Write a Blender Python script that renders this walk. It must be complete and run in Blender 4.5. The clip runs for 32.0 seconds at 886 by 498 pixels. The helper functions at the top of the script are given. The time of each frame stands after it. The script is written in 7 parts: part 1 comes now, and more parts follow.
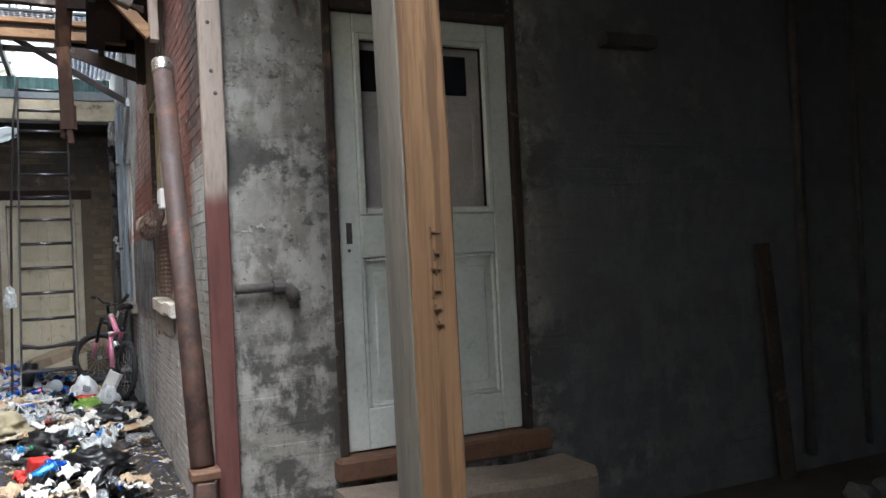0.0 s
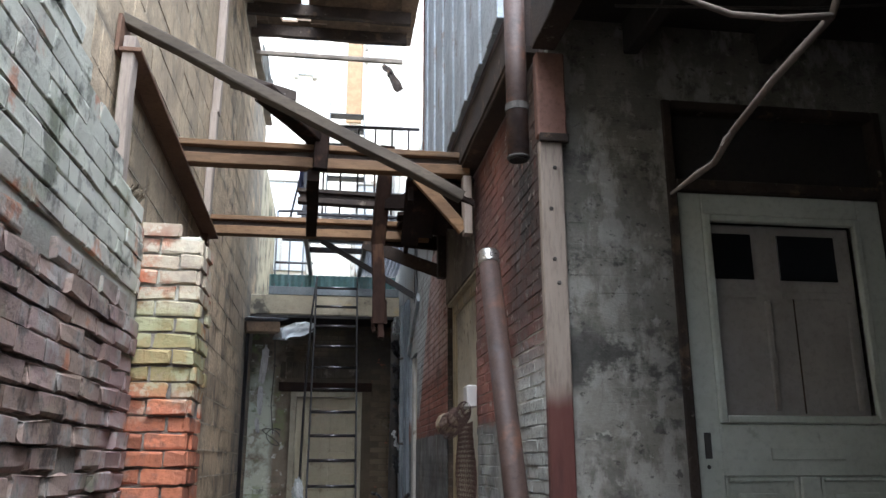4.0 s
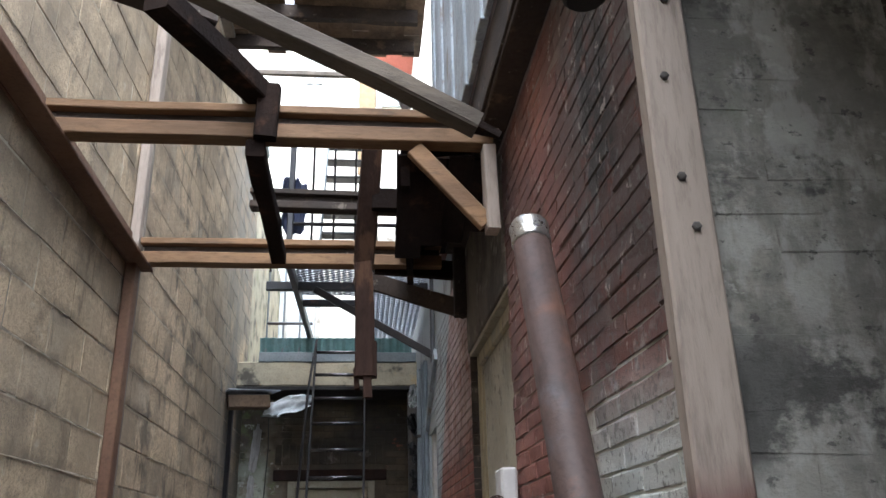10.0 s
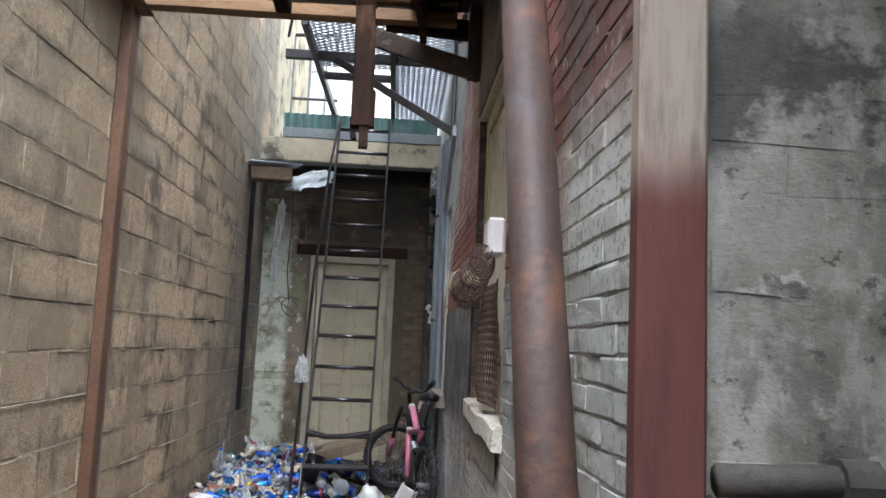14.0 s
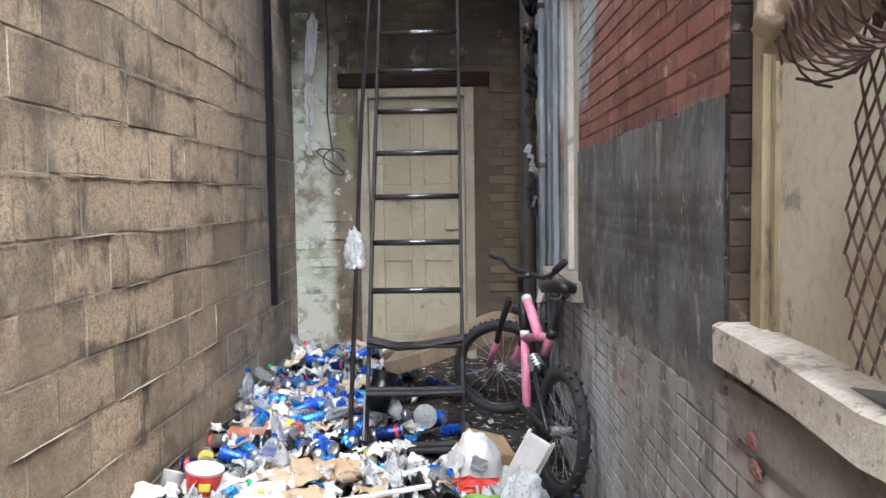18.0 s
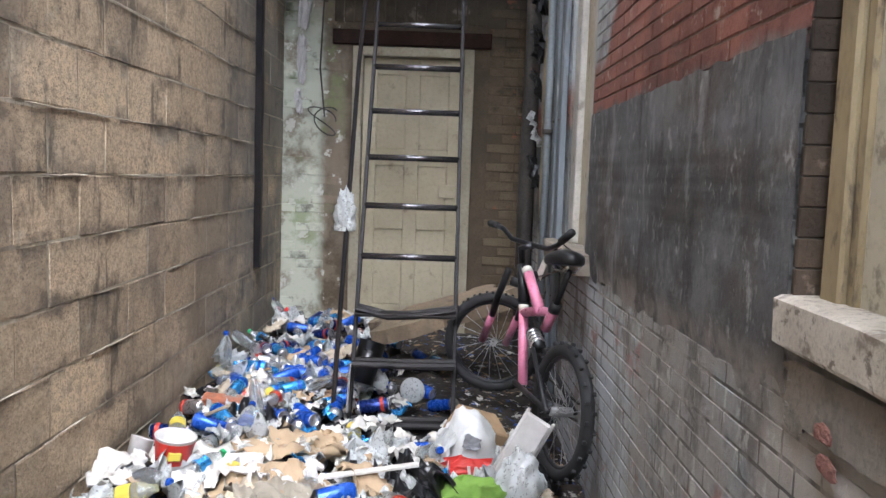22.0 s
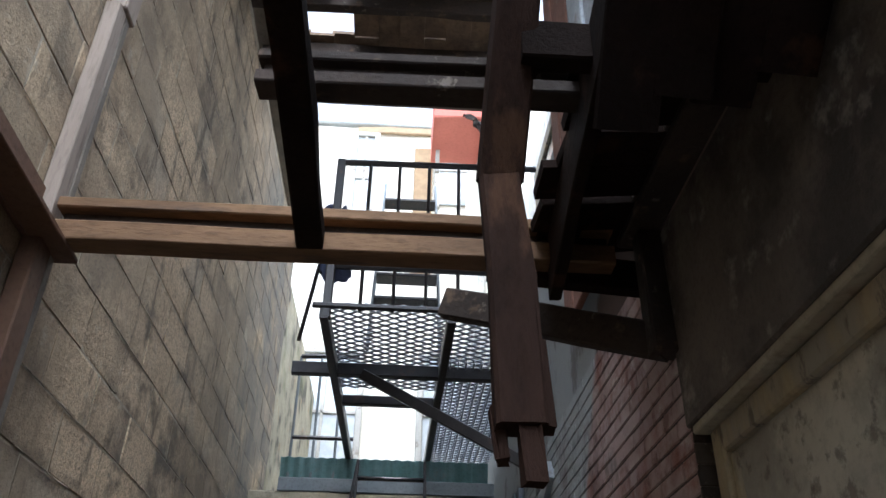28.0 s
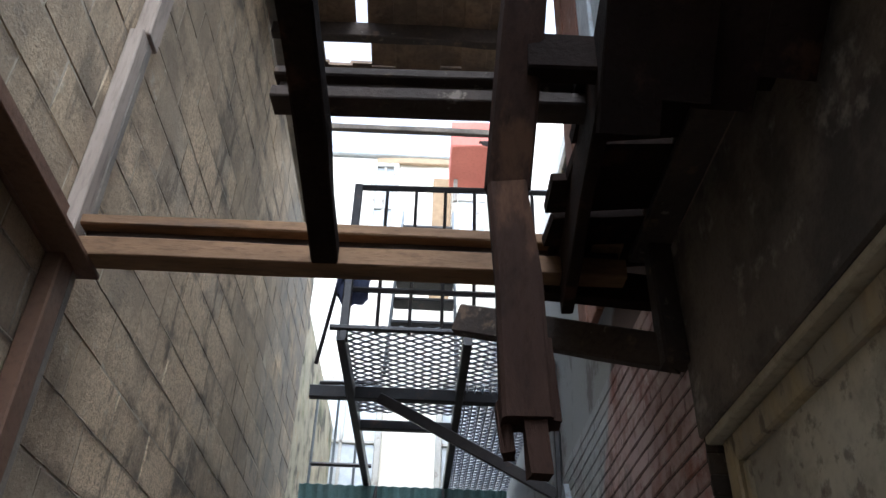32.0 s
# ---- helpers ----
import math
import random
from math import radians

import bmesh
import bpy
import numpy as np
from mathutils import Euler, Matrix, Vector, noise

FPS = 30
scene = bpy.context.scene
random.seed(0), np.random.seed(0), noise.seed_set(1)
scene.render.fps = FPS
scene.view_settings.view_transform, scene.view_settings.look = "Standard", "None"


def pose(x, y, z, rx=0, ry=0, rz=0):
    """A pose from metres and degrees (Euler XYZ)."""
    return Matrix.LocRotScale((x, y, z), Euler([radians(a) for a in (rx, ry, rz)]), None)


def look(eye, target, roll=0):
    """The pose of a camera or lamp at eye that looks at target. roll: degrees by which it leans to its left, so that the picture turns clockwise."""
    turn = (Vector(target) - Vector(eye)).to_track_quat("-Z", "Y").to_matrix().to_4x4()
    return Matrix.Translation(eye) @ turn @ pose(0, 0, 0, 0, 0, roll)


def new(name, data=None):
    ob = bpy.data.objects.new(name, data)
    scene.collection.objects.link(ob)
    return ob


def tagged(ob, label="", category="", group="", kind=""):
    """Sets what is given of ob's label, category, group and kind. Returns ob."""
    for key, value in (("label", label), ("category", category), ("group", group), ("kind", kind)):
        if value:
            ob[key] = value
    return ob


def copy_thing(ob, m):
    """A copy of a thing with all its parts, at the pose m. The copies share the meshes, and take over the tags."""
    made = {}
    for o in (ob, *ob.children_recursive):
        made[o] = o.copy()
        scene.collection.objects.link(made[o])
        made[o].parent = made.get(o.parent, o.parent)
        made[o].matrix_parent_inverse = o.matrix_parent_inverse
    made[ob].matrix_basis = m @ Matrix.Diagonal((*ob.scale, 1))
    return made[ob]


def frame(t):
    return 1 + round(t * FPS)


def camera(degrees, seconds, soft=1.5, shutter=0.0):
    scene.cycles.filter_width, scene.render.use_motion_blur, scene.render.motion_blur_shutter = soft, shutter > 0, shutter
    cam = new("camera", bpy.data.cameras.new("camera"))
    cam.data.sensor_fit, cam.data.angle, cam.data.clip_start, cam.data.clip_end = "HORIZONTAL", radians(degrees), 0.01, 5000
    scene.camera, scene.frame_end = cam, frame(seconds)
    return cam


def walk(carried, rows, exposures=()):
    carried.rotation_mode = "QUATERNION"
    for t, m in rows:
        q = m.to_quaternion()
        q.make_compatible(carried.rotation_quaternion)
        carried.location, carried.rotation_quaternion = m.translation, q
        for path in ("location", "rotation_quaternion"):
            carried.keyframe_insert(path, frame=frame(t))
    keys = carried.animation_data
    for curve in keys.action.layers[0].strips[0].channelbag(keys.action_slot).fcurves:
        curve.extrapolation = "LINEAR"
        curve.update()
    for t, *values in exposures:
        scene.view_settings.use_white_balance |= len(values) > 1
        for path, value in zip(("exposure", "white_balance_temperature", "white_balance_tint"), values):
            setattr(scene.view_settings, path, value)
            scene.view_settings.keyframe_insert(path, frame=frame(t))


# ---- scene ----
cam = camera(58.1, 32.0)
PATH = [
    (0, (1.22, -0.898, 1.354), (2.07, 0.912, 1.376), -2.7),
    (0.5, (1.19, -0.9, 1.369), (1.873, 0.977, 1.472), -2.0),
    (1, (1.153, -0.88, 1.386), (1.693, 1.035, 1.586), -1.4),
    (1.5, (1.115, -0.789, 1.394), (1.526, 1.148, 1.676), -0.8),
    (2, (1.073, -0.569, 1.407), (1.392, 1.367, 1.797), -0.3),
    (2.5, (1.015, -0.427, 1.432), (1.269, 1.487, 1.954), -0.7),
    (4.5, (0.939, -0.383, 1.423), (1.239, 1.528, 1.931), 0.6),
    (5, (0.978, -0.35, 1.425), (1.362, 1.55, 1.916), -0.6),
    (5.5, (1.028, -0.17, 1.42), (1.33, 1.736, 1.945), -1.8),
    (6, (1.145, 0.144, 1.482), (1.363, 2.049, 2.051), -1.9),
    (6.5, (1.172, 0.231, 1.509), (1.408, 2.126, 2.104), -1.9),
    (7, (1.164, 0.524, 1.453), (1.543, 2.413, 1.987), -1.2),
    (7.5, (1.115, 0.95, 1.457), (1.531, 2.864, 1.863), 3.0),
    (8, (1.093, 0.992, 1.535), (1.449, 2.88, 2.089), 1.4),
    (8.5, (1.223, 1.08, 1.593), (1.516, 2.948, 2.243), -3.3),
    (9, (1.363, 1.299, 1.596), (1.527, 3.155, 2.324), -1.0),
    (9.5, (1.304, 1.294, 1.581), (1.458, 3.139, 2.336), -0.9),
    (10, (1.24, 1.266, 1.576), (1.436, 3.126, 2.285), -1.3),
    (10.5, (1.234, 1.257, 1.57), (1.465, 3.124, 2.248), -0.1),
    (11, (1.229, 1.236, 1.568), (1.475, 3.106, 2.235), 0.0),
    (11.5, (1.227, 1.224, 1.562), (1.423, 3.123, 2.159), -1.5),
    (12, (1.228, 1.215, 1.548), (1.386, 3.13, 2.103), -1.5),
    (12.5, (1.233, 1.212, 1.528), (1.361, 3.148, 2.013), -2.3),
    (13, (1.246, 1.233, 1.503), (1.4, 3.18, 1.936), -0.7),
    (13.5, (1.318, 1.318, 1.444), (1.466, 3.281, 1.796), -0.3),
    (14, (1.432, 1.452, 1.417), (1.537, 3.435, 1.652), 2.5),
    (14.5, (1.416, 1.535, 1.405), (1.449, 3.531, 1.527), 2.2),
    (15, (1.342, 1.797, 1.39), (1.347, 3.797, 1.422), 1.2),
    (15.5, (1.324, 2.007, 1.355), (1.237, 4.003, 1.257), -0.6),
    (17.5, (1.206, 3.461, 1.374), (1.259, 5.455, 1.219), -2.8),
    (18, (1.245, 3.678, 1.423), (1.208, 5.674, 1.299), -0.8),
    (18.5, (1.188, 3.773, 1.455), (1.166, 5.773, 1.435), 0.3),
    (19, (1.166, 3.83, 1.488), (1.274, 5.825, 1.579), 0.4),
    (19.5, (1.162, 3.897, 1.416), (1.23, 5.893, 1.514), 1.8),
    (20, (1.154, 3.92, 1.398), (1.136, 5.917, 1.501), 1.8),
    (20.5, (1.156, 3.912, 1.37), (1.1, 5.911, 1.372), 1.9),
    (21, (1.162, 3.906, 1.357), (1.128, 5.904, 1.255), 2.0),
    (21.5, (1.166, 3.91, 1.353), (1.159, 5.904, 1.199), 1.8),
    (22, (1.172, 3.915, 1.351), (1.181, 5.907, 1.17), 2.0),
    (22.5, (1.171, 3.911, 1.349), (1.192, 5.901, 1.15), 1.9),
    (23, (1.169, 3.914, 1.344), (1.207, 5.903, 1.139), 2.3),
    (23.5, (1.162, 3.918, 1.342), (1.202, 5.906, 1.128), 2.6),
    (24, (1.161, 3.911, 1.352), (1.205, 5.9, 1.143), 2.6),
    (24.5, (1.143, 3.881, 1.395), (1.196, 5.877, 1.287), 2.9),
    (26.5, (1.08, 3.6, 1.7), (1.129, 5.565, 2.069), 1.2),
    (27, (1.044, 3.479, 1.76), (1.117, 5.352, 2.457), -0.6),
    (27.5, (1.076, 3.407, 1.832), (1.171, 5.167, 2.777), 1.0),
    (28, (1.061, 3.406, 1.85), (1.15, 5.103, 2.906), 1.1),
    (28.5, (1.058, 3.412, 1.85), (1.127, 5.092, 2.934), 1.1),
    (29, (1.067, 3.406, 1.849), (1.127, 5.082, 2.939), 0.8),
    (29.5, (1.082, 3.394, 1.84), (1.144, 5.063, 2.939), -0.2),
    (30, (1.088, 3.392, 1.831), (1.174, 5.052, 2.943), 0.3),
    (30.5, (1.097, 3.385, 1.827), (1.177, 5.041, 2.945), 1.0),
    (31, (1.097, 3.391, 1.83), (1.168, 5.044, 2.954), 0.6),
    (31.5, (1.081, 3.404, 1.815), (1.134, 5.053, 2.945), 1.4),
    (32, (1.084, 3.406, 1.787), (1.119, 5.06, 2.911), 1.8),
]
# time, exposure, white point, tint
EXPOSURE = [(0.0, 3.5, 5800, 9), (1.0, 3.48, 5800, 9), (2.0, 2.95, 5700, 9), (6.0, 2.62, 5700, 9), (7.0, 2.65, 5700, 9), (8.0, 3.15, 5700, 9), (9.0, 2.95, 5750, 9), (12.0, 2.82, 5750, 9), (13.0, 3.0, 5750, 9), (15.0, 3.65, 5800, 10), (18.0, 4.05, 5850, 12), (19.0, 4.2, 5800, 12), (21.0, 4.0, 5850, 12), (24.5, 3.65, 5850, 12), (26.5, 3.1, 5700, 10), (27.0, 2.5, 5600, 9), (28.0, 2.2, 5600, 9), (32.0, 2.15, 5600, 9)]
walk(cam, [(t, look(eye, target, roll)) for t, eye, target, roll in PATH], EXPOSURE)

# ---- world and light ----
world = bpy.data.worlds.new("overcast_sky")
scene.world = world
world.use_nodes = True
wn = world.node_tree
sky = wn.nodes.new("ShaderNodeTexSky")
sky.sky_type, sky.sun_disc = 'NISHITA', False
sky.sun_elevation, sky.sun_rotation, sky.altitude = radians(60), radians(175), 0
sky.air_density, sky.dust_density, sky.ozone_density = 1.0, 1.0, 1.0
cloud = wn.nodes.new("ShaderNodeHueSaturation")
cloud.inputs["Saturation"].default_value = 0.22
wn.links.new(sky.outputs[0], cloud.inputs["Color"])
wn.links.new(cloud.outputs[0], wn.nodes["Background"].inputs[0])
wn.nodes["Background"].inputs[1].default_value = 0.15
sun = new("sun", bpy.data.lights.new("sun", 'SUN'))
sun.data.energy, sun.data.angle, sun.data.color = 0.9, radians(45), (1.0, 0.97, 0.93)
sun.matrix_world = look((0, 0, 20), (-0.4, 5.0, 11.0))

# ---- materials ----
W = 1.79          # plane of the right-hand brick wall
YD = 2.50         # plane of the wall with the panelled door
YE = 9.80         # plane of the end wall


def mat(name, c1, c2, rough=0.85, big=2.5, fine=45.0, grain=0.35, bump=0.35, metal=0.0, rnd=0.0, stretch=(1, 1, 1), overlays=(), trans=0.0, spec=0.4, local=False):
    """A procedural material: two colours mixed at two scales, with worn patches laid over and fine relief."""
    m = bpy.data.materials.new(name)
    m.use_nodes = True
    t = m.node_tree
    n, l = t.nodes, t.links
    b = n["Principled BSDF"]
    geo = n.new("ShaderNodeNewGeometry")
    src = geo.outputs["Position"]
    if local:
        src = n.new("ShaderNodeTexCoord").outputs["Object"]
    mp = n.new("ShaderNodeMapping")
    mp.inputs["Scale"].default_value = stretch
    l.new(src, mp.inputs[0])

    def noise_at(scale, detail=4.0, rough_=0.6, streak=None):
        q = n.new("ShaderNodeTexNoise")
        if streak:
            mq = n.new("ShaderNodeMapping")
            mq.inputs["Scale"].default_value = streak
            l.new(src, mq.inputs[0])
        q.inputs["Scale"].default_value, q.inputs["Detail"].default_value, q.inputs["Roughness"].default_value = scale, detail, rough_
        l.new((mq if streak else mp).outputs[0], q.inputs["Vector"])
        return q.outputs["Fac"]

    def span(value, lo, hi):
        r = n.new("ShaderNodeMapRange")
        r.interpolation_type = 'SMOOTHSTEP'
        r.inputs["From Min"].default_value, r.inputs["From Max"].default_value = lo, hi
        l.new(value, r.inputs["Value"])
        return r.outputs[0]

    def mixed(fac, a, c):
        x = n.new("ShaderNodeMix")
        x.data_type = 'RGBA'
        for sock, v in ((x.inputs[0], fac), (x.inputs[6], a), (x.inputs[7], c)):
            if isinstance(v, tuple):
                sock.default_value = (*v, 1)
            elif isinstance(v, float):
                sock.default_value = v
            else:
                l.new(v, sock)
        return x.outputs[2]

    def times(a, c):
        x = n.new("ShaderNodeMath")
        x.operation = 'MULTIPLY'
        for sock, v in ((x.inputs[0], a), (x.inputs[1], c)):
            if isinstance(v, float):
                sock.default_value = v
            else:
                l.new(v, sock)
        return x.outputs[0]

    col = mixed(span(noise_at(big), 0.3, 0.7), c1, c2)
    fine_noise = noise_at(fine, 5.0, 0.7)
    dark = tuple(v * 0.45 for v in c1)
    col = mixed(times(span(fine_noise, 0.46, 0.68), grain), col, dark)
    if rnd:
        oi = n.new("ShaderNodeObjectInfo")
        hs = n.new("ShaderNodeHueSaturation")
        l.new(span(oi.outputs["Random"], -0.6, 1.6), hs.inputs["Value"])
        mm = n.new("ShaderNodeMapRange")
        mm.inputs["To Min"].default_value, mm.inputs["To Max"].default_value = 1 - rnd, 1 + rnd
        l.new(oi.outputs["Random"], mm.inputs["Value"])
        l.new(mm.outputs[0], hs.inputs["Value"])
        l.new(col, hs.inputs["Color"])
        col = hs.outputs[0]
    for ov in overlays:
        c, scale, lo, hi, amount = ov[:5]
        streaks = [c[1:] for c in ov[5:] if c[0] == "S"]
        fac = times(span(noise_at(scale, 6.0, 0.65, streaks[0] if streaks else None), lo, hi), amount)
        for cond in ov[5:]:
            if cond[0] == "S":      # stretch of the stain along the axes
                continue
            if cond[0] == "R":      # only some of the bricks
                fac = times(fac, span(n.new("ShaderNodeObjectInfo").outputs["Random"], cond[1], cond[2]))
                continue
            if cond[0] == "J":      # grime that spreads from the bed joints of a wall
                sj = n.new("ShaderNodeSeparateXYZ")
                l.new(geo.outputs["Position"], sj.inputs[0])
                chain = sj.outputs[2]
                for op, v in (('SUBTRACT', cond[1] - 100 * cond[2]), ('DIVIDE', cond[2]), ('FRACT', 0.0), ('SUBTRACT', 0.5), ('ABSOLUTE', 0.0)):
                    q = n.new("ShaderNodeMath")
                    q.operation = op
                    l.new(chain, q.inputs[0])
                    q.inputs[1].default_value = v
                    chain = q.outputs[0]
                wj = n.new("ShaderNodeMath")
                wj.operation = 'MULTIPLY_ADD'
                l.new(noise_at(9.0, 4.0), wj.inputs[0])
                wj.inputs[1].default_value = 0.7
                l.new(chain, wj.inputs[2])
                fac = times(fac, span(wj.outputs[0], 0.85 - cond[3], 0.87))
                continue
            axis, e0, e1 = cond     # "D": a slanted edge, y + 0.69 z
            sep = n.new("ShaderNodeSeparateXYZ")
            l.new(geo.outputs["Position"], sep.inputs[0])
            wob = n.new("ShaderNodeMath")
            wob.operation = 'MULTIPLY_ADD'
            l.new(noise_at(6.0, 3.0), wob.inputs[0])
            wob.inputs[1].default_value = 0.14
            along = sep.outputs["XYZ".index(axis.replace("D", "Y"))]
            if axis == "D":
                slant = n.new("ShaderNodeMath")
                slant.operation = 'MULTIPLY_ADD'
                l.new(sep.outputs[2], slant.inputs[0])
                slant.inputs[1].default_value = 0.69
                l.new(along, slant.inputs[2])
                along = slant.outputs[0]
            l.new(along, wob.inputs[2])
            off = n.new("ShaderNodeMath")
            off.operation = 'SUBTRACT'
            l.new(wob.outputs[0], off.inputs[0])
            off.inputs[1].default_value = 0.07
            fac = times(fac, span(off.outputs[0], e0, e1))
        col = mixed(fac, col, c)
    l.new(col, b.inputs["Base Color"])
    b.inputs["Metallic"].default_value = metal
    b.inputs["Specular IOR Level"].default_value = spec
    b.inputs["Transmission Weight"].default_value = trans
    rr = n.new("ShaderNodeMapRange")
    rr.inputs["To Min"].default_value, rr.inputs["To Max"].default_value = max(0.03, rough - 0.12), min(1.0, rough + 0.1)
    l.new(fine_noise, rr.inputs["Value"])
    l.new(rr.outputs[0], b.inputs["Roughness"])
    if bump:
        bp = n.new("ShaderNodeBump")
        bp.inputs["Strength"].default_value, bp.inputs["Distance"].default_value = bump, 0.006
        l.new(fine_noise, bp.inputs["Height"])
        l.new(bp.outputs[0], b.inputs["Normal"])
    return m


GREY, PALE, SOOT_AND_SHADE, MOSS = (0.155, 0.163, 0.160), (0.46, 0.48, 0.45), (0.035, 0.032, 0.03), (0.13, 0.16, 0.07)
m_block = mat("concrete_block", (0.71, 0.54, 0.355), (0.58, 0.44, 0.288), 0.94, 1.3, 60, 0.8, 1.0, rnd=0.16, stretch=(1, 0.9, 1.1), overlays=(
    ((0.10, 0.08, 0.06), 190.0, 0.55, 0.62, 0.8), ((0.13, 0.10, 0.075), 100.0, 0.57, 0.63, 0.7), ((0.30, 0.27, 0.22), 1.6, 0.45, 0.6, 0.5, ("R", 0.72, 0.74)), ((0.16, 0.13, 0.10), 3.0, 0.42, 0.6, 0.6, ("R", 0.30, 0.28), ("S", 1, 1, 0.6)), ((0.055, 0.047, 0.04), 5.0, 0.56, 0.66, 0.7, ("S", 1, 1.4, 0.35)),
    # the grey overlay from y 7.6 lowers the far end's brightness through colour
    ((0.25, 0.20, 0.14), 26.0, 0.50, 0.66, 0.5), ((0.60, 0.53, 0.40), 20.0, 0.56, 0.70, 0.4), ((0.085, 0.072, 0.058), 2.6, 0.53, 0.68, 0.78), ((0.12, 0.105, 0.09), 7.0, 0.60, 0.70, 0.6), ((0.085, 0.07, 0.058), 1.6, 0.46, 0.60, 0.8, ("J", 1.32, 0.203, 0.29)), ((0.30, 0.23, 0.155), 0.9, 0.46, 0.62, 0.6), ((0.30, 0.235, 0.15), 1.5, 0.2, 0.6, 0.4, ("Y", 5.4, 5.2)), ((0.55, 0.50, 0.40), 6.0, 0.6, 0.75, 0.5), ((0.17, 0.17, 0.16), 2.0, 0.3, 0.55, 0.7, ("Y", 7.6, 9.0)), (MOSS, 1.5, 0.55, 0.75, 0.35, ("Y", 7.5, 9.5))))
m_bead = mat("squeezed_mortar", (0.66, 0.58, 0.45), (0.50, 0.43, 0.32), 0.95, 5.0, 80, 0.5, 0.6, overlays=(((0.16, 0.13, 0.10), 4.0, 0.48, 0.62, 0.8),))
m_blockmortar = mat("block_mortar", (0.40, 0.335, 0.24), (0.52, 0.45, 0.34), 0.95, 4, 80, 0.5, 0.6, overlays=(((0.10, 0.08, 0.065), 1.6, 0.50, 0.62, 0.7), ((0.12, 0.10, 0.08), 9.0, 0.56, 0.68, 0.7)))
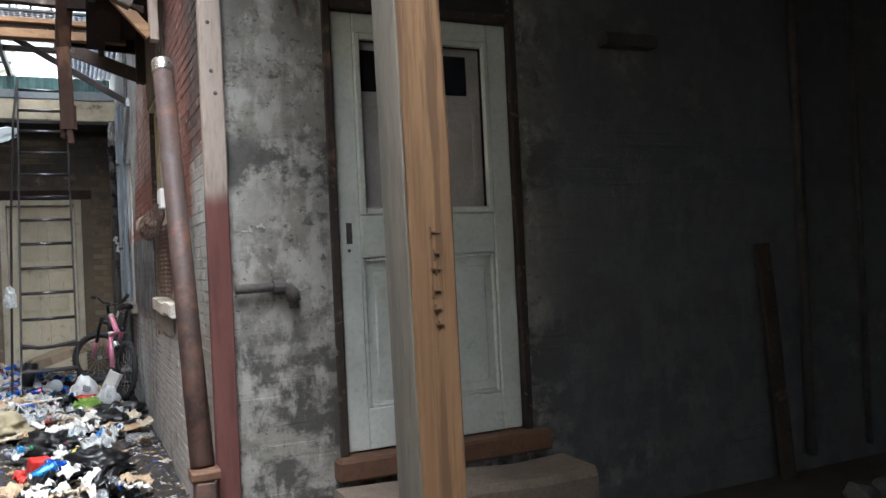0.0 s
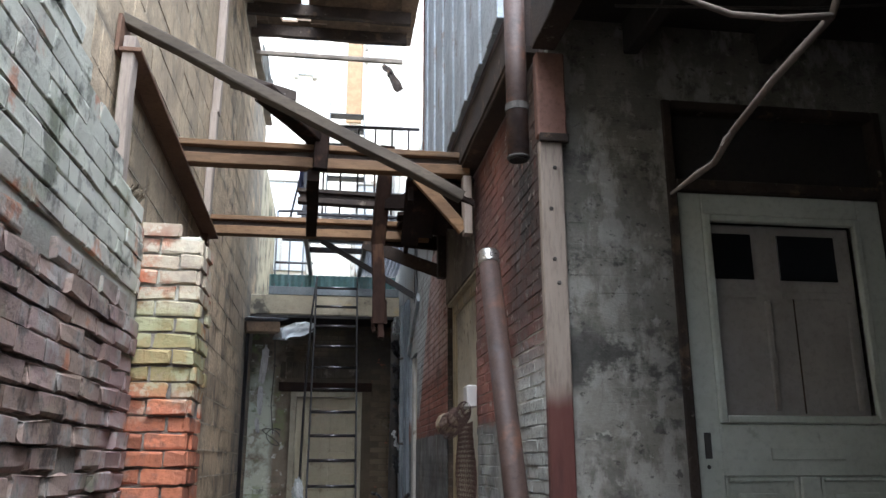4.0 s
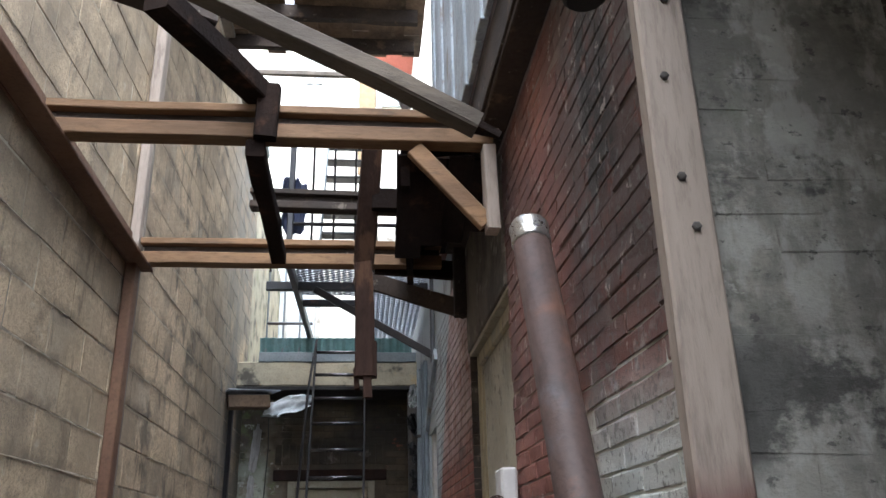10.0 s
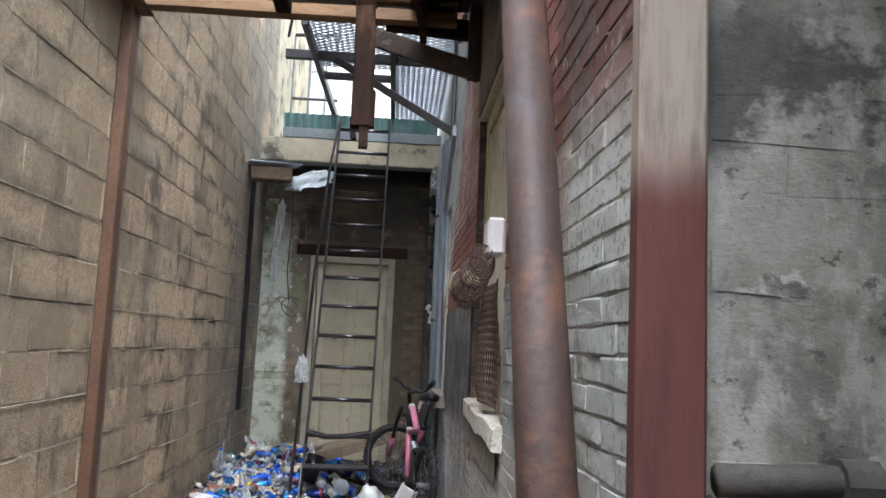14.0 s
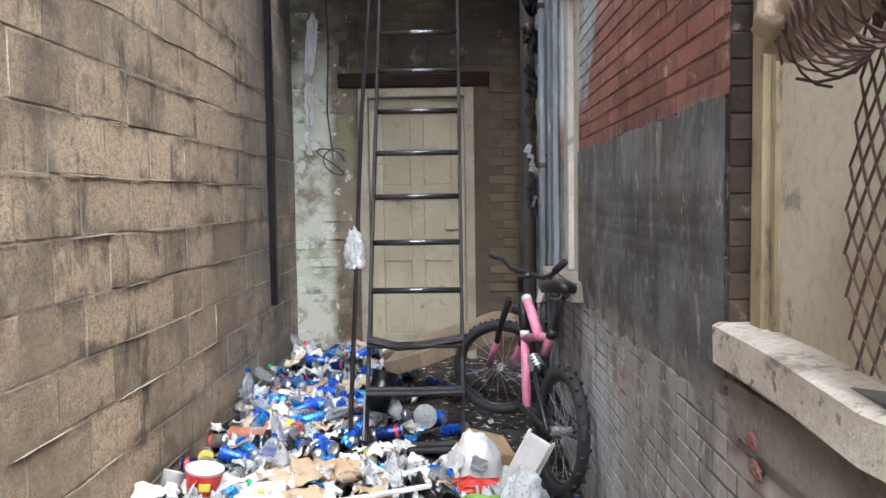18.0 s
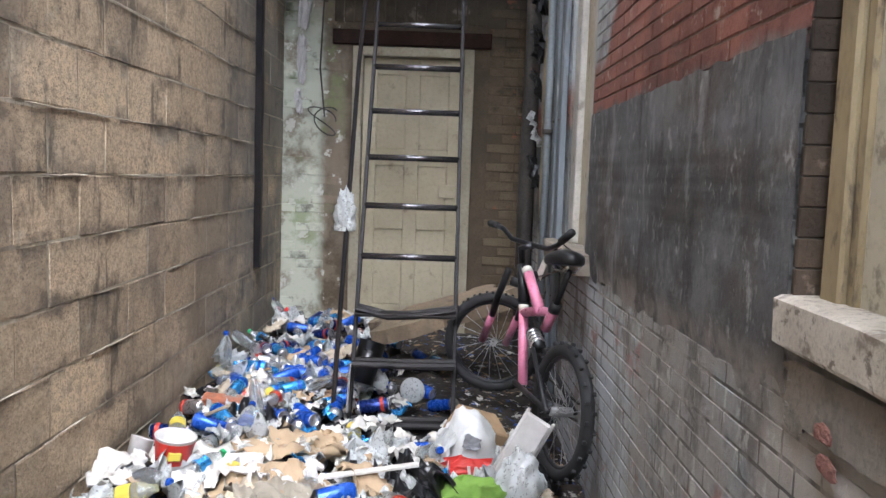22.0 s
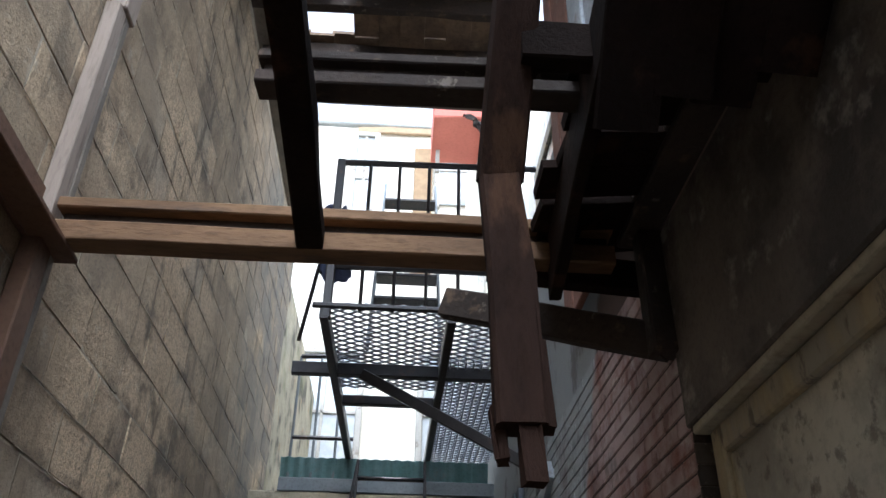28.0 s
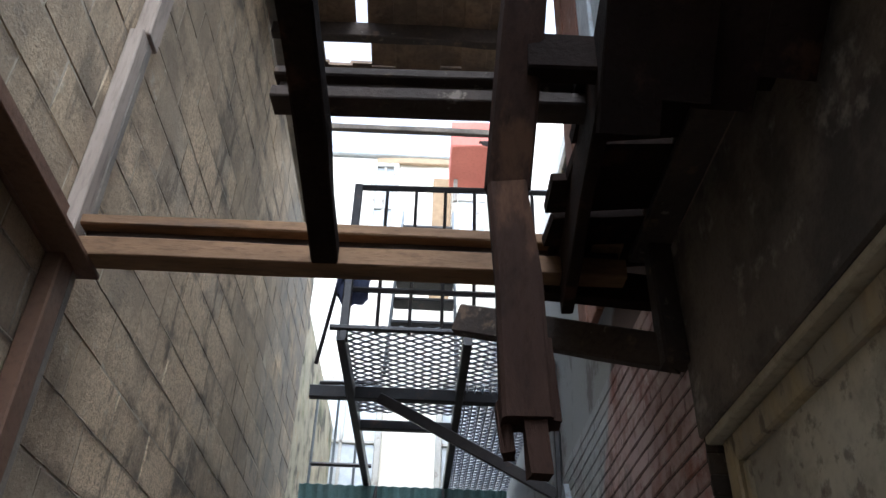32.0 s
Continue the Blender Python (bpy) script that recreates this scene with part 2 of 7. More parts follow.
m_brick_r = mat("red_brick_part_painted", (0.34, 0.145, 0.11), (0.24, 0.105, 0.085), 0.9, 2.2, 90, 0.5, 0.6, rnd=0.22, overlays=(
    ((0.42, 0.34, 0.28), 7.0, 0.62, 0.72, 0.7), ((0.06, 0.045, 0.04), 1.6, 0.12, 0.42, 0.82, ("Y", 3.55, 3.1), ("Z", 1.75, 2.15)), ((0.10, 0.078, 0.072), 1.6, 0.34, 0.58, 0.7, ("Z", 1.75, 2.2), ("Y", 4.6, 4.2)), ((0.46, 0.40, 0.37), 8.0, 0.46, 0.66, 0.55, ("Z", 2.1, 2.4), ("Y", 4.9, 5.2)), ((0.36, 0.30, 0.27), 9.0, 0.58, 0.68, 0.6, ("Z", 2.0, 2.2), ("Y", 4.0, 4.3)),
    ((0.50, 0.40, 0.38), 5.0, 0.30, 0.55, 0.75, ("Z", 2.0, 2.25), ("Y", 5.2, 5.35)), (SOOT_AND_SHADE, 4.0, 0.30, 0.48, 0.92, ("Y", 3.06, 3.0), ("Y", 2.76, 2.84), ("Z", 2.25, 2.45)), (GREY, 1.0, 0.0, 0.1, 0.97, ("Z", 1.65, 1.58)), ((0.36, 0.38, 0.38), 9.0, 0.36, 0.52, 0.75, ("Z", 1.65, 1.58), ("R", 0.72, 0.78)), ((0.07, 0.072, 0.076), 9.0, 0.30, 0.55, 0.6, ("Z", 1.65, 1.58), ("R", 0.26, 0.20)), (PALE, 7.0, 0.47, 0.74, 0.5, ("Z", 1.65, 1.58), ("S", 1, 1, 0.4)), ((0.075, 0.077, 0.08), 2.2, 0.50, 0.68, 0.6, ("Z", 1.65, 1.58)), (PALE, 15.0, 0.55, 0.70, 0.55, ("Z", 1.65, 1.58), ("S", 1, 1, 0.35)), ((0.55, 0.47, 0.42), 16.0, 0.60, 0.68, 0.6, ("Z", 1.58, 1.65)), ((0.16, 0.06, 0.045), 9.0, 0.52, 0.66, 0.6, ("Z", 1.58, 1.65)),
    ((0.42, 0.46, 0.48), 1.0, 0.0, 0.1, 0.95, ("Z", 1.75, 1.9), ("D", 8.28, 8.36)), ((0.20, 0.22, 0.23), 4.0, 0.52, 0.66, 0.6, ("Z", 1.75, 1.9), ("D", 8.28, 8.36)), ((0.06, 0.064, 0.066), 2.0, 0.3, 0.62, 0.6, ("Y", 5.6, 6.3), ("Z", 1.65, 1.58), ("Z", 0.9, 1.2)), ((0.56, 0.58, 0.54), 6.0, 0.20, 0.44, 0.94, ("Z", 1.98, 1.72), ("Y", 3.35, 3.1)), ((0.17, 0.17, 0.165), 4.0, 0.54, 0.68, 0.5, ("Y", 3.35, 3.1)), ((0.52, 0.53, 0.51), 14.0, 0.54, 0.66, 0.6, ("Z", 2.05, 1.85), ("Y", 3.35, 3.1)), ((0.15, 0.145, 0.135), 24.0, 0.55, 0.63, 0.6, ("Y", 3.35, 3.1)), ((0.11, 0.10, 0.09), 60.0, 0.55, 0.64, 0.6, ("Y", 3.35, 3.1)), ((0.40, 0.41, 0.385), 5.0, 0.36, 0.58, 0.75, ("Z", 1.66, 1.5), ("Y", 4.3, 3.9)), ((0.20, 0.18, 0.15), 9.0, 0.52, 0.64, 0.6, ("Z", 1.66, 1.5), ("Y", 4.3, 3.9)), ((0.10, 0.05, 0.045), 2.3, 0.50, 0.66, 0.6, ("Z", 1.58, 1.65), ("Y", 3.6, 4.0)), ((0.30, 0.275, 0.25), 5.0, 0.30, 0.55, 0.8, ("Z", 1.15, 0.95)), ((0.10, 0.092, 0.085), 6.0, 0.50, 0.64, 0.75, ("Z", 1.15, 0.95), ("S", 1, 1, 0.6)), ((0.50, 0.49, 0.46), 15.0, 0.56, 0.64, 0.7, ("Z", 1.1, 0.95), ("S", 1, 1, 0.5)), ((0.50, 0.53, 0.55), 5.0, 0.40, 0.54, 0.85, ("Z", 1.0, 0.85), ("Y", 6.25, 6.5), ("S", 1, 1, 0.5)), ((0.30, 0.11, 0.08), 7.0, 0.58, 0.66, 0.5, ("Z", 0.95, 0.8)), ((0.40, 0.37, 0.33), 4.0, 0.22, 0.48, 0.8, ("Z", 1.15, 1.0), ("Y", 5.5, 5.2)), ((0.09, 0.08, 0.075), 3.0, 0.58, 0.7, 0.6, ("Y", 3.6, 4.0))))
m_patch = mat("smeared_brown_plaster", (0.27, 0.24, 0.205), (0.17, 0.15, 0.128), 0.93, 4.0, 60, 0.5, 0.6, overlays=(((0.09, 0.08, 0.07), 5.0, 0.52, 0.64, 0.7), ((0.42, 0.39, 0.34), 12.0, 0.56, 0.66, 0.5)))
m_rawbrick = mat("bare_broken_brick", (0.26, 0.12, 0.095), (0.17, 0.085, 0.07), 0.95, 20.0, 80, 0.5, 0.8)
m_paintgrey = mat("brushed_charcoal_paint", (0.135, 0.140, 0.147), (0.082, 0.085, 0.089), 0.8, 1.8, 60, 0.35, 0.5, overlays=(
    ((0.048, 0.046, 0.045), 1.5, 0.45, 0.62, 0.75), ((0.125, 0.098, 0.082), 2.4, 0.48, 0.66, 0.5), ((0.25, 0.262, 0.28), 3.0, 0.38, 0.62, 0.55, ("Z", 1.38, 1.5)), ((0.30, 0.31, 0.315), 7.0, 0.53, 0.68, 0.6, ("S", 1, 1, 0.3)), ((0.045, 0.043, 0.042), 9.0, 0.55, 0.66, 0.6, ("S", 1, 1, 0.25)),
    ((0.40, 0.405, 0.40), 11.0, 0.60, 0.68, 0.65, ("S", 1, 1, 0.7)), ((0.30, 0.305, 0.30), 30.0, 0.57, 0.66, 0.45, ("S", 1, 1, 0.6)), ((0.22, 0.225, 0.225), 4.0, 0.50, 0.66, 0.5), ((0.30, 0.27, 0.24), 5.0, 0.40, 0.55, 0.7, ("Z", 1.08, 0.98))))
m_mortar_r = mat("mortar_part_painted", (0.32, 0.22, 0.18), (0.22, 0.15, 0.125), 0.95, 3, 90, 0.5, 0.6, overlays=(
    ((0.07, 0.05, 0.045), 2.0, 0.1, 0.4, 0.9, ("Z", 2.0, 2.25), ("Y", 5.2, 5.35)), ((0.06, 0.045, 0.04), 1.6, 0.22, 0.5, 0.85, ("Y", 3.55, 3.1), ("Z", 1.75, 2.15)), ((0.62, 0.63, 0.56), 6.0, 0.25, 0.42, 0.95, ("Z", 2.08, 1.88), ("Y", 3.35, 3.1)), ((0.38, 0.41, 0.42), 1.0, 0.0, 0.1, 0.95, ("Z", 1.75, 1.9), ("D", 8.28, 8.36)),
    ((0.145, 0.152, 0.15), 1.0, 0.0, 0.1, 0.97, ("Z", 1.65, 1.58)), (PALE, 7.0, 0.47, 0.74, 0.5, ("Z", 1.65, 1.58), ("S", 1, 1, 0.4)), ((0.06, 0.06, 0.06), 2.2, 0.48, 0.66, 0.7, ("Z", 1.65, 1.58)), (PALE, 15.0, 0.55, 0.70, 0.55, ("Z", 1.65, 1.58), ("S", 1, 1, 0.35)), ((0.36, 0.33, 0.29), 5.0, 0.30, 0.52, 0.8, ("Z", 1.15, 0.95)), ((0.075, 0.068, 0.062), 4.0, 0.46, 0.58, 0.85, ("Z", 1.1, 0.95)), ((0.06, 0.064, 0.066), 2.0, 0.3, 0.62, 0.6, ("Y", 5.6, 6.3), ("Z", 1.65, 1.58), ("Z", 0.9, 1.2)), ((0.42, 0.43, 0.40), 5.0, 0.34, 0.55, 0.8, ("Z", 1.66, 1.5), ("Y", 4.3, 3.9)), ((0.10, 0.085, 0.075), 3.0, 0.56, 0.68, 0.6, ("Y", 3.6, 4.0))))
m_brick_e = mat("sooty_brick_shaded_top", (0.165, 0.125, 0.078), (0.105, 0.08, 0.050), 0.92, 2.0, 80, 0.5, 0.6, rnd=0.2, overlays=(
    # near-black from z 2.0 up: the landing's shade is painted into the brick
    ((0.30, 0.24, 0.18), 2.2, 0.35, 0.58, 0.7, ("X", 0.52, 0.44)), ((0.60, 0.62, 0.50), 3.0, 0.26, 0.46, 0.92, ("X", 0.34, 0.24), ("Z", 2.75, 2.3)), ((0.10, 0.14, 0.045), 5.0, 0.52, 0.64, 0.75, ("X", 0.45, 0.3), ("Z", 1.3, 1.5)), (SOOT_AND_SHADE, 1.2, 0.25, 0.60, 0.88, ("Z", 2.0, 2.8)), ((0.035, 0.028, 0.02), 4.0, 0.52, 0.64, 0.7), ((0.30, 0.10, 0.06), 6.0, 0.60, 0.68, 0.6, ("X", 1.3, 1.45)),
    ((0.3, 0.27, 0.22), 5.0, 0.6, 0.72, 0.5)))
# the mortar carries the same painted shade below the landing
m_mortar_e = mat("sooty_mortar_shaded_top", (0.135, 0.103, 0.066), (0.085, 0.066, 0.044), 0.95, 3, 80, 0.5, 0.6, overlays=(((0.27, 0.22, 0.165), 2.2, 0.35, 0.58, 0.7, ("X", 0.52, 0.44)), ((0.58, 0.60, 0.48), 3.0, 0.26, 0.46, 0.88, ("X", 0.34, 0.24), ("Z", 2.75, 2.3)), (SOOT_AND_SHADE, 1.2, 0.25, 0.60, 0.88, ("Z", 2.0, 2.8)), ((0.22, 0.17, 0.12), 4.5, 0.52, 0.62, 0.8, ("X", 0.5, 0.4)), ((0.22, 0.26, 0.11), 3.0, 0.53, 0.66, 0.65, ("X", 0.5, 0.4)), ((0.70, 0.70, 0.62), 9.0, 0.58, 0.64, 0.7, ("X", 0.5, 0.4)),))
m_brick_n = mat("weathered_brick", (0.40, 0.30, 0.24), (0.30, 0.20, 0.16), 0.93, 3.0, 80, 0.55, 0.8, rnd=0.15, overlays=(
    ((0.30, 0.20, 0.21), 2.0, 0.4, 0.6, 0.6), ((0.42, 0.40, 0.37), 7.0, 0.5, 0.62, 0.7), ((0.55, 0.55, 0.46), 2.5, 0.15, 0.40, 0.92, ("Z", 1.85, 2.10)), ((0.46, 0.17, 0.08), 3.4, 0.58, 0.66, 0.8), (SOOT_AND_SHADE, 5.0, 0.54, 0.66, 0.75), ((0.10, 0.09, 0.07), 14.0, 0.54, 0.66, 0.6), ((0.28, 0.31, 0.18), 3.0, 0.52, 0.7, 0.5)))
m_brick_p = mat("orange_red_brick", (0.46, 0.16, 0.08), (0.32, 0.12, 0.07), 0.9, 9.0, 70, 0.6, 0.9, rnd=0.3, overlays=(
    ((0.20, 0.10, 0.07), 14.0, 0.50, 0.62, 0.7), ((0.54, 0.48, 0.37), 10.0, 0.52, 0.60, 0.85, ("Z", 1.5, 1.7)),
    ((0.56, 0.50, 0.37), 6.0, 0.40, 0.56, 0.85, ("Z", 1.75, 1.95)), ((0.56, 0.52, 0.40), 4.0, 0.2, 0.4, 0.85, ("Z", 2.15, 2.3)), ((0.30, 0.31, 0.14), 3.0, 0.32, 0.52, 0.7, ("Z", 1.60, 1.75), ("Z", 2.05, 1.9)), ((0.28, 0.22, 0.18), 6.0, 0.56, 0.7, 0.6)))
m_mortar_n = mat("crumbling_mortar", (0.20, 0.175, 0.15), (0.30, 0.27, 0.23), 0.96, 4, 70, 0.55, 0.9, overlays=(((0.56, 0.55, 0.46), 2.5, 0.1, 0.35, 0.9, ("Z", 1.85, 2.05)), (SOOT_AND_SHADE, 3.0, 0.55, 0.7, 0.6)))
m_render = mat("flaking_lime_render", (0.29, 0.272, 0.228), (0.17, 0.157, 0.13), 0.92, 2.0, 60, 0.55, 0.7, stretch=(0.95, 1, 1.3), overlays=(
    # the last overlay puts the shed's deepening shade into the colour, from x 3.1 on
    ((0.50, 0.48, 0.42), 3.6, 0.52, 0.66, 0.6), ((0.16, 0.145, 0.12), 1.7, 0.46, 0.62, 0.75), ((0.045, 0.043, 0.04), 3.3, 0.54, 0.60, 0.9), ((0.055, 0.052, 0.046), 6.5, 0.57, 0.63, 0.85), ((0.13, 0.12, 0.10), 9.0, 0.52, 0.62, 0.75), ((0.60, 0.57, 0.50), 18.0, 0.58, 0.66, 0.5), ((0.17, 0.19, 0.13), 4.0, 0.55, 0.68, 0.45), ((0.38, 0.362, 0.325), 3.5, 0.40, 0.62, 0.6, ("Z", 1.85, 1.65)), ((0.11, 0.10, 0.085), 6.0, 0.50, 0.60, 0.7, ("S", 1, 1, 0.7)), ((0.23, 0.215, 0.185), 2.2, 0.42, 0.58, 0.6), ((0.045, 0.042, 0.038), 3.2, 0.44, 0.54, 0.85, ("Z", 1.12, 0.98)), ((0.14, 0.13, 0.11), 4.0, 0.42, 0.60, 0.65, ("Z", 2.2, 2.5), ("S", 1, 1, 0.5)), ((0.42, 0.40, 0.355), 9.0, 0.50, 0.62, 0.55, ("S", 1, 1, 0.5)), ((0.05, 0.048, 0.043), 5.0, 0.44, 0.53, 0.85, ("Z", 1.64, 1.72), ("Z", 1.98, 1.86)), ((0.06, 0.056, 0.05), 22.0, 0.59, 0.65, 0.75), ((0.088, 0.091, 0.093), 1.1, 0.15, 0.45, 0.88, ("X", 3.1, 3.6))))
m_stucco = mat("peeling_stucco", (0.50, 0.45, 0.33), (0.30, 0.28, 0.22), 0.93, 3.0, 60, 0.5, 0.6, overlays=((SOOT_AND_SHADE, 3.0, 0.52, 0.64, 0.7), (MOSS, 2.2, 0.5, 0.7, 0.6), ((0.42, 0.27, 0.13), 5.0, 0.58, 0.7, 0.6)))
m_concrete = mat("stained_concrete", (0.45, 0.39, 0.28), (0.30, 0.27, 0.2), 0.93, 4.0, 60, 0.5, 0.7, overlays=((SOOT_AND_SHADE, 4.0, 0.52, 0.64, 0.8), ((0.5, 0.36, 0.17), 6.0, 0.58, 0.7, 0.5)))
m_stone = mat("pitted_sill_stone", (0.68, 0.63, 0.54), (0.54, 0.49, 0.41), 0.93, 6.0, 90, 0.5, 0.9, overlays=(((0.22, 0.18, 0.14), 9.0, 0.54, 0.64, 0.8), ((0.62, 0.58, 0.50), 22.0, 0.56, 0.66, 0.6), ((0.15, 0.12, 0.09), 30.0, 0.57, 0.66, 0.8)))
m_dirt = mat("trodden_dirt", (0.10, 0.085, 0.07), (0.06, 0.052, 0.045), 0.97, 3.0, 60, 0.5, 1.0)
m_joist = mat("pine_joist", (0.23, 0.13, 0.062), (0.115, 0.064, 0.032), 0.8, 5.0, 60, 0.7, 0.5, rnd=0.12, stretch=(0.25, 1, 1), overlays=((SOOT_AND_SHADE, 6.0, 0.56, 0.68, 0.6),))
m_post = mat("sawn_pine_post", (0.33, 0.19, 0.09), (0.21, 0.115, 0.055), 0.75, 9.0, 90, 0.6, 0.3, stretch=(1.6, 1.6, 0.06), overlays=(((0.12, 0.065, 0.032), 16.0, 0.50, 0.58, 0.8), ((0.10, 0.06, 0.035), 5.0, 0.56, 0.66, 0.6)))
m_postgrey = mat("weathered_post_side", (0.22, 0.195, 0.15), (0.12, 0.11, 0.09), 0.85, 6.0, 60, 0.5, 0.4, stretch=(1, 1, 0.15))
m_stud = mat("grey_pine_stud", (0.37, 0.30, 0.245), (0.27, 0.215, 0.175), 0.82, 5.0, 60, 0.5, 0.45, stretch=(1, 1, 0.15), overlays=(((0.10, 0.075, 0.058), 10.0, 0.55, 0.66, 0.6), ((0.095, 0.028, 0.022), 1.0, 0.0, 0.1, 0.96, ("Z", 1.71, 1.61)), ((0.045, 0.018, 0.016), 8.0, 0.50, 0.66, 0.6, ("Z", 1.71, 1.61))))
m_oldwood = mat("dark_rotten_timber", (0.055, 0.038, 0.028), (0.028, 0.021, 0.017), 0.9, 4.0, 50, 0.6, 0.6, rnd=0.2, overlays=(((0.17, 0.11, 0.07), 7.0, 0.57, 0.68, 0.6), ((0.26, 0.22, 0.18), 16.0, 0.62, 0.70, 0.5)))
m_greywood = mat("weathered_grey_board", (0.27, 0.23, 0.185), (0.17, 0.145, 0.12), 0.88, 5.0, 60, 0.5, 0.5, rnd=0.12)
m_bluewood = mat("peeling_blue_white_planks", (0.42, 0.46, 0.50), (0.28, 0.31, 0.33), 0.85, 4.0, 50, 0.5, 0.5, rnd=0.1, overlays=(((0.20, 0.16, 0.13), 5.0, 0.55, 0.66, 0.7),))
m_siding = mat("weathered_white_siding", (0.78, 0.76, 0.70), (0.68, 0.66, 0.61), 0.8, 4.0, 50, 0.3, 0.3, rnd=0.05, overlays=(((0.40, 0.34, 0.27), 5.0, 0.60, 0.72, 0.5),))
m_greyblue = mat("weathered_blue_grey_board", (0.22, 0.25, 0.275), (0.13, 0.15, 0.165), 0.85, 5.0, 60, 0.5, 0.5, stretch=(1, 1, 0.15), overlays=(((0.09, 0.08, 0.07), 7.0, 0.55, 0.66, 0.7, ("S", 1, 1, 0.2)), ((0.42, 0.44, 0.45), 9.0, 0.58, 0.68, 0.6, ("S", 1, 1, 0.2))))
m_redwood = mat("faded_red_boards", (0.24, 0.12, 0.085), (0.17, 0.09, 0.07), 0.85, 4.0, 50, 0.5, 0.5, rnd=0.15, overlays=(((0.32, 0.27, 0.23), 5.0, 0.58, 0.7, 0.5),))
m_brownpaint = mat("brown_painted_strip", (0.11, 0.055, 0.033), (0.15, 0.08, 0.045), 0.7, 4.0, 50, 0.4, 0.3)
m_doorpaint = mat("pale_green_white_gloss_paint", (0.58, 0.60, 0.53), (0.48, 0.50, 0.43), 0.6, 3.0, 40, 0.25, 0.15, overlays=(((0.30, 0.29, 0.24), 8.0, 0.63, 0.72, 0.6), ((0.22, 0.18, 0.14), 3.0, 0.62, 0.75, 0.4)))
m_curtain = mat("dusty_beige_panel", (0.36, 0.33, 0.30), (0.28, 0.255, 0.23), 0.7, 4.0, 40, 0.3, 0.2)
m_endpaint = mat("cream_door_paint", (0.50, 0.445, 0.31), (0.41, 0.355, 0.24), 0.6, 2.0, 40, 0.25, 0.2, overlays=(((0.18, 0.14, 0.10), 6.0, 0.6, 0.7, 0.6), ((0.24, 0.2, 0.15), 2.0, 0.45, 0.65, 0.5, ("Z", 0.8, 0.4))))
m_ochre = mat("ochre_window_frame_paint", (0.40, 0.33, 0.20), (0.28, 0.225, 0.135), 0.75, 4.0, 45, 0.45, 0.4, stretch=(1, 1, 0.4), overlays=(((0.2, 0.14, 0.08), 6.0, 0.56, 0.68, 0.7), ((0.30, 0.28, 0.23), 4.0, 0.35, 0.55, 0.8, ("Z", 2.2, 2.4)), ((0.10, 0.08, 0.06), 16.0, 0.55, 0.64, 0.75)))
# stains all over; the two z overlays paint shade into the board's upper part
m_board = mat("off_white_window_board", (0.56, 0.525, 0.42), (0.47, 0.43, 0.33), 0.8, 2.5, 40, 0.3, 0.3, overlays=(((0.20, 0.17, 0.13), 9.0, 0.60, 0.68, 0.75), ((0.42, 0.32, 0.18), 2.5, 0.55, 0.7, 0.45), ((0.25, 0.23, 0.19), 3.0, 0.42, 0.6, 0.75, ("Z", 2.1, 2.4)), ((0.14, 0.12, 0.10), 14.0, 0.54, 0.64, 0.7, ("Z", 1.9, 2.2))))
m_white = mat("flaking_white_paint", (0.54, 0.52, 0.47), (0.42, 0.40, 0.36), 0.75, 5.0, 50, 0.35, 0.4, overlays=(((0.20, 0.16, 0.12), 6.0, 0.58, 0.68, 0.75),))
m_steel = mat("dark_painted_steel", (0.016, 0.015, 0.017), (0.032, 0.027, 0.026), 0.34, 6.0, 60, 0.4, 0.3, metal=0.0, spec=0.45, overlays=(((0.12, 0.055, 0.03), 7.0, 0.58, 0.7, 0.5),))
m_deck = mat("galvanised_mesh", (0.48, 0.51, 0.56), (0.34, 0.37, 0.42), 0.5, 5.0, 50, 0.4, 0.3, metal=0.5)
m_teal = mat("teal_corrugated_sheet", (0.13, 0.24, 0.23), (0.20, 0.31, 0.31), 0.6, 5.0, 40, 0.4, 0.3, overlays=(((0.30, 0.30, 0.28), 5.0, 0.58, 0.7, 0.6),))
m_zinc = mat("bright_zinc_collar", (0.62, 0.60, 0.57), (0.5, 0.48, 0.45), 0.3, 8.0, 60, 0.3, 0.3, metal=0.9)
m_pipe = mat("brown_vent_pipe", (0.055, 0.034, 0.028), (0.085, 0.052, 0.042), 0.62, 3.0, 60, 0.4, 0.35, overlays=(((0.16, 0.07, 0.04), 6.0, 0.52, 0.66, 0.6), ((0.075, 0.075, 0.08), 4.0, 0.52, 0.66, 0.6), ((0.17, 0.08, 0.05), 8.0, 0.45, 0.62, 0.5, ("Z", 1.55, 1.0)), ((0.03, 0.02, 0.018), 9.0, 0.52, 0.66, 0.6)))
m_iron = mat("sooty_cast_iron", (0.05, 0.045, 0.04), (0.09, 0.08, 0.07), 0.75, 5.0, 60, 0.5, 0.5, overlays=(((0.16, 0.08, 0.05), 5.0, 0.58, 0.7, 0.5),))
m_leadpipe = mat("grey_blue_conduit", (0.16, 0.185, 0.20), (0.22, 0.24, 0.25), 0.6, 4.0, 50, 0.4, 0.3)
m_rust = mat("rusted_roof_sheet", (0.24, 0.16, 0.10), (0.12, 0.085, 0.06), 0.85, 5.0, 40, 0.5, 0.4, overlays=(((0.30, 0.22, 0.14), 8.0, 0.56, 0.7, 0.6),))
m_dark = mat("near_black_boards", (0.035, 0.031, 0.028), (0.02, 0.018, 0.017), 0.9, 3.0, 50, 0.5, 0.5)
m_facade = mat("cream_far_facade", (0.86, 0.82, 0.72), (0.80, 0.75, 0.63), 0.85, 1.0, 30, 0.2, 0.2, overlays=(((0.62, 0.50, 0.34), 1.5, 0.60, 0.72, 0.5),))
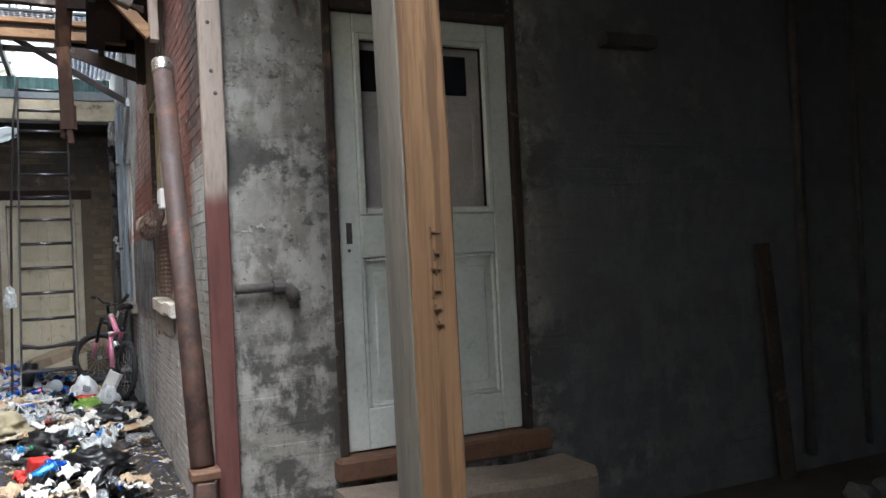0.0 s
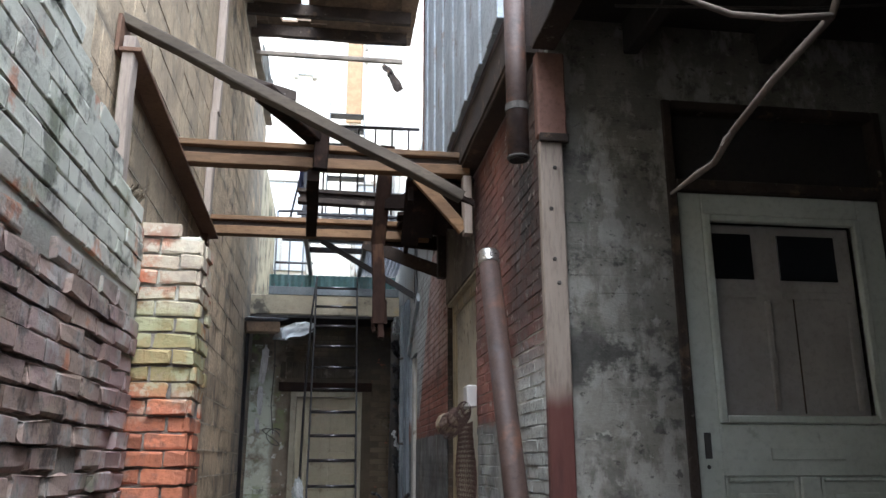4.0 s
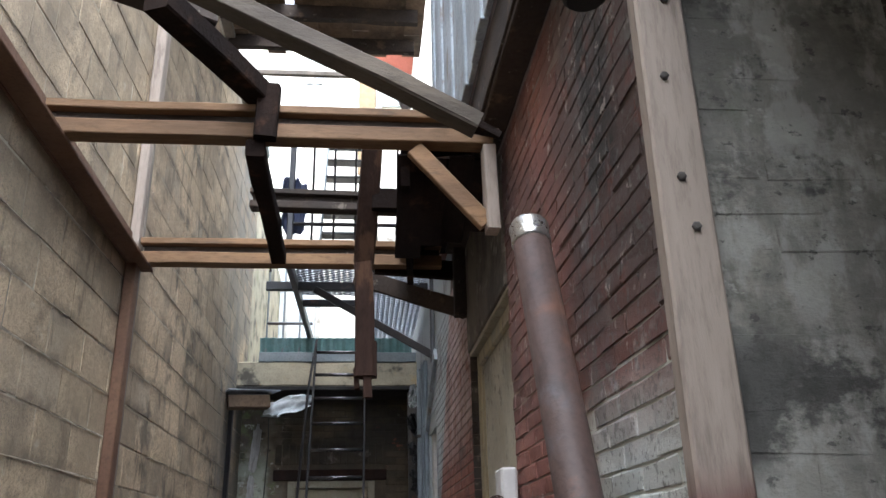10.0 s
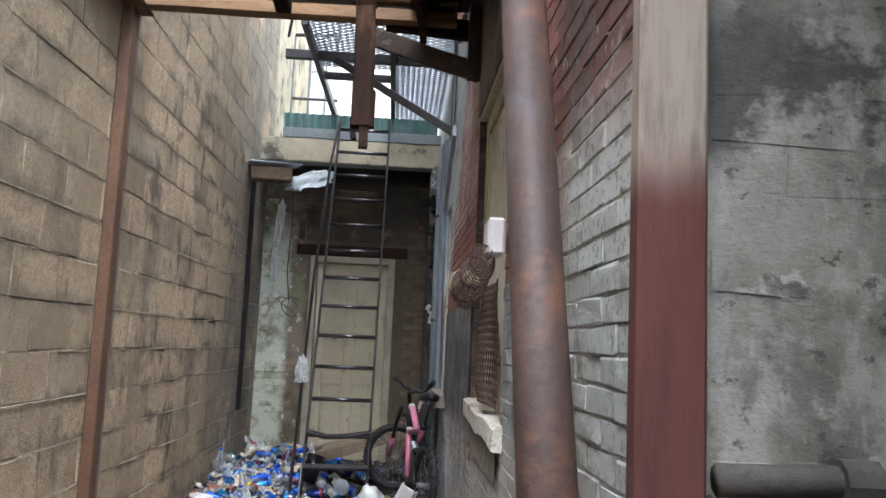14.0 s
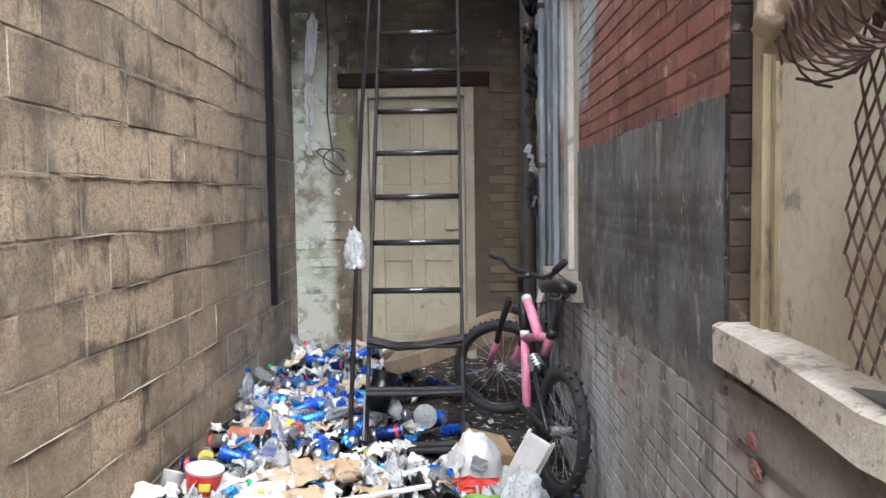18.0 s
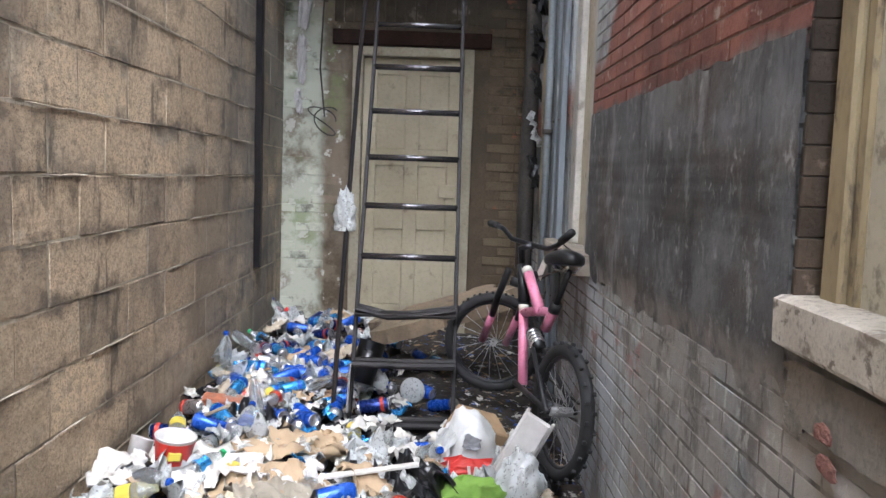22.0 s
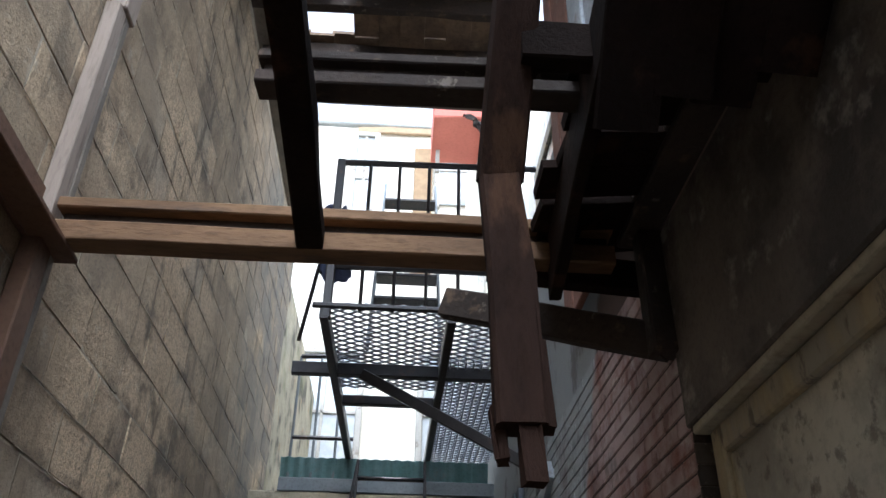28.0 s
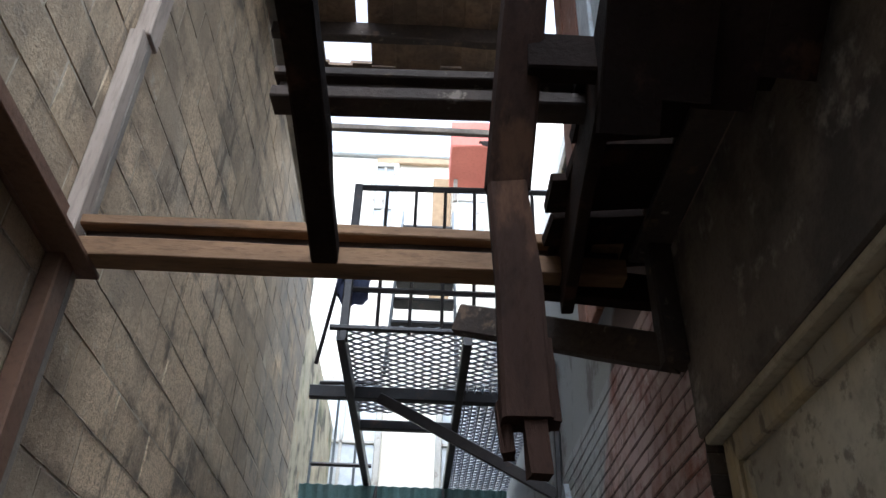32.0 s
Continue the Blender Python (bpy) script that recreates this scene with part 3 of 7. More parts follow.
m_redroof = mat("salmon_awning", (0.62, 0.20, 0.15), (0.55, 0.17, 0.13), 0.8, 2.0, 30, 0.2, 0.2)
m_glass = mat("dark_window_glass", (0.02, 0.022, 0.028), (0.012, 0.013, 0.016), 0.12, 3.0, 30, 0.2, 0.0, spec=0.8)
m_mesh = mat("rusty_wire_mesh", (0.14, 0.085, 0.07), (0.09, 0.06, 0.05), 0.75, 8.0, 60, 0.4, 0.3, metal=0.3)
m_cloth = mat("stained_canvas", (0.45, 0.36, 0.25), (0.30, 0.235, 0.16), 0.95, 6.0, 60, 0.3, 0.5)
m_tarp = mat("torn_white_tarpaulin", (0.60, 0.63, 0.64), (0.48, 0.52, 0.54), 0.6, 6.0, 60, 0.3, 0.4)
m_bluecloth = mat("navy_tarpaulin", (0.05, 0.06, 0.11), (0.03, 0.035, 0.07), 0.8, 6.0, 60, 0.3, 0.4)
m_lath = mat("grey_dead_branch", (0.22, 0.18, 0.15), (0.14, 0.11, 0.09), 0.9, 8.0, 60, 0.4, 0.5)


def flat(name, c, rough=0.6, metal=0.0, trans=0.0, c2=None, rnd=0.0, local=True):
    return mat(name, c, c2 or tuple(v * 0.78 for v in c), rough, 9.0, 60.0, 0.07, 0.15, metal, rnd, trans=trans, local=local, spec=0.5)


m_bag = flat("white_carrier_bag_plastic", (0.66, 0.66, 0.64), 0.35, 0.0, 0.12)
m_sleeve = flat("dusty_beige_trouser_cloth", (0.33, 0.29, 0.23), 0.95)
m_brace = mat("grey_brown_weathered_board", (0.085, 0.066, 0.046), (0.045, 0.035, 0.026), 0.85, 5.0, 60, 0.5, 0.5, stretch=(0.3, 1, 1))
m_rail = mat("dull_dark_steel", (0.010, 0.009, 0.010), (0.022, 0.017, 0.016), 0.5, 6.0, 60, 0.4, 0.3, metal=0.0, spec=0.18)
m_char = mat("charred_timber", (0.020, 0.012, 0.009), (0.010, 0.007, 0.006), 0.95, 4.0, 60, 0.5, 0.8, spec=0.08, overlays=(((0.06, 0.030, 0.018), 6.0, 0.55, 0.68, 0.6),))
m_hang = mat("charred_brown_board", (0.040, 0.022, 0.016), (0.022, 0.013, 0.010), 0.95, 4.0, 60, 0.5, 0.8, stretch=(1, 1, 0.25), spec=0.08, overlays=(((0.085, 0.045, 0.026), 7.0, 0.56, 0.68, 0.7), ((0.008, 0.006, 0.005), 5.0, 0.52, 0.66, 0.8)))
m_rung = mat("worn_shiny_steel", (0.13, 0.122, 0.128), (0.07, 0.064, 0.068), 0.24, 6.0, 60, 0.4, 0.25, metal=0.75)
m_step = mat("dirty_brown_stone", (0.26, 0.205, 0.155), (0.17, 0.135, 0.105), 0.94, 4.0, 60, 0.5, 0.8)
m_leaf = mat("dry_brown_leaves", (0.10, 0.075, 0.045), (0.05, 0.04, 0.025), 0.9, 20.0, 60, 0.4, 0.4)
m_rustlintel = mat("rust_black_lintel", (0.040, 0.022, 0.017), (0.022, 0.014, 0.012), 0.9, 5.0, 60, 0.5, 0.5, spec=0.15)
m_lintel = mat("sooty_brown_plaster", (0.20, 0.165, 0.13), (0.12, 0.10, 0.08), 0.93, 3.0, 60, 0.5, 0.6, overlays=((SOOT_AND_SHADE, 2.5, 0.45, 0.62, 0.7), ((0.36, 0.32, 0.27), 6.0, 0.56, 0.68, 0.6)))
m_reveal = mat("grimy_brown_reveal", (0.075, 0.054, 0.038), (0.04, 0.031, 0.024), 0.92, 6.0, 80, 0.5, 0.6, rnd=0.25, overlays=(((0.30, 0.24, 0.19), 14.0, 0.58, 0.68, 0.6),))
m_jamb2 = mat("grimy_cream_jamb", (0.42, 0.38, 0.28), (0.32, 0.28, 0.20), 0.7, 4.0, 45, 0.4, 0.3, overlays=(((0.18, 0.14, 0.10), 6.0, 0.56, 0.68, 0.7),))
m_pencil = mat("pencil_mark", (0.17, 0.095, 0.05), (0.14, 0.08, 0.045), 0.8)
m_paper = flat("white_waste_paper", (0.66, 0.63, 0.575), 0.85)
m_paper2 = flat("cream_waste_paper", (0.50, 0.42, 0.31), 0.85)
m_card = flat("brown_cardboard", (0.34, 0.23, 0.13), 0.9)
m_kraft = flat("tan_kraft_paper", (0.44, 0.32, 0.20), 0.9)
m_foam = flat("white_foam_plastic", (0.60, 0.575, 0.55), 0.8)
m_blue = flat("blue_metal_can", (0.02, 0.10, 0.52), 0.28, 0.4)
m_blue2 = flat("light_blue_metal_can", (0.05, 0.28, 0.62), 0.28, 0.6)
m_navy = flat("navy_metal_can", (0.012, 0.03, 0.16), 0.28, 0.6)
m_silver = flat("bare_aluminium", (0.62, 0.62, 0.63), 0.3, 0.9)
m_redp = flat("red_plastic", (0.55, 0.03, 0.02), 0.4)
m_redcan = flat("red_can_band", (0.45, 0.05, 0.03), 0.35, 0.3)
m_yellow = flat("yellow_label", (0.60, 0.48, 0.06), 0.5)
m_green = flat("lime_green_cloth", (0.17, 0.30, 0.05), 0.95)
m_gcap = flat("green_cap", (0.03, 0.35, 0.12), 0.4)
m_black = flat("black_plastic_bag", (0.008, 0.008, 0.009), 0.32)
m_clear = flat("clear_thin_plastic", (0.80, 0.84, 0.86), 0.12, 0.0, 0.85)
m_milky = flat("milky_plastic", (0.62, 0.64, 0.63), 0.3, 0.0, 0.35)
m_pink = flat("pink_frame_paint", (0.70, 0.24, 0.36), 0.3)
m_rubber = flat("black_tyre_rubber", (0.018, 0.018, 0.019), 0.75)
m_bikeblack = flat("black_bike_metal", (0.02, 0.02, 0.022), 0.4, 0.3)
m_tan = mat("tan_foam_pad", (0.27, 0.205, 0.135), (0.19, 0.145, 0.10), 0.95, 6.0, 60, 0.5, 0.6, overlays=(((0.08, 0.06, 0.045), 7.0, 0.55, 0.66, 0.7),))
m_khaki = flat("khaki_cloth", (0.34, 0.29, 0.18), 0.95)
m_greyc = flat("grey_cloth", (0.20, 0.20, 0.21), 0.95)


# ---- geometry helpers ----
def add(base, extra):
    k = len(base[0])
    base[0].extend(extra[0])
    base[1].extend([tuple(i + k for i in f) for f in extra[1]])
    return base


def cbox(a, b, c=0.004):
    """A box between two corners with chamfered edges."""
    lo, hi = [min(p, q) for p, q in zip(a, b)], [max(p, q) for p, q in zip(a, b)]
    c = min([c] + [(h - l) * 0.3 for l, h in zip(lo, hi)])
    vs, at = [], {}
    for sx in (0, 1):
        for sy in (0, 1):
            for sz in (0, 1):
                s = (sx, sy, sz)
                for k in range(3):
                    v = [(hi[i] if s[i] else lo[i]) if i == k else (hi[i] - c if s[i] else lo[i] + c) for i in range(3)]
                    at[s, k] = len(vs)
                    vs.append(tuple(v))
    fs = []
    for k in range(3):
        i, j = (k + 1) % 3, (k + 2) % 3
        for sk in (0, 1):
            ring = []
            for si, sj in ((0, 0), (1, 0), (1, 1), (0, 1)):
                s = [0, 0, 0]
                s[k], s[i], s[j] = sk, si, sj
                ring.append(at[tuple(s), k])
            fs.append(tuple(ring if sk else ring[::-1]))
        for si in (0, 1):
            for sj in (0, 1):
                s0, s1 = [0, 0, 0], [0, 0, 0]
                s0[i], s0[j], s1[i], s1[j] = si, sj, si, sj
                s1[k] = 1
                s0, s1 = tuple(s0), tuple(s1)
                q = (at[s0, i], at[s1, i], at[s1, j], at[s0, j])
                fs.append(q if si == sj else q[::-1])
    for s in [(x, y, z) for x in (0, 1) for y in (0, 1) for z in (0, 1)]:
        t = (at[s, 0], at[s, 1], at[s, 2])
        fs.append(t if sum(s) % 2 else t[::-1])
    return vs, fs


def moved(g, m):
    return [tuple(m @ Vector(v)) for v in g[0]], g[1]


def beam(p, q, w, h, c=0.005, up=(0, 0, 1), wear=0.0, seed=0):
    """A board or bar from p to q: w across, h along up."""
    p, q = Vector(p), Vector(q)
    ax = (q - p).normalized()
    u = Vector(up)
    side = ax.cross(u).normalized()
    u = side.cross(ax).normalized()
    n = max(1, int((q - p).length / 0.25)) if wear else 1
    r = random.Random(seed)
    vs, fs = [], []
    prof = [(-w / 2 + c, -h / 2), (w / 2 - c, -h / 2), (w / 2, -h / 2 + c), (w / 2, h / 2 - c), (w / 2 - c, h / 2), (-w / 2 + c, h / 2), (-w / 2, h / 2 - c), (-w / 2, -h / 2 + c)]
    for i in range(n + 1):
        o = p + (q - p) * (i / n) + side * r.uniform(-wear, wear) + u * r.uniform(-wear, wear)
        for x, y in prof:
            vs.append(tuple(o + side * (x + r.uniform(-wear, wear) * 0.5) + u * (y + r.uniform(-wear, wear) * 0.5)))
    for i in range(n):
        for k in range(8):
            fs.append((i * 8 + k, i * 8 + (k + 1) % 8, i * 8 + 8 + (k + 1) % 8, i * 8 + 8 + k))
    fs.append(tuple(range(7, -1, -1)))
    fs.append(tuple(n * 8 + k for k in range(8)))
    return vs, fs


def tube(pts, r, n=8, closed=False, radii=None):
    pts = [Vector(p) for p in pts]
    vs, fs = [], []
    m = len(pts)
    prev = None
    for i, p in enumerate(pts):
        a = pts[(i - 1) % m] if closed or i else p
        b = pts[(i + 1) % m] if closed or i < m - 1 else p
        d = (b - a).normalized()
        ref = Vector((0, 0, 1)) if abs(d.z) < 0.9 else Vector((1, 0, 0))
        s = d.cross(ref).normalized() if prev is None else (prev - d * prev.dot(d)).normalized()
        prev = s
        u = d.cross(s)
        rr = radii[i] if radii else r
        for k in range(n):
            an = 2 * math.pi * k / n
            vs.append(tuple(p + s * (math.cos(an) * rr) + u * (math.sin(an) * rr)))
    for i in range(m if closed else m - 1):
        j = (i + 1) % m
        for k in range(n):
            fs.append((i * n + k, i * n + (k + 1) % n, j * n + (k + 1) % n, j * n + k))
    if not closed:
        fs.append(tuple(range(n - 1, -1, -1)))
        fs.append(tuple((m - 1) * n + k for k in range(n)))
    return vs, fs


def lathe(prof, n=16):
    """A turned body about z from (radius, height) pairs."""
    vs, fs = [], []
    for r, z in prof:
        for k in range(n):
            a = 2 * math.pi * k / n
            vs.append((r * math.cos(a), r * math.sin(a), z))
    for i in range(len(prof) - 1):
        for k in range(n):
            fs.append((i * n + k, i * n + (k + 1) % n, i * n + n + (k + 1) % n, i * n + n + k))
    fs.append(tuple(range(n - 1, -1, -1)))
    fs.append(tuple((len(prof) - 1) * n + k for k in range(n)))
    return vs, fs


def sheet(sx, sy, n, rough_, seed, thick=0.003, lift=0.0, sharp=1.0):
    """A crumpled sheet with thickness, about the origin."""
    r = random.Random(seed)
    off = Vector((r.uniform(0, 90), r.uniform(0, 90), r.uniform(0, 90)))
    vs, fs = [], []
    for side in (0, 1):
        for i in range(n + 1):
            for j in range(n + 1):
                u, v = i / n - 0.5, j / n - 0.5
                f = 3.0 * sharp
                d = noise.noise(Vector((u * f, v * f, 0)) + off) + 0.5 - 1.1 * abs(noise.noise(Vector((u * f * 1.9, v * f * 1.9, 5)) + off)) - 0.22 * abs(noise.noise(Vector((u * f * 3.1, v * f * 3.1, 9)) + off))
                e1 = noise.noise(Vector((u * 4, v * 4, 9)) + off) * 0.14 - u * (0.55 * v * v + 0.10 * abs(d))
                e2 = noise.noise(Vector((u * 4, v * 4, 19)) + off) * 0.14 - v * (0.55 * u * u + 0.10 * abs(d))
                vs.append(((u + e1) * sx, (v + e2) * sy, d * rough_ + lift * (u * u + v * v) * 4 - side * thick))
    k = (n + 1) * (n + 1)
    for i in range(n):
        for j in range(n):
            a, b, c, d = i * (n + 1) + j, (i + 1) * (n + 1) + j, (i + 1) * (n + 1) + j + 1, i * (n + 1) + j + 1
            fs += [(a, b, c, d), (k + d, k + c, k + b, k + a)]
    for i in range(n):
        for a, b in ((i * (n + 1), (i + 1) * (n + 1)), ((i + 1) * (n + 1) + n, i * (n + 1) + n), (i + 1, i), (n * (n + 1) + i, n * (n + 1) + i + 1)):
            fs.append((b, a, k + a, k + b))
    return vs, fs


def blob(sx, sy, sz, rough_, seed, sub=3, f=2.6):
    """A crumpled lump, flat underneath."""
    bm = bmesh.new()
    bmesh.ops.create_icosphere(bm, subdivisions=sub, radius=1.0)
    r = random.Random(seed)
    off = Vector((r.uniform(0, 90), r.uniform(0, 90), r.uniform(0, 90)))
    vs = []
    for v in bm.verts:
        d = 1 + rough_ * (noise.noise(v.co * f + off) + 0.6 * abs(noise.noise(v.co * f * 2.2 + off)))
        p = v.co * d
        vs.append((p.x * sx, p.y * sy, max(p.z, -0.45) * sz))
    fs = [tuple(v.index for v in q.verts) for q in bm.faces]
    bm.free()
    return vs, fs


def part(name, g, material, parent=None, label="", smooth=False, m=None):
    """One mesh object from (vertices, faces), under a thing or a part."""
    me = bpy.data.meshes.new(name)
    me.from_pydata([tuple(v) for v in g[0]], [], g[1])
    if smooth:
        me.polygons.foreach_set("use_smooth", [True] * len(me.polygons))
    me.materials.append(material)
    ob = new(name, me)
    if parent is not None:
        ob.parent = parent
    if m is not None:
        ob.matrix_basis = m
    if label:
        ob["label"] = label
    return ob


def thing(name, label, category, m=None, group=""):
    ob = new(name)
    ob.empty_display_size = 0.1
    if m is not None:
        ob.matrix_basis = m
    return tagged(ob, label, category, group)


def solid(name, g, material, label, category, smooth=False, m=None, group=""):
    return tagged(part(name, g, material, None, "", smooth, m), label, category, group)


def setting(name, g, material, label="", smooth=False):
    ob = tagged(part(name, g, material, None, "", smooth), kind="structure")
    if label:
        ob["label"] = label
    return ob


def brick_meshes(name, L, H, D, material, seed, rough_=0.003, count=5):
    """Alike bricks: length along x, front face towards -y, corners a little uneven."""
    out = []
    r = random.Random(seed)
    for _ in range(count):
        vs, fs = cbox((-L / 2, -D, -H / 2), (L / 2, 0.012, H / 2), 0.003)
        vs = [(x + r.uniform(-rough_, rough_), y + (r.uniform(-rough_, rough_) * 0.5 if y < 0.008 else 0), z + r.uniform(-rough_, rough_)) for x, y, z in vs]
        me = bpy.data.meshes.new(name)
        me.from_pydata(vs, [], fs)
        me.materials.append(material)
        out.append(me)
    return out


def courses(owner, name, meshes, place, u0, u1, z0, z1, L, H, joint, skip, near, seed, uneven=0.002, shift=0.0):
    """Lays bricks in running bond over a wall; near ones are parts, the others one joined mesh."""
    r = random.Random(seed)
    far = [[], []]
    row, z = 0, z0
    while z + H <= z1 + 0.001:
        u = u0 - ((L + joint) / 2 if row % 2 else 0) + shift
        while u < u1 - 0.02:
            a, b = max(u, u0), min(u + L, u1)
            if b - a > 0.035 and not skip((a + b) / 2, z + H / 2, b - a):
                s = (b - a) / L
                me = meshes[r.randrange(len(meshes))]
                m = place((a + b) / 2, z + H / 2, r.uniform(-uneven, uneven)) @ Matrix.Diagonal((s, 1, 1, 1))
                if near((a + b) / 2, z):
                    ob = new(name, me)
                    ob.parent = owner
                    ob.matrix_basis = m
                else:
                    add(far, ([tuple(m @ v.co) for v in me.vertices], [tuple(p.vertices) for p in me.polygons]))
            u += L + joint
        z += H + joint
        row += 1
    if far[0]:
        ob = part(name + "_field", far, meshes[0].materials[0], owner)
        ob["kind"] = "stuff"


R90, RM90 = Matrix.Rotation(radians(90), 4, 'Z'), Matrix.Rotation(radians(-90), 4, 'Z')

# ---- setting: ground, walls, roofs ----
setting("ground", cbox((-40, -40, -0.4), (40, 45, 0.0), 0.01), m_dirt, "trodden dark dirt ground")


def wall_with_openings(name, axis, at, depth, u0, u1, z0, z1, holes, material, label):
    """A wall of thickness depth whose visible face lies at 'at'; holes are (u0, u1, z0, z1)."""
    us = sorted({u0, u1, *[h[0] for h in holes], *[h[1] for h in holes]})
    zs = sorted({z0, z1, *[h[2] for h in holes], *[h[3] for h in holes]})
    g = [[], []]
    vid = {}

    def v(u, z, d):
        k = (u, z, d)
        if k not in vid:
            vid[k] = len(g[0])
            p = at + d
            g[0].append((p, u, z) if axis == 'x' else (u, p, z))
        return vid[k]

    def full(i, j):
        if not (0 <= i < len(us) - 1 and 0 <= j < len(zs) - 1):
            return False
        cu, cz = (us[i] + us[i + 1]) / 2, (zs[j] + zs[j + 1]) / 2
        return not any(h[0] < cu < h[1] and h[2] < cz < h[3] for h in holes)

    for i in range(len(us) - 1):
        for j in range(len(zs) - 1):
            if not full(i, j):
                continue
            a, b, c, d = us[i], us[i + 1], zs[j], zs[j + 1]
            g[1].append((v(a, c, 0), v(b, c, 0), v(b, d, 0), v(a, d, 0)))
            g[1].append((v(a, d, depth), v(b, d, depth), v(b, c, depth), v(a, c, depth)))
            for di, dj, p, q in ((-1, 0, (a, c), (a, d)), (1, 0, (b, d), (b, c)), (0, -1, (b, c), (a, c)), (0, 1, (a, d), (b, d))):
                if not full(i + di, j + dj):
                    g[1].append((v(*p, 0), v(*q, 0), v(*q, depth), v(*p, depth)))
    return setting(name, g, material, label)


wall_left = wall_with_openings("wall_left", 'x', -0.006, -0.3, -5.0, 9.95, 0.0, 5.85, [(-5.0, 1.0, 4.9, 5.85)], m_blockmortar, "tall tan concrete block wall with stained mortar joints")
setting("wall_left_far", cbox((-0.4, 9.95, 0), (-0.04, 13.5, 5.6), 0.01), m_stucco, "old stucco wall with peeling paint")
CR = 0.0535        # height of one course of the red brick wall
WIN1, WIN2 = (4.17, 5.30, 1.15, 2.53), (7.30, 7.90, 1.05, 2.46)
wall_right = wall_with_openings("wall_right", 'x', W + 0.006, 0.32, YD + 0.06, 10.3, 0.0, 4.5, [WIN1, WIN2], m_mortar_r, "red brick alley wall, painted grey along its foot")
wall_end = wall_with_openings("wall_end", 'y', YE + 0.006, 0.3, -0.02, W + 0.02, 0.0, 3.12, [(0.52, 1.36, 0.16, 2.27)], m_mortar_e, "sooty brown brick wall at the alley end, shade painted towards its top")
DOOR = (2.27, 3.26, 0.46, 2.88)
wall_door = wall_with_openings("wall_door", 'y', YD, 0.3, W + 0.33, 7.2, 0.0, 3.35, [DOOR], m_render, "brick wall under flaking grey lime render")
setting("wall_corner", cbox((W + 0.008, YD, 0), (W + 0.33, YD + 0.058, 3.35), 0.0003), m_render, "rendered corner of the brick wall")
# never in view; added to stop light entering the shed from behind
setting("wall_back", cbox((0.75, -5.3, 0), (7.5, -5.0, 3.4), 0.01), m_brick_n, "unseen wall added behind to keep light out of the shed")
setting("wall_side", cbox((7.2, -5.0, 0), (7.5, YD + 0.3, 3.4), 0.01), m_brick_n, "old brick wall at the far side of the dark shed")
wall_near = wall_with_openings("wall_near", 'x', 0.255, -0.25, -5.0, 2.53, 0.0, 2.24, [], m_mortar_n, "crumbling whitewashed brick wall beside the block wall")
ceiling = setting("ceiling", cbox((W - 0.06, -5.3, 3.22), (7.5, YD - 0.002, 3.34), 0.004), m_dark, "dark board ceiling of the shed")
# out of view, added only to keep sky light off the near walls
setting("ceiling_back", cbox((-0.3, -5.3, 3.22), (W - 0.062, -1.3, 3.34), 0.004), m_dark, "unseen dark cover added behind to cut sky light")
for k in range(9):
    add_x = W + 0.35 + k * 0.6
    setting("ceiling_beam", beam((add_x, -5.0, 3.14), (add_x, YD - 0.03, 3.14), 0.06, 0.15, wear=0.004, seed=k), m_dark, "near-black ceiling joist")
setting("edge_beam", beam((W - 0.04, -5.0, 3.12), (W - 0.04, 2.42, 3.12), 0.1, 0.18, wear=0.004, seed=40), m_oldwood, "dark timber edge beam of the shed roof")
setting("upper_house", cbox((W + 0.33, YD + 0.002, 3.36), (7.4, 10.2, 5.8), 0.01), m_stucco, "upper storey wall of the house")


def in_win(u, z, w):
    return any(h[0] - 0.03 - w / 2 < u < h[1] + 0.03 + w / 2 and h[2] - 0.04 < z < h[3] + 0.03 for h in (WIN1, WIN2))


# ---- upper storey on the right: fascia, planks, red boards ----
fascia = thing("roof_fascia", "dark timber soffit and fascia under peeling planks", "fascia")
part("soffit_board", beam((1.74, 2.62, 3.14), (1.74, 5.4, 3.14), 0.10, 0.03, wear=0.002, seed=3), m_oldwood, fascia)
part("fascia_board", beam((1.695, 2.62, 3.25), (1.695, 5.35, 3.25), 0.03, 0.2, wear=0.003, seed=4), m_oldwood, fascia)
planks = thing("plank_wall", "upright peeling blue-white planks of the upper storey", "plank wall")
for k in range(19):
    y0 = 2.75 + k * 0.145
    part("plank", cbox((1.64 + 0.006 * (k % 3), y0, 3.36), (1.675, y0 + 0.138, 5.2 + 0.06 * (k % 4)), 0.004), m_bluewood, planks)
reds = thing("board_wall", "faded red and off-white boards of the upper storey", "board wall")
for k in range(26):
    y0 = 5.55 + k * 0.15
    xb = 1.718 if k < 5 else 2.05     # the upper wall steps back
    part("board", cbox((xb + 0.005 * (k % 2), y0, 3.3), (xb + 0.034, y0 + 0.142, 5.9), 0.004), m_siding if k >= 5 else m_bluewood if k % 4 == 1 else m_redwood, reds)
trim_u = thing("upper_window", "upper window with tan wooden trim and dark glass", "window")
part("window_frame", add(add(add(add([[], []], cbox((2.012, 7.3, 4.1), (2.042, 7.4, 5.6))), cbox((2.012, 8.2, 4.1), (2.042, 8.3, 5.6))), cbox((2.012, 7.4, 5.5), (2.042, 8.2, 5.6))), cbox((2.012, 7.4, 4.1), (2.042, 8.2, 4.2))), m_ochre, trim_u)
part("pane", cbox((2.03, 7.4, 4.2), (2.038, 8.2, 5.5), 0.001), m_glass, trim_u)

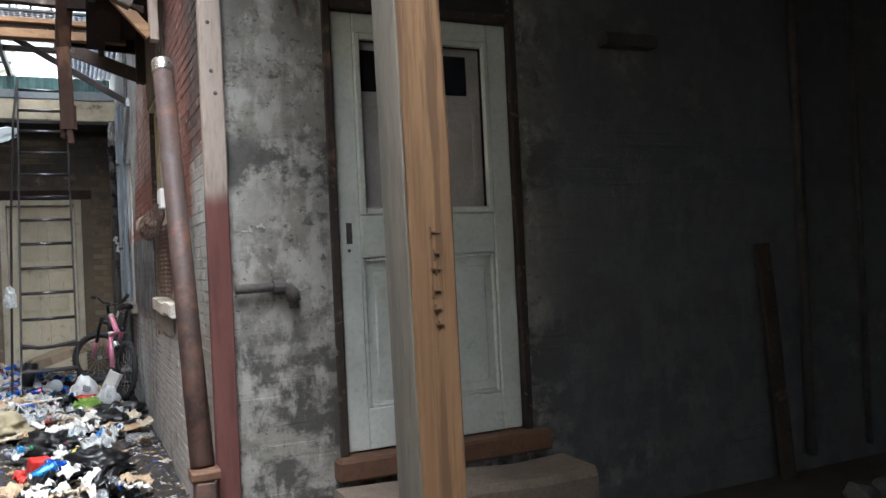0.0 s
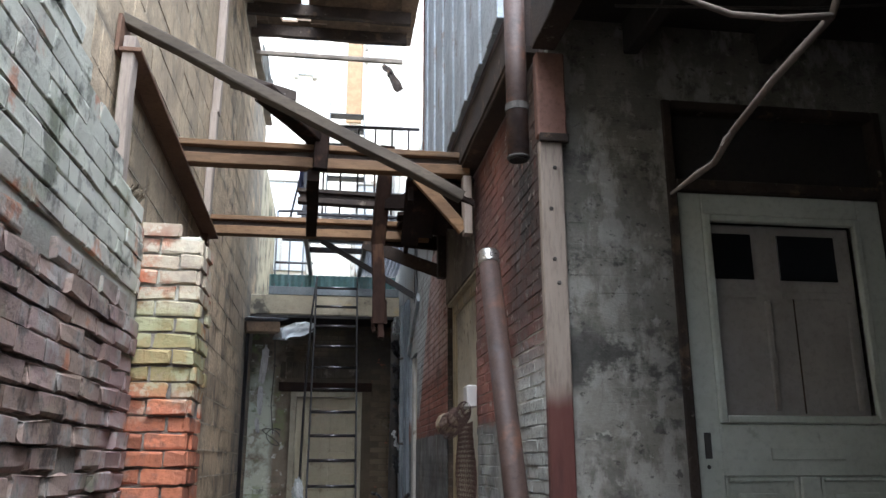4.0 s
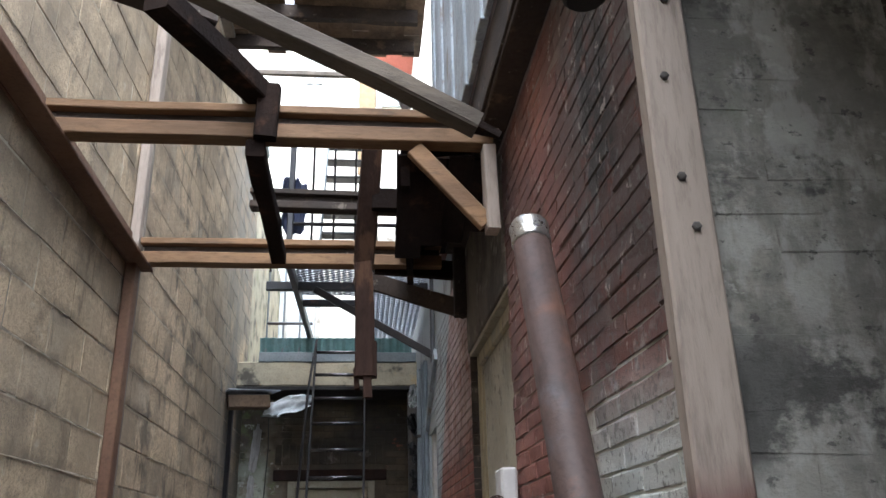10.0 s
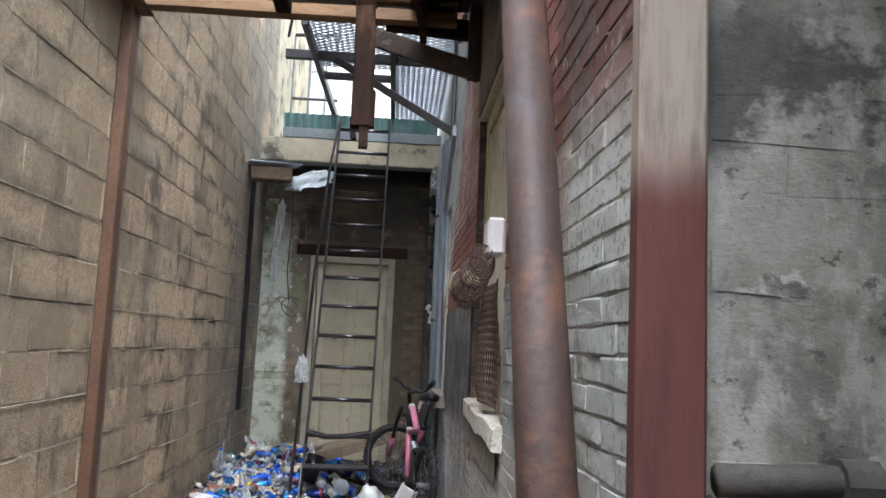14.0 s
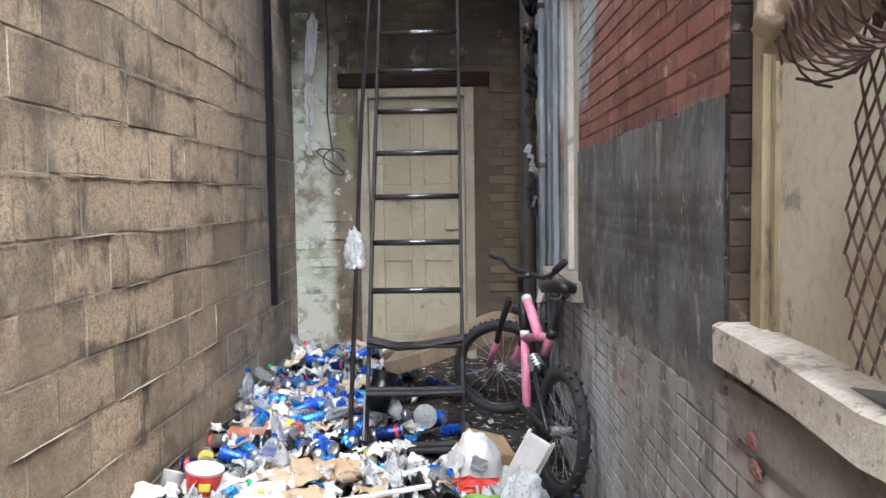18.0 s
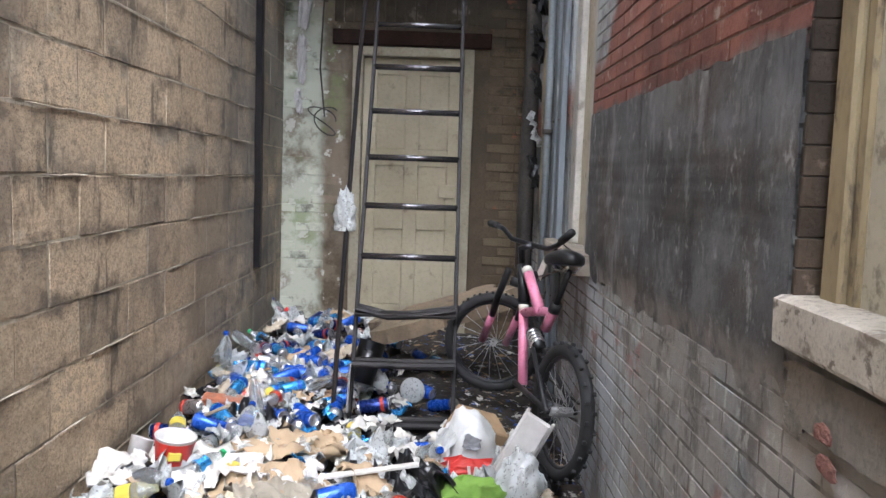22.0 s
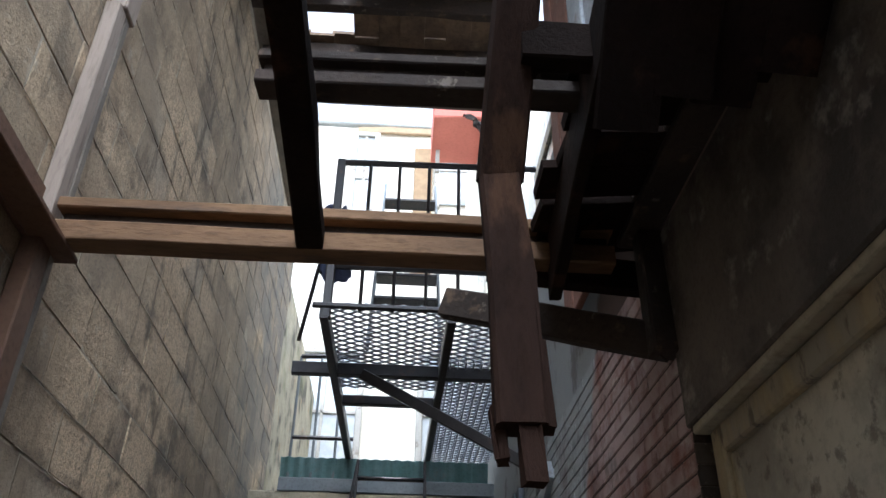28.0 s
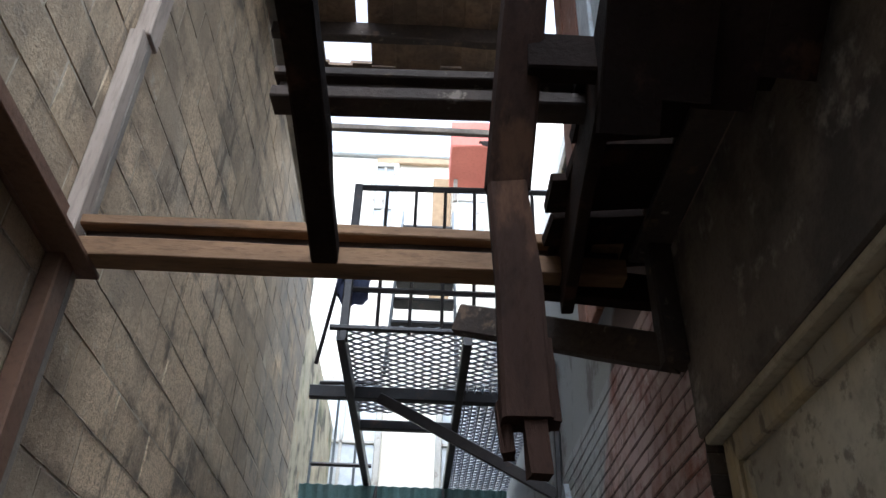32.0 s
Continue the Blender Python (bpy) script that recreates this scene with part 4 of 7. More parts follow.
solid("downpipe", tube([(1.97, 6.72, 3.36), (1.97, 6.72, 5.9)], 0.045, 10), m_kraft, "tan downpipe on the white upper wall", "pipe", True)

# ---- shed door ----
door = thing("door_1", "closed pale green-white panelled door with two small dark panes", "door")
door["kind"] = "structure"
dx0, dx1, dz0, dz1, dy = 2.315, 3.215, 0.505, 2.485, YD + 0.02


def dpart(name, a, b, material=m_doorpaint, label="", c=0.005):
    return part(name, cbox(a, b, c), material, door, label)


dpart("stile", (dx0, dy, dz0), (dx0 + 0.105, dy + 0.045, dz1))
dpart("stile", (dx1 - 0.105, dy, dz0), (dx1, dy + 0.045, dz1))
dpart("rail", (dx0 + 0.105, dy, dz1 - 0.09), (dx1 - 0.105, dy + 0.045, dz1))
dpart("rail", (dx0 + 0.105, dy, 1.37), (dx1 - 0.105, dy + 0.045, 1.565))
dpart("rail", (dx0 + 0.105, dy, dz0), (dx1 - 0.105, dy + 0.045, 0.69))
dpart("muntin", ((dx0 + dx1) / 2 - 0.04, dy, 0.69), ((dx0 + dx1) / 2 + 0.04, dy + 0.045, 1.37))
for x0, x1 in ((dx0 + 0.105, (dx0 + dx1) / 2 - 0.04), ((dx0 + dx1) / 2 + 0.04, dx1 - 0.105)):
    p = dpart("panel", (x0, dy + 0.022, 0.69), (x1, dy + 0.035, 1.37))
    for a, b in (((x0, dy + 0.006, 0.69), (x0 + 0.02, dy + 0.026, 1.37)), ((x1 - 0.02, dy + 0.006, 0.69), (x1, dy + 0.026, 1.37)), ((x0 + 0.02, dy + 0.006, 0.69), (x1 - 0.02, dy + 0.026, 0.71)), ((x0 + 0.02, dy + 0.006, 1.35), (x1 - 0.02, dy + 0.026, 1.37))):
        part("moulding", cbox(a, b, 0.006), m_doorpaint, p)
    part("raised_field", cbox((x0 + 0.06, dy + 0.012, 0.75), (x1 - 0.06, dy + 0.024, 1.31), 0.008), m_doorpaint, p)
gx0, gx1, gz0, gz1 = dx0 + 0.105, dx1 - 0.105, 1.565, dz1 - 0.09
for a, b in (((gx0, dy - 0.012, gz0), (gx0 + 0.03, dy + 0.02, gz1)), ((gx1 - 0.03, dy - 0.012, gz0), (gx1, dy + 0.02, gz1)), ((gx0 + 0.03, dy - 0.012, gz0), (gx1 - 0.03, dy + 0.02, gz0 + 0.03)), ((gx0 + 0.03, dy - 0.012, gz1 - 0.03), (gx1 - 0.03, dy + 0.02, gz1))):
    dpart("glazing_bead", a, b)
inner = dpart("inner_panel", (gx0 + 0.03, dy + 0.035, gz0 + 0.03), (gx1 - 0.03, dy + 0.05, gz1 - 0.03), m_curtain, "dusty beige inner panelling")
for k, (x0, x1) in enumerate(((gx0 + 0.032, gx0 + 0.217), (gx0 + 0.330, gx0 + 0.585))):
    part("pane", cbox((x0, dy + 0.028, 2.135), (x1, dy + 0.034, 2.325), 0.002), m_glass, inner, "dark glass pane")
    part("panel_strip", cbox((gx0 + (0.250 if k == 0 else 0.605), dy + 0.022, gz0 + 0.05), (gx0 + (0.275 if k == 0 else 0.632), dy + 0.036, 2.05), 0.005), m_curtain, inner)
    part("panel_joint", cbox((gx0 + 0.374 + 0.002 * k, dy + 0.0325, gz0 + 0.04), (gx0 + 0.380 + 0.002 * k, dy + 0.0352, 2.06), 0.0005), m_oldwood, inner) if k else None
    part("panel_bevel", cbox((x0, dy + 0.03, 2.06), (x1, dy + 0.036, 2.09), 0.002), m_curtain, inner)
part("lock_plate", cbox((dx0 + 0.035, dy - 0.004, 1.435), (dx0 + 0.062, dy + 0.002, 1.53), 0.003), m_iron, door, "dark oval lock plate")
part("keyhole", moved(lathe([(0.014, -0.006), (0.012, 0.0), (0.004, 0.002)], 12), pose(dx0 + 0.046, dy + 0.001, 1.405, 90, 0, 0)), m_iron, door, "black keyhole")
part("letter_flap", cbox((dx0 + 0.3, dy - 0.006, 1.43), (dx1 - 0.3, dy + 0.002, 1.475), 0.004), m_doorpaint, door, "painted-over letter flap")
frame_d = thing("door_frame", "dark weathered timber door frame with transom", "door frame")
frame_d["kind"] = "structure"
for a, b in (((DOOR[0], YD - 0.01, DOOR[2]), (dx0 - 0.004, YD + 0.1, DOOR[3])), ((dx1 + 0.004, YD - 0.01, DOOR[2]), (DOOR[1], YD + 0.1, DOOR[3])), ((dx0 - 0.004, YD - 0.01, dz1 + 0.004), (dx1 + 0.004, YD + 0.1, dz1 + 0.05)), ((dx0 - 0.004, YD - 0.01, DOOR[3] - 0.04), (dx1 + 0.004, YD + 0.1, DOOR[3]))):
    part("jamb", cbox(a, b, 0.006), m_oldwood, frame_d)
part("transom_board", cbox((dx0 - 0.004, YD + 0.05, dz1 + 0.05), (dx1 + 0.004, YD + 0.08, DOOR[3] - 0.04), 0.004), m_dark, frame_d, "near-black boarded transom")
part("threshold", cbox((DOOR[0] - 0.03, YD - 0.09, 0.40), (DOOR[1] + 0.06, YD + 0.1, 0.497), 0.012), m_brownpaint, frame_d, "worn brown timber threshold")
# unseen near-black sheet that closes the opening behind the door
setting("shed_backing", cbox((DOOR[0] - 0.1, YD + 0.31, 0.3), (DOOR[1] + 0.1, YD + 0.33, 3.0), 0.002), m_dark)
step = setting("step", beam((2.20, 2.25, 0.22), (3.34, 2.24, 0.19), 0.33, 0.38, 0.035, wear=0.012, seed=4), m_step, "worn rounded stone door step")

# ---- window on the right wall, near ----
w1 = thing("window_1", "boarded window with ochre frame and thick stone sill", "window")
w1["kind"] = "structure"
y0, y1, z0, z1 = WIN1
part("board", cbox((W + 0.055, y0 + 0.06, z0 - 0.015), (W + 0.075, y1 - 0.09, z1 - 0.08), 0.003), m_board, w1, "stained off-white window board, shade painted towards its top")
for a, b in (((W + 0.035, y1 - 0.095, z0), (W + 0.15, y1 - 0.03, z1 - 0.015)), ((W + 0.035, y0 + 0.003, z0), (W + 0.15, y0 + 0.065, z1 - 0.015)), ((W + 0.035, y0 + 0.065, z1 - 0.085), (W + 0.15, y1 - 0.095, z1 - 0.015))):
    part("window_frame", cbox(a, b, 0.006), m_ochre, w1)
part("inner_bead", cbox((W + 0.046, y1 - 0.13, z0), (W + 0.09, y1 - 0.097, z1 - 0.09), 0.006), m_ochre, w1)
part("inner_bead", cbox((W + 0.05, y1 - 0.03, z0), (W + 0.14, y1 - 0.002, z1 - 0.016), 0.004), m_ochre, w1)
part("head_casing", cbox((W + 0.004, y0 + 0.002, z1 - 0.014), (W + 0.14, y1 - 0.002, z1 + 0.03), 0.004), m_jamb2, w1)
sill = add([[], []], beam((W + 0.08, y0 - 0.06, 1.112), (W + 0.08, y1 + 0.005, 1.112), 0.22, 0.09, 0.012, wear=0.010, seed=9))
part("window_sill", sill, m_stone, w1, "chipped pale stone sill")
for k in range(27):
    part("reveal_brick", cbox((W + 0.004, y1 - 0.005, 1.16 + k * CR), (W + 0.16 - 0.004 * (k % 2), y1 + 0.01, 1.16 + k * CR + 0.0515), 0.002), m_reveal, w1)
# unseen near-black sheet that closes the opening behind the window
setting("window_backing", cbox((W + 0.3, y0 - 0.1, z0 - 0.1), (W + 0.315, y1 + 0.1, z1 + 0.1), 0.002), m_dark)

# wire mesh over the window, its top rolled outwards
wire = thing("wire_mesh_guard", "rusty diamond wire mesh torn from the window, rolled at the top", "wire mesh")
g = [[], []]
for k in range(-14, 22):
    for sgn in (1, -1):
        pts = []
        for q in range(0, 25):
            v = q / 24 * 0.46
            u = k * 0.035 + sgn * v * 0.62 + (0.37 if sgn < 0 else 0)
            if 0 <= u <= 0.56:
                bul = 0.012 * math.sin(u * 9) + 0.01 * math.sin(v * 11 + u * 5)
                pts.append((W - 0.01 + bul, y0 + 0.02 + u, 1.19 + v))
        if len(pts) > 1:
            add(g, tube(pts, 0.0024, 4))
part("flat_mesh", g, m_mesh, wire)
g = [[], []]
for k in range(26):
    for sgn in (1, -1):
        pts = []
        for q in range(0, 18):
            a = q / 17 * 2 * math.pi * 1.05
            yy = 4.06 + ((k * 0.0254 + sgn * a * 0.025) % 0.66)
            rr = 0.038 + 0.008 * math.sin(yy * 23 + a) + 0.028 * (yy - 4.06) / 0.7
            p = (W - 0.085 + rr * math.cos(a), yy, 1.70 - 0.10 * (yy - 4.06) + rr * 1.15 * math.sin(a))
            if pts and abs(p[1] - pts[-1][1]) > 0.1:
                if len(pts) > 1:
                    add(g, tube(pts, 0.0021, 4))
                pts = []
            pts.append(p)
        if len(pts) > 1:
            add(g, tube(pts, 0.0021, 4))
part("rolled_mesh", g, m_mesh, wire)
solid("canvas_rag", moved(blob(0.062, 0.085, 0.066, 0.16, 21, 4), pose(W - 0.095, 4.70, 1.655, -20, 0, 4)), m_cloth, "stained beige canvas bundled inside the rolled wire mesh", "rag", True)
solid("foam_block", cbox((W - 0.07, 4.08, 1.72), (W - 0.012, 4.21, 1.845), 0.008), m_foam, "white foam block stuck behind the wire mesh", "foam block")

# ---- second window, far ----
w2 = thing("window_2", "far window with flaking white casing and broken sill", "window")
w2["kind"] = "structure"
y0, y1, z0, z1 = WIN2
for a, b in (((W + 0.02, y0 - 0.01, z0), (W + 0.1, y0 + 0.14, z1 + 0.02)), ((W + 0.02, y1 - 0.14, z0), (W + 0.1, y1 + 0.01, z1 + 0.02)), ((W + 0.016, y0 - 0.04, z1 + 0.02), (W + 0.1, y1 + 0.04, z1 + 0.12))):
    part("casing", cbox(a, b, 0.006), m_white, w2)
part("sash", cbox((W + 0.05, y0 + 0.14, z0), (W + 0.075, y1 - 0.14, z1), 0.003), m_board, w2)
part("window_sill", beam((W + 0.0, y0 - 0.12, 1.02), (W + 0.0, y1 + 0.1, 1.02), 0.2, 0.085, 0.012, wear=0.012, seed=15), m_greywood, w2, "rotten grey wooden sill")
setting("window_backing", cbox((W + 0.3, y0 - 0.1, z0 - 0.1), (W + 0.315, y1 + 0.1, z1 + 0.1), 0.002), m_dark)
solid("slanted_board", beam((W - 0.012, 7.98, 2.54), (W - 0.012, 7.10, 2.96), 0.03, 0.1, 0.004, up=(0, 0.5, 1), wear=0.004, seed=8), m_bluewood, "slanted grey-white board nailed above the far window", "board")
for k, (ya, yb) in enumerate(((7.945, 8.06), (8.075, 8.17))):
    wb = thing("upright_board", "weathered blue-grey board standing upright on the brick wall", "board", group="boards on the alley wall")
    part("board", beam((W - 0.018 - 0.012 * k, (ya + yb) / 2, 0.15), (W - 0.018 - 0.012 * k, (ya + yb) / 2, 3.1), 0.03, yb - ya, 0.004, up=(0, 1, 0), wear=0.003, seed=70 + k), m_greyblue, wb)
    for zz in (0.75, 1.65, 2.55):
        part("nail_head", cbox((W - 0.038 - 0.012 * k, (ya + yb) / 2 - 0.006, zz), (W - 0.03 - 0.012 * k, (ya + yb) / 2 + 0.006, zz + 0.012), 0.002), m_iron, wb)
pl = thing("plaster_strip", "crumbling off-white plaster strip beside the drain pipe", "plaster")
part("strip", beam((W - 0.012, 8.62, 0.3), (W - 0.012, 8.60, 3.08), 0.03, 0.32, 0.008, up=(0, 1, 0), wear=0.010, seed=75), m_concrete, pl)
c_ob = thing("conduit_pipe", "upright grey conduit pipe strapped to the brick wall", "pipe")
part("pipe", tube([(W - 0.05, 8.30, 0.15), (W - 0.05, 8.30, 3.1)], 0.022, 10), m_leadpipe, c_ob, smooth=True)
for zz in (0.7, 1.6, 2.5):
    part("strap", cbox((W - 0.075, 8.265, zz), (W + 0.002, 8.335, zz + 0.025), 0.004), m_iron, c_ob)
solid("black_drain_pipe", tube([(W - 0.05, 9.25, 0.2), (W - 0.055, 9.25, 1.3), (W - 0.04, 9.27, 2.2), (W - 0.05, 9.25, 3.07)], 0.055, 10), m_iron, "black sooty drain pipe in the alley corner", "pipe", True)
for k in range(7):
    solid("torn_plastic_strip", moved(sheet(0.11, 0.22, 8, 0.045, 60 + k, sharp=1.5), pose(W - 0.06, 8.86 + 0.05 * (k % 2), 1.4 + k * 0.26, 75, 10 * (k % 3), 60 + 20 * k)), m_milky if k in (1, 6) else m_black, "torn plastic strip hanging by the drain pipe", "plastic strip", group="torn plastic strips")

# ---- end door ----
e_door = thing("door_2", "grimy cream panelled door at the end of the alley", "door")
e_door["kind"] = "structure"
ex0, ex1, ez0, ez1, ey = 0.575, 1.305, 0.18, 2.2, YE + 0.05
for a, b in (((ex0, ey, ez0), (ex0 + 0.1, ey + 0.04, ez1)), ((ex1 - 0.1, ey, ez0), (ex1, ey + 0.04, ez1)), (((ex0 + ex1) / 2 - 0.05, ey, ez0), ((ex0 + ex1) / 2 + 0.05, ey + 0.04, ez1))):
    part("stile", cbox(a, b, 0.004), m_endpaint, e_door)
for zz, hh in ((ez0, 0.2), (0.95, 0.14), (1.42, 0.12), (ez1 - 0.12, 0.12)):
    for xa, xb in ((ex0 + 0.1, (ex0 + ex1) / 2 - 0.05), ((ex0 + ex1) / 2 + 0.05, ex1 - 0.1)):
        part("rail", cbox((xa, ey, zz), (xb, ey + 0.04, zz + hh), 0.004), m_endpaint, e_door)
for za, zb in ((ez0 + 0.2, 0.95), (1.09, 1.42), (1.54, ez1 - 0.12)):
    for xa, xb in ((ex0 + 0.1, (ex0 + ex1) / 2 - 0.05), ((ex0 + ex1) / 2 + 0.05, ex1 - 0.1)):
        part("panel", cbox((xa, ey + 0.009, za), (xb, ey + 0.03, zb), 0.006), m_endpaint, e_door)
part("lock_box", cbox((1.15, ey - 0.012, 1.19), (1.27, ey + 0.004, 1.29), 0.004), m_endpaint, e_door, "cream painted lock box")
part("keyhole", moved(lathe([(0.012, -0.006), (0.01, 0.0)], 10), pose(1.21, ey - 0.01, 1.24, 90, 0, 0)), m_iron, e_door)
e_frame = thing("end_door_frame", "cream painted door frame under a rusty steel lintel", "door frame")
e_frame["kind"] = "structure"
for a, b in (((0.50, YE - 0.02, 0.16), (0.572, YE + 0.12, 2.27)), ((1.308, YE - 0.02, 0.16), (1.38, YE + 0.12, 2.27)), ((0.572, YE - 0.02, 2.204), (1.308, YE + 0.12, 2.27))):
    part("jamb", cbox(a, b, 0.005), m_jamb2, e_frame)
part("lintel", cbox((0.35, YE - 0.03, 2.28), (1.50, YE + 0.05, 2.385), 0.006), m_rustlintel, e_frame, "rusty dark steel lintel")
g = [[], []]
for k in range(15):
    add(g, cbox((0.36 + k * 0.074, YE - 0.006, 2.44), (0.425 + k * 0.074, YE + 0.03, 2.64), 0.004))
part("soldier_course", g, m_brick_e, e_frame)
setting("door_backing", cbox((0.45, YE + 0.31, 0.1), (1.45, YE + 0.33, 2.4), 0.002), m_dark)

# ledge, bracket, torn tarpaulin above the end door
setting("landing_slab", beam((-0.02, 9.56, 3.27), (W + 0.0, 9.56, 3.27), 0.52, 0.25, 0.015, wear=0.006, seed=17), m_concrete, "stained concrete landing edge")
setting("landing_soffit", cbox((0.004, 9.24, 3.10), (W - 0.002, 9.79, 3.138), 0.003), m_dark, "black underside of the landing")
br = thing("wall_bracket", "bent steel channel bracket on the block wall", "bracket")
part("channel", beam((0.0, 8.80, 2.90), (0.36, 8.92, 2.93), 0.16, 0.12, 0.006, wear=0.006, seed=2), m_rust, br)
part("flashing", beam((-0.01, 8.72, 2.98), (0.42, 8.95, 3.03), 0.22, 0.012, 0.002, wear=0.012, seed=6), m_deck, br)
solid("torn_tarpaulin", moved(sheet(0.46, 0.20, 14, 0.045, 77, sharp=1.2), pose(0.53, 9.0, 2.90, 66, -18, 4)), m_tarp, "torn white tarpaulin hanging from the landing", "tarpaulin", True)
for k, (zz, ww, hh) in enumerate(((2.60, 0.09, 0.52), (2.16, 0.07, 0.34), (1.86, 0.05, 0.18))):
    solid("paint_curl", moved(sheet(ww, hh, 14, 0.035, 90 + k, sharp=1.6), pose(0.155 - 0.02 * k, 9.765, zz, 86, 5 - 6 * k, 20)), m_foam, "long curl of white paint peeling off the end wall", "paint flake", True, group="paint curls")
solid("cable_tangle", [list(q) for q in tube([(0.30 + 0.09 * math.cos(a * 1.9) * (1 + 0.3 * math.sin(a)), 9.75 - 0.02 * math.sin(a * 3), 1.72 + 0.10 * math.sin(a * 1.3)) for a in [i * 0.2 for i in range(34)]], 0.005, 5)], m_iron, "black tangle of cable on the end wall", "cable")
solid("hanging_cable", tube([(0.27, 9.76, 3.1), (0.29, 9.75, 2.6), (0.27, 9.75, 2.1), (0.31, 9.74, 1.75)], 0.006, 5), m_iron, "thin black cable hanging on the end wall", "cable")
solid("plastic_bag_snagged", moved(blob(0.045, 0.04, 0.13, 0.6, 31, 4, 3.4), pose(0.69, 7.93, 1.12)), m_milky, "milky plastic bag snagged on the ladder rail", "plastic bag", True)

# ---- things on the block wall ----
solid("dark_strip", beam((0.016, 8.96, 0.735), (0.016, 8.96, 2.95), 0.065, 0.04, 0.003, up=(1, 0, 0), wear=0.003, seed=5), m_rail, "dark metal strip fixed upright on the block wall", "metal strip")
stud_l = thing("wall_stud", "brown painted timber stud standing against the block wall", "stud")
part("brown_face", cbox((0.0, 5.315, 0.1), (0.055, 5.40, 3.06), 0.005), m_brownpaint, stud_l)
part("bare_length", cbox((0.0, 5.33, 3.095), (0.05, 5.40, 3.98), 0.005), m_stud, stud_l, "bare grey upper length")
part("pale_edge", cbox((0.0, 5.403, 0.1), (0.05, 5.44, 3.98), 0.004), m_greywood, stud_l)
part("upper_stud", cbox((0.0, 5.36, 3.985), (0.06, 5.46, 5.8), 0.005), m_stud, stud_l)
ledger = thing("ledger_angle", "rusty brown angle ledger along the block wall", "ledger")
part("upright_flange", beam((0.008, 2.82, 3.20), (0.008, 5.45, 3.10), 0.016, 0.18, 0.003), m_brownpaint, ledger)
part("flat_flange", beam((0.064, 2.82, 3.121), (0.064, 5.45, 3.021), 0.092, 0.018, 0.003), m_brownpaint, ledger)
part("nailer", beam((0.046, 3.05, 3.142), (0.046, 3.95, 3.108), 0.055, 0.05, 0.005), m_oldwood, ledger)
solid("short_upright", beam((0.05, 2.89, 2.40), (0.05, 2.88, 3.19), 0.05, 0.09, 0.005, up=(0, 1, 0), wear=0.003, seed=12), m_stud, "short grey timber upright on the near wall end", "timber")
solid("dead_leaf_clump", moved(sheet(0.06, 0.11, 12, 0.045, 14, sharp=2.0), pose(0.20, 2.58, 2.38, 62, 20, 30)), m_leaf, "clump of dry brown leaves on the wall top", "dead leaves", True)


# ---- joists and loose timbers overhead ----
def joist(y, zb, x0, x1, name, label, seed, wood=None):
    wood = wood or m_joist
    t = thing(name, label, "joist", group="joists across the alley")
    part("bottom_flange", beam((x0, y, zb + 0.032), (x1, y, zb + 0.032), 0.085, 0.062, 0.004, wear=0.002, seed=seed), wood, t)
    part("web", beam((x0 + 0.01, y + 0.01, zb + 0.085), (x1 - 0.01, y + 0.01, zb + 0.085), 0.022, 0.05, 0.002), m_oldwood, t)
    part("top_flange", beam((x0, y, zb + 0.126), (x1, y, zb + 0.126), 0.085, 0.036, 0.004, wear=0.002, seed=seed + 1), wood, t)
    return t


joist(4.07, 3.078, 0.03, 1.74, "joist", "pine joist spanning the alley, fresh yellow edges", 1)
joist(5.375, 3.028, 0.06, 1.66, "joist", "pine joist spanning the alley, dusty and nailed to the ledger", 3)


def timber(p, q, w, h, material, label, seed, up=(0, 0, 1), name="timber", wear=0.005):
    return solid(name, beam(p, q, w, h, 0.006, up, wear, seed), material, label, "timber")


slope = thing("timber", "long weathered board sloping across the alley, splintered at its end", "timber")
part("board", beam((0.0, 2.90, 3.30), (1.53, 3.07, 2.61), 0.07, 0.05, 0.005, wear=0.004, seed=21), m_brace, slope)
for k in range(3):
    part("splinter", beam((1.50, 3.05 + 0.018 * k, 2.625 - 0.008 * k), (1.585 - 0.02 * (k % 2), 3.055 + 0.018 * k, 2.575 + 0.012 * k), 0.018, 0.02, 0.002, wear=0.005, seed=90 + k), m_char, slope, "charred splinter")
timber((0.56, 3.45, 3.26), (0.86, 4.10, 3.262), 0.095, 0.085, m_char, "blackened timber end lying on the near joist", 22)
timber((0.862, 4.005, 3.29), (0.850, 4.003, 3.06), 0.085, 0.05, m_char, "blackened timber stub hanging over the joist", 30, up=(0, 1, 0))
timber((0.82, 4.02, 3.03), (0.785, 5.325, 3.055), 0.075, 0.07, m_char, "blackened timber running under the joists", 29)
# darker wood than the other joists: the unlit underside is put into its colour
short = thing("joist", "short brown joist resting on the platform edge", "joist", group="joists across the alley")
part("bottom_flange", beam((0.705, 4.77, 3.118), (1.44, 4.72, 3.082), 0.07, 0.036, 0.004, wear=0.002, seed=7), m_oldwood, short)
part("web", beam((0.715, 4.77, 3.152), (1.43, 4.725, 3.116), 0.02, 0.04, 0.002), m_oldwood, short)
part("top_flange", beam((0.705, 4.77, 3.182), (1.44, 4.72, 3.146), 0.07, 0.028, 0.004, wear=0.002, seed=8), m_oldwood, short)
timber((0.40, 3.52, 3.345), (0.70, 3.68, 3.345), 0.09, 0.06, m_oldwood, "short blackened board stub across a timber", 23)
hang = thing("hanging_timber", "charred brown timber hanging broken from above, rotten at its tip", "timber")
part("upper_length", beam((1.275, 4.42, 3.40), (1.235, 4.67, 2.80), 0.088, 0.06, 0.006, wear=0.004, seed=24), m_hang, hang)
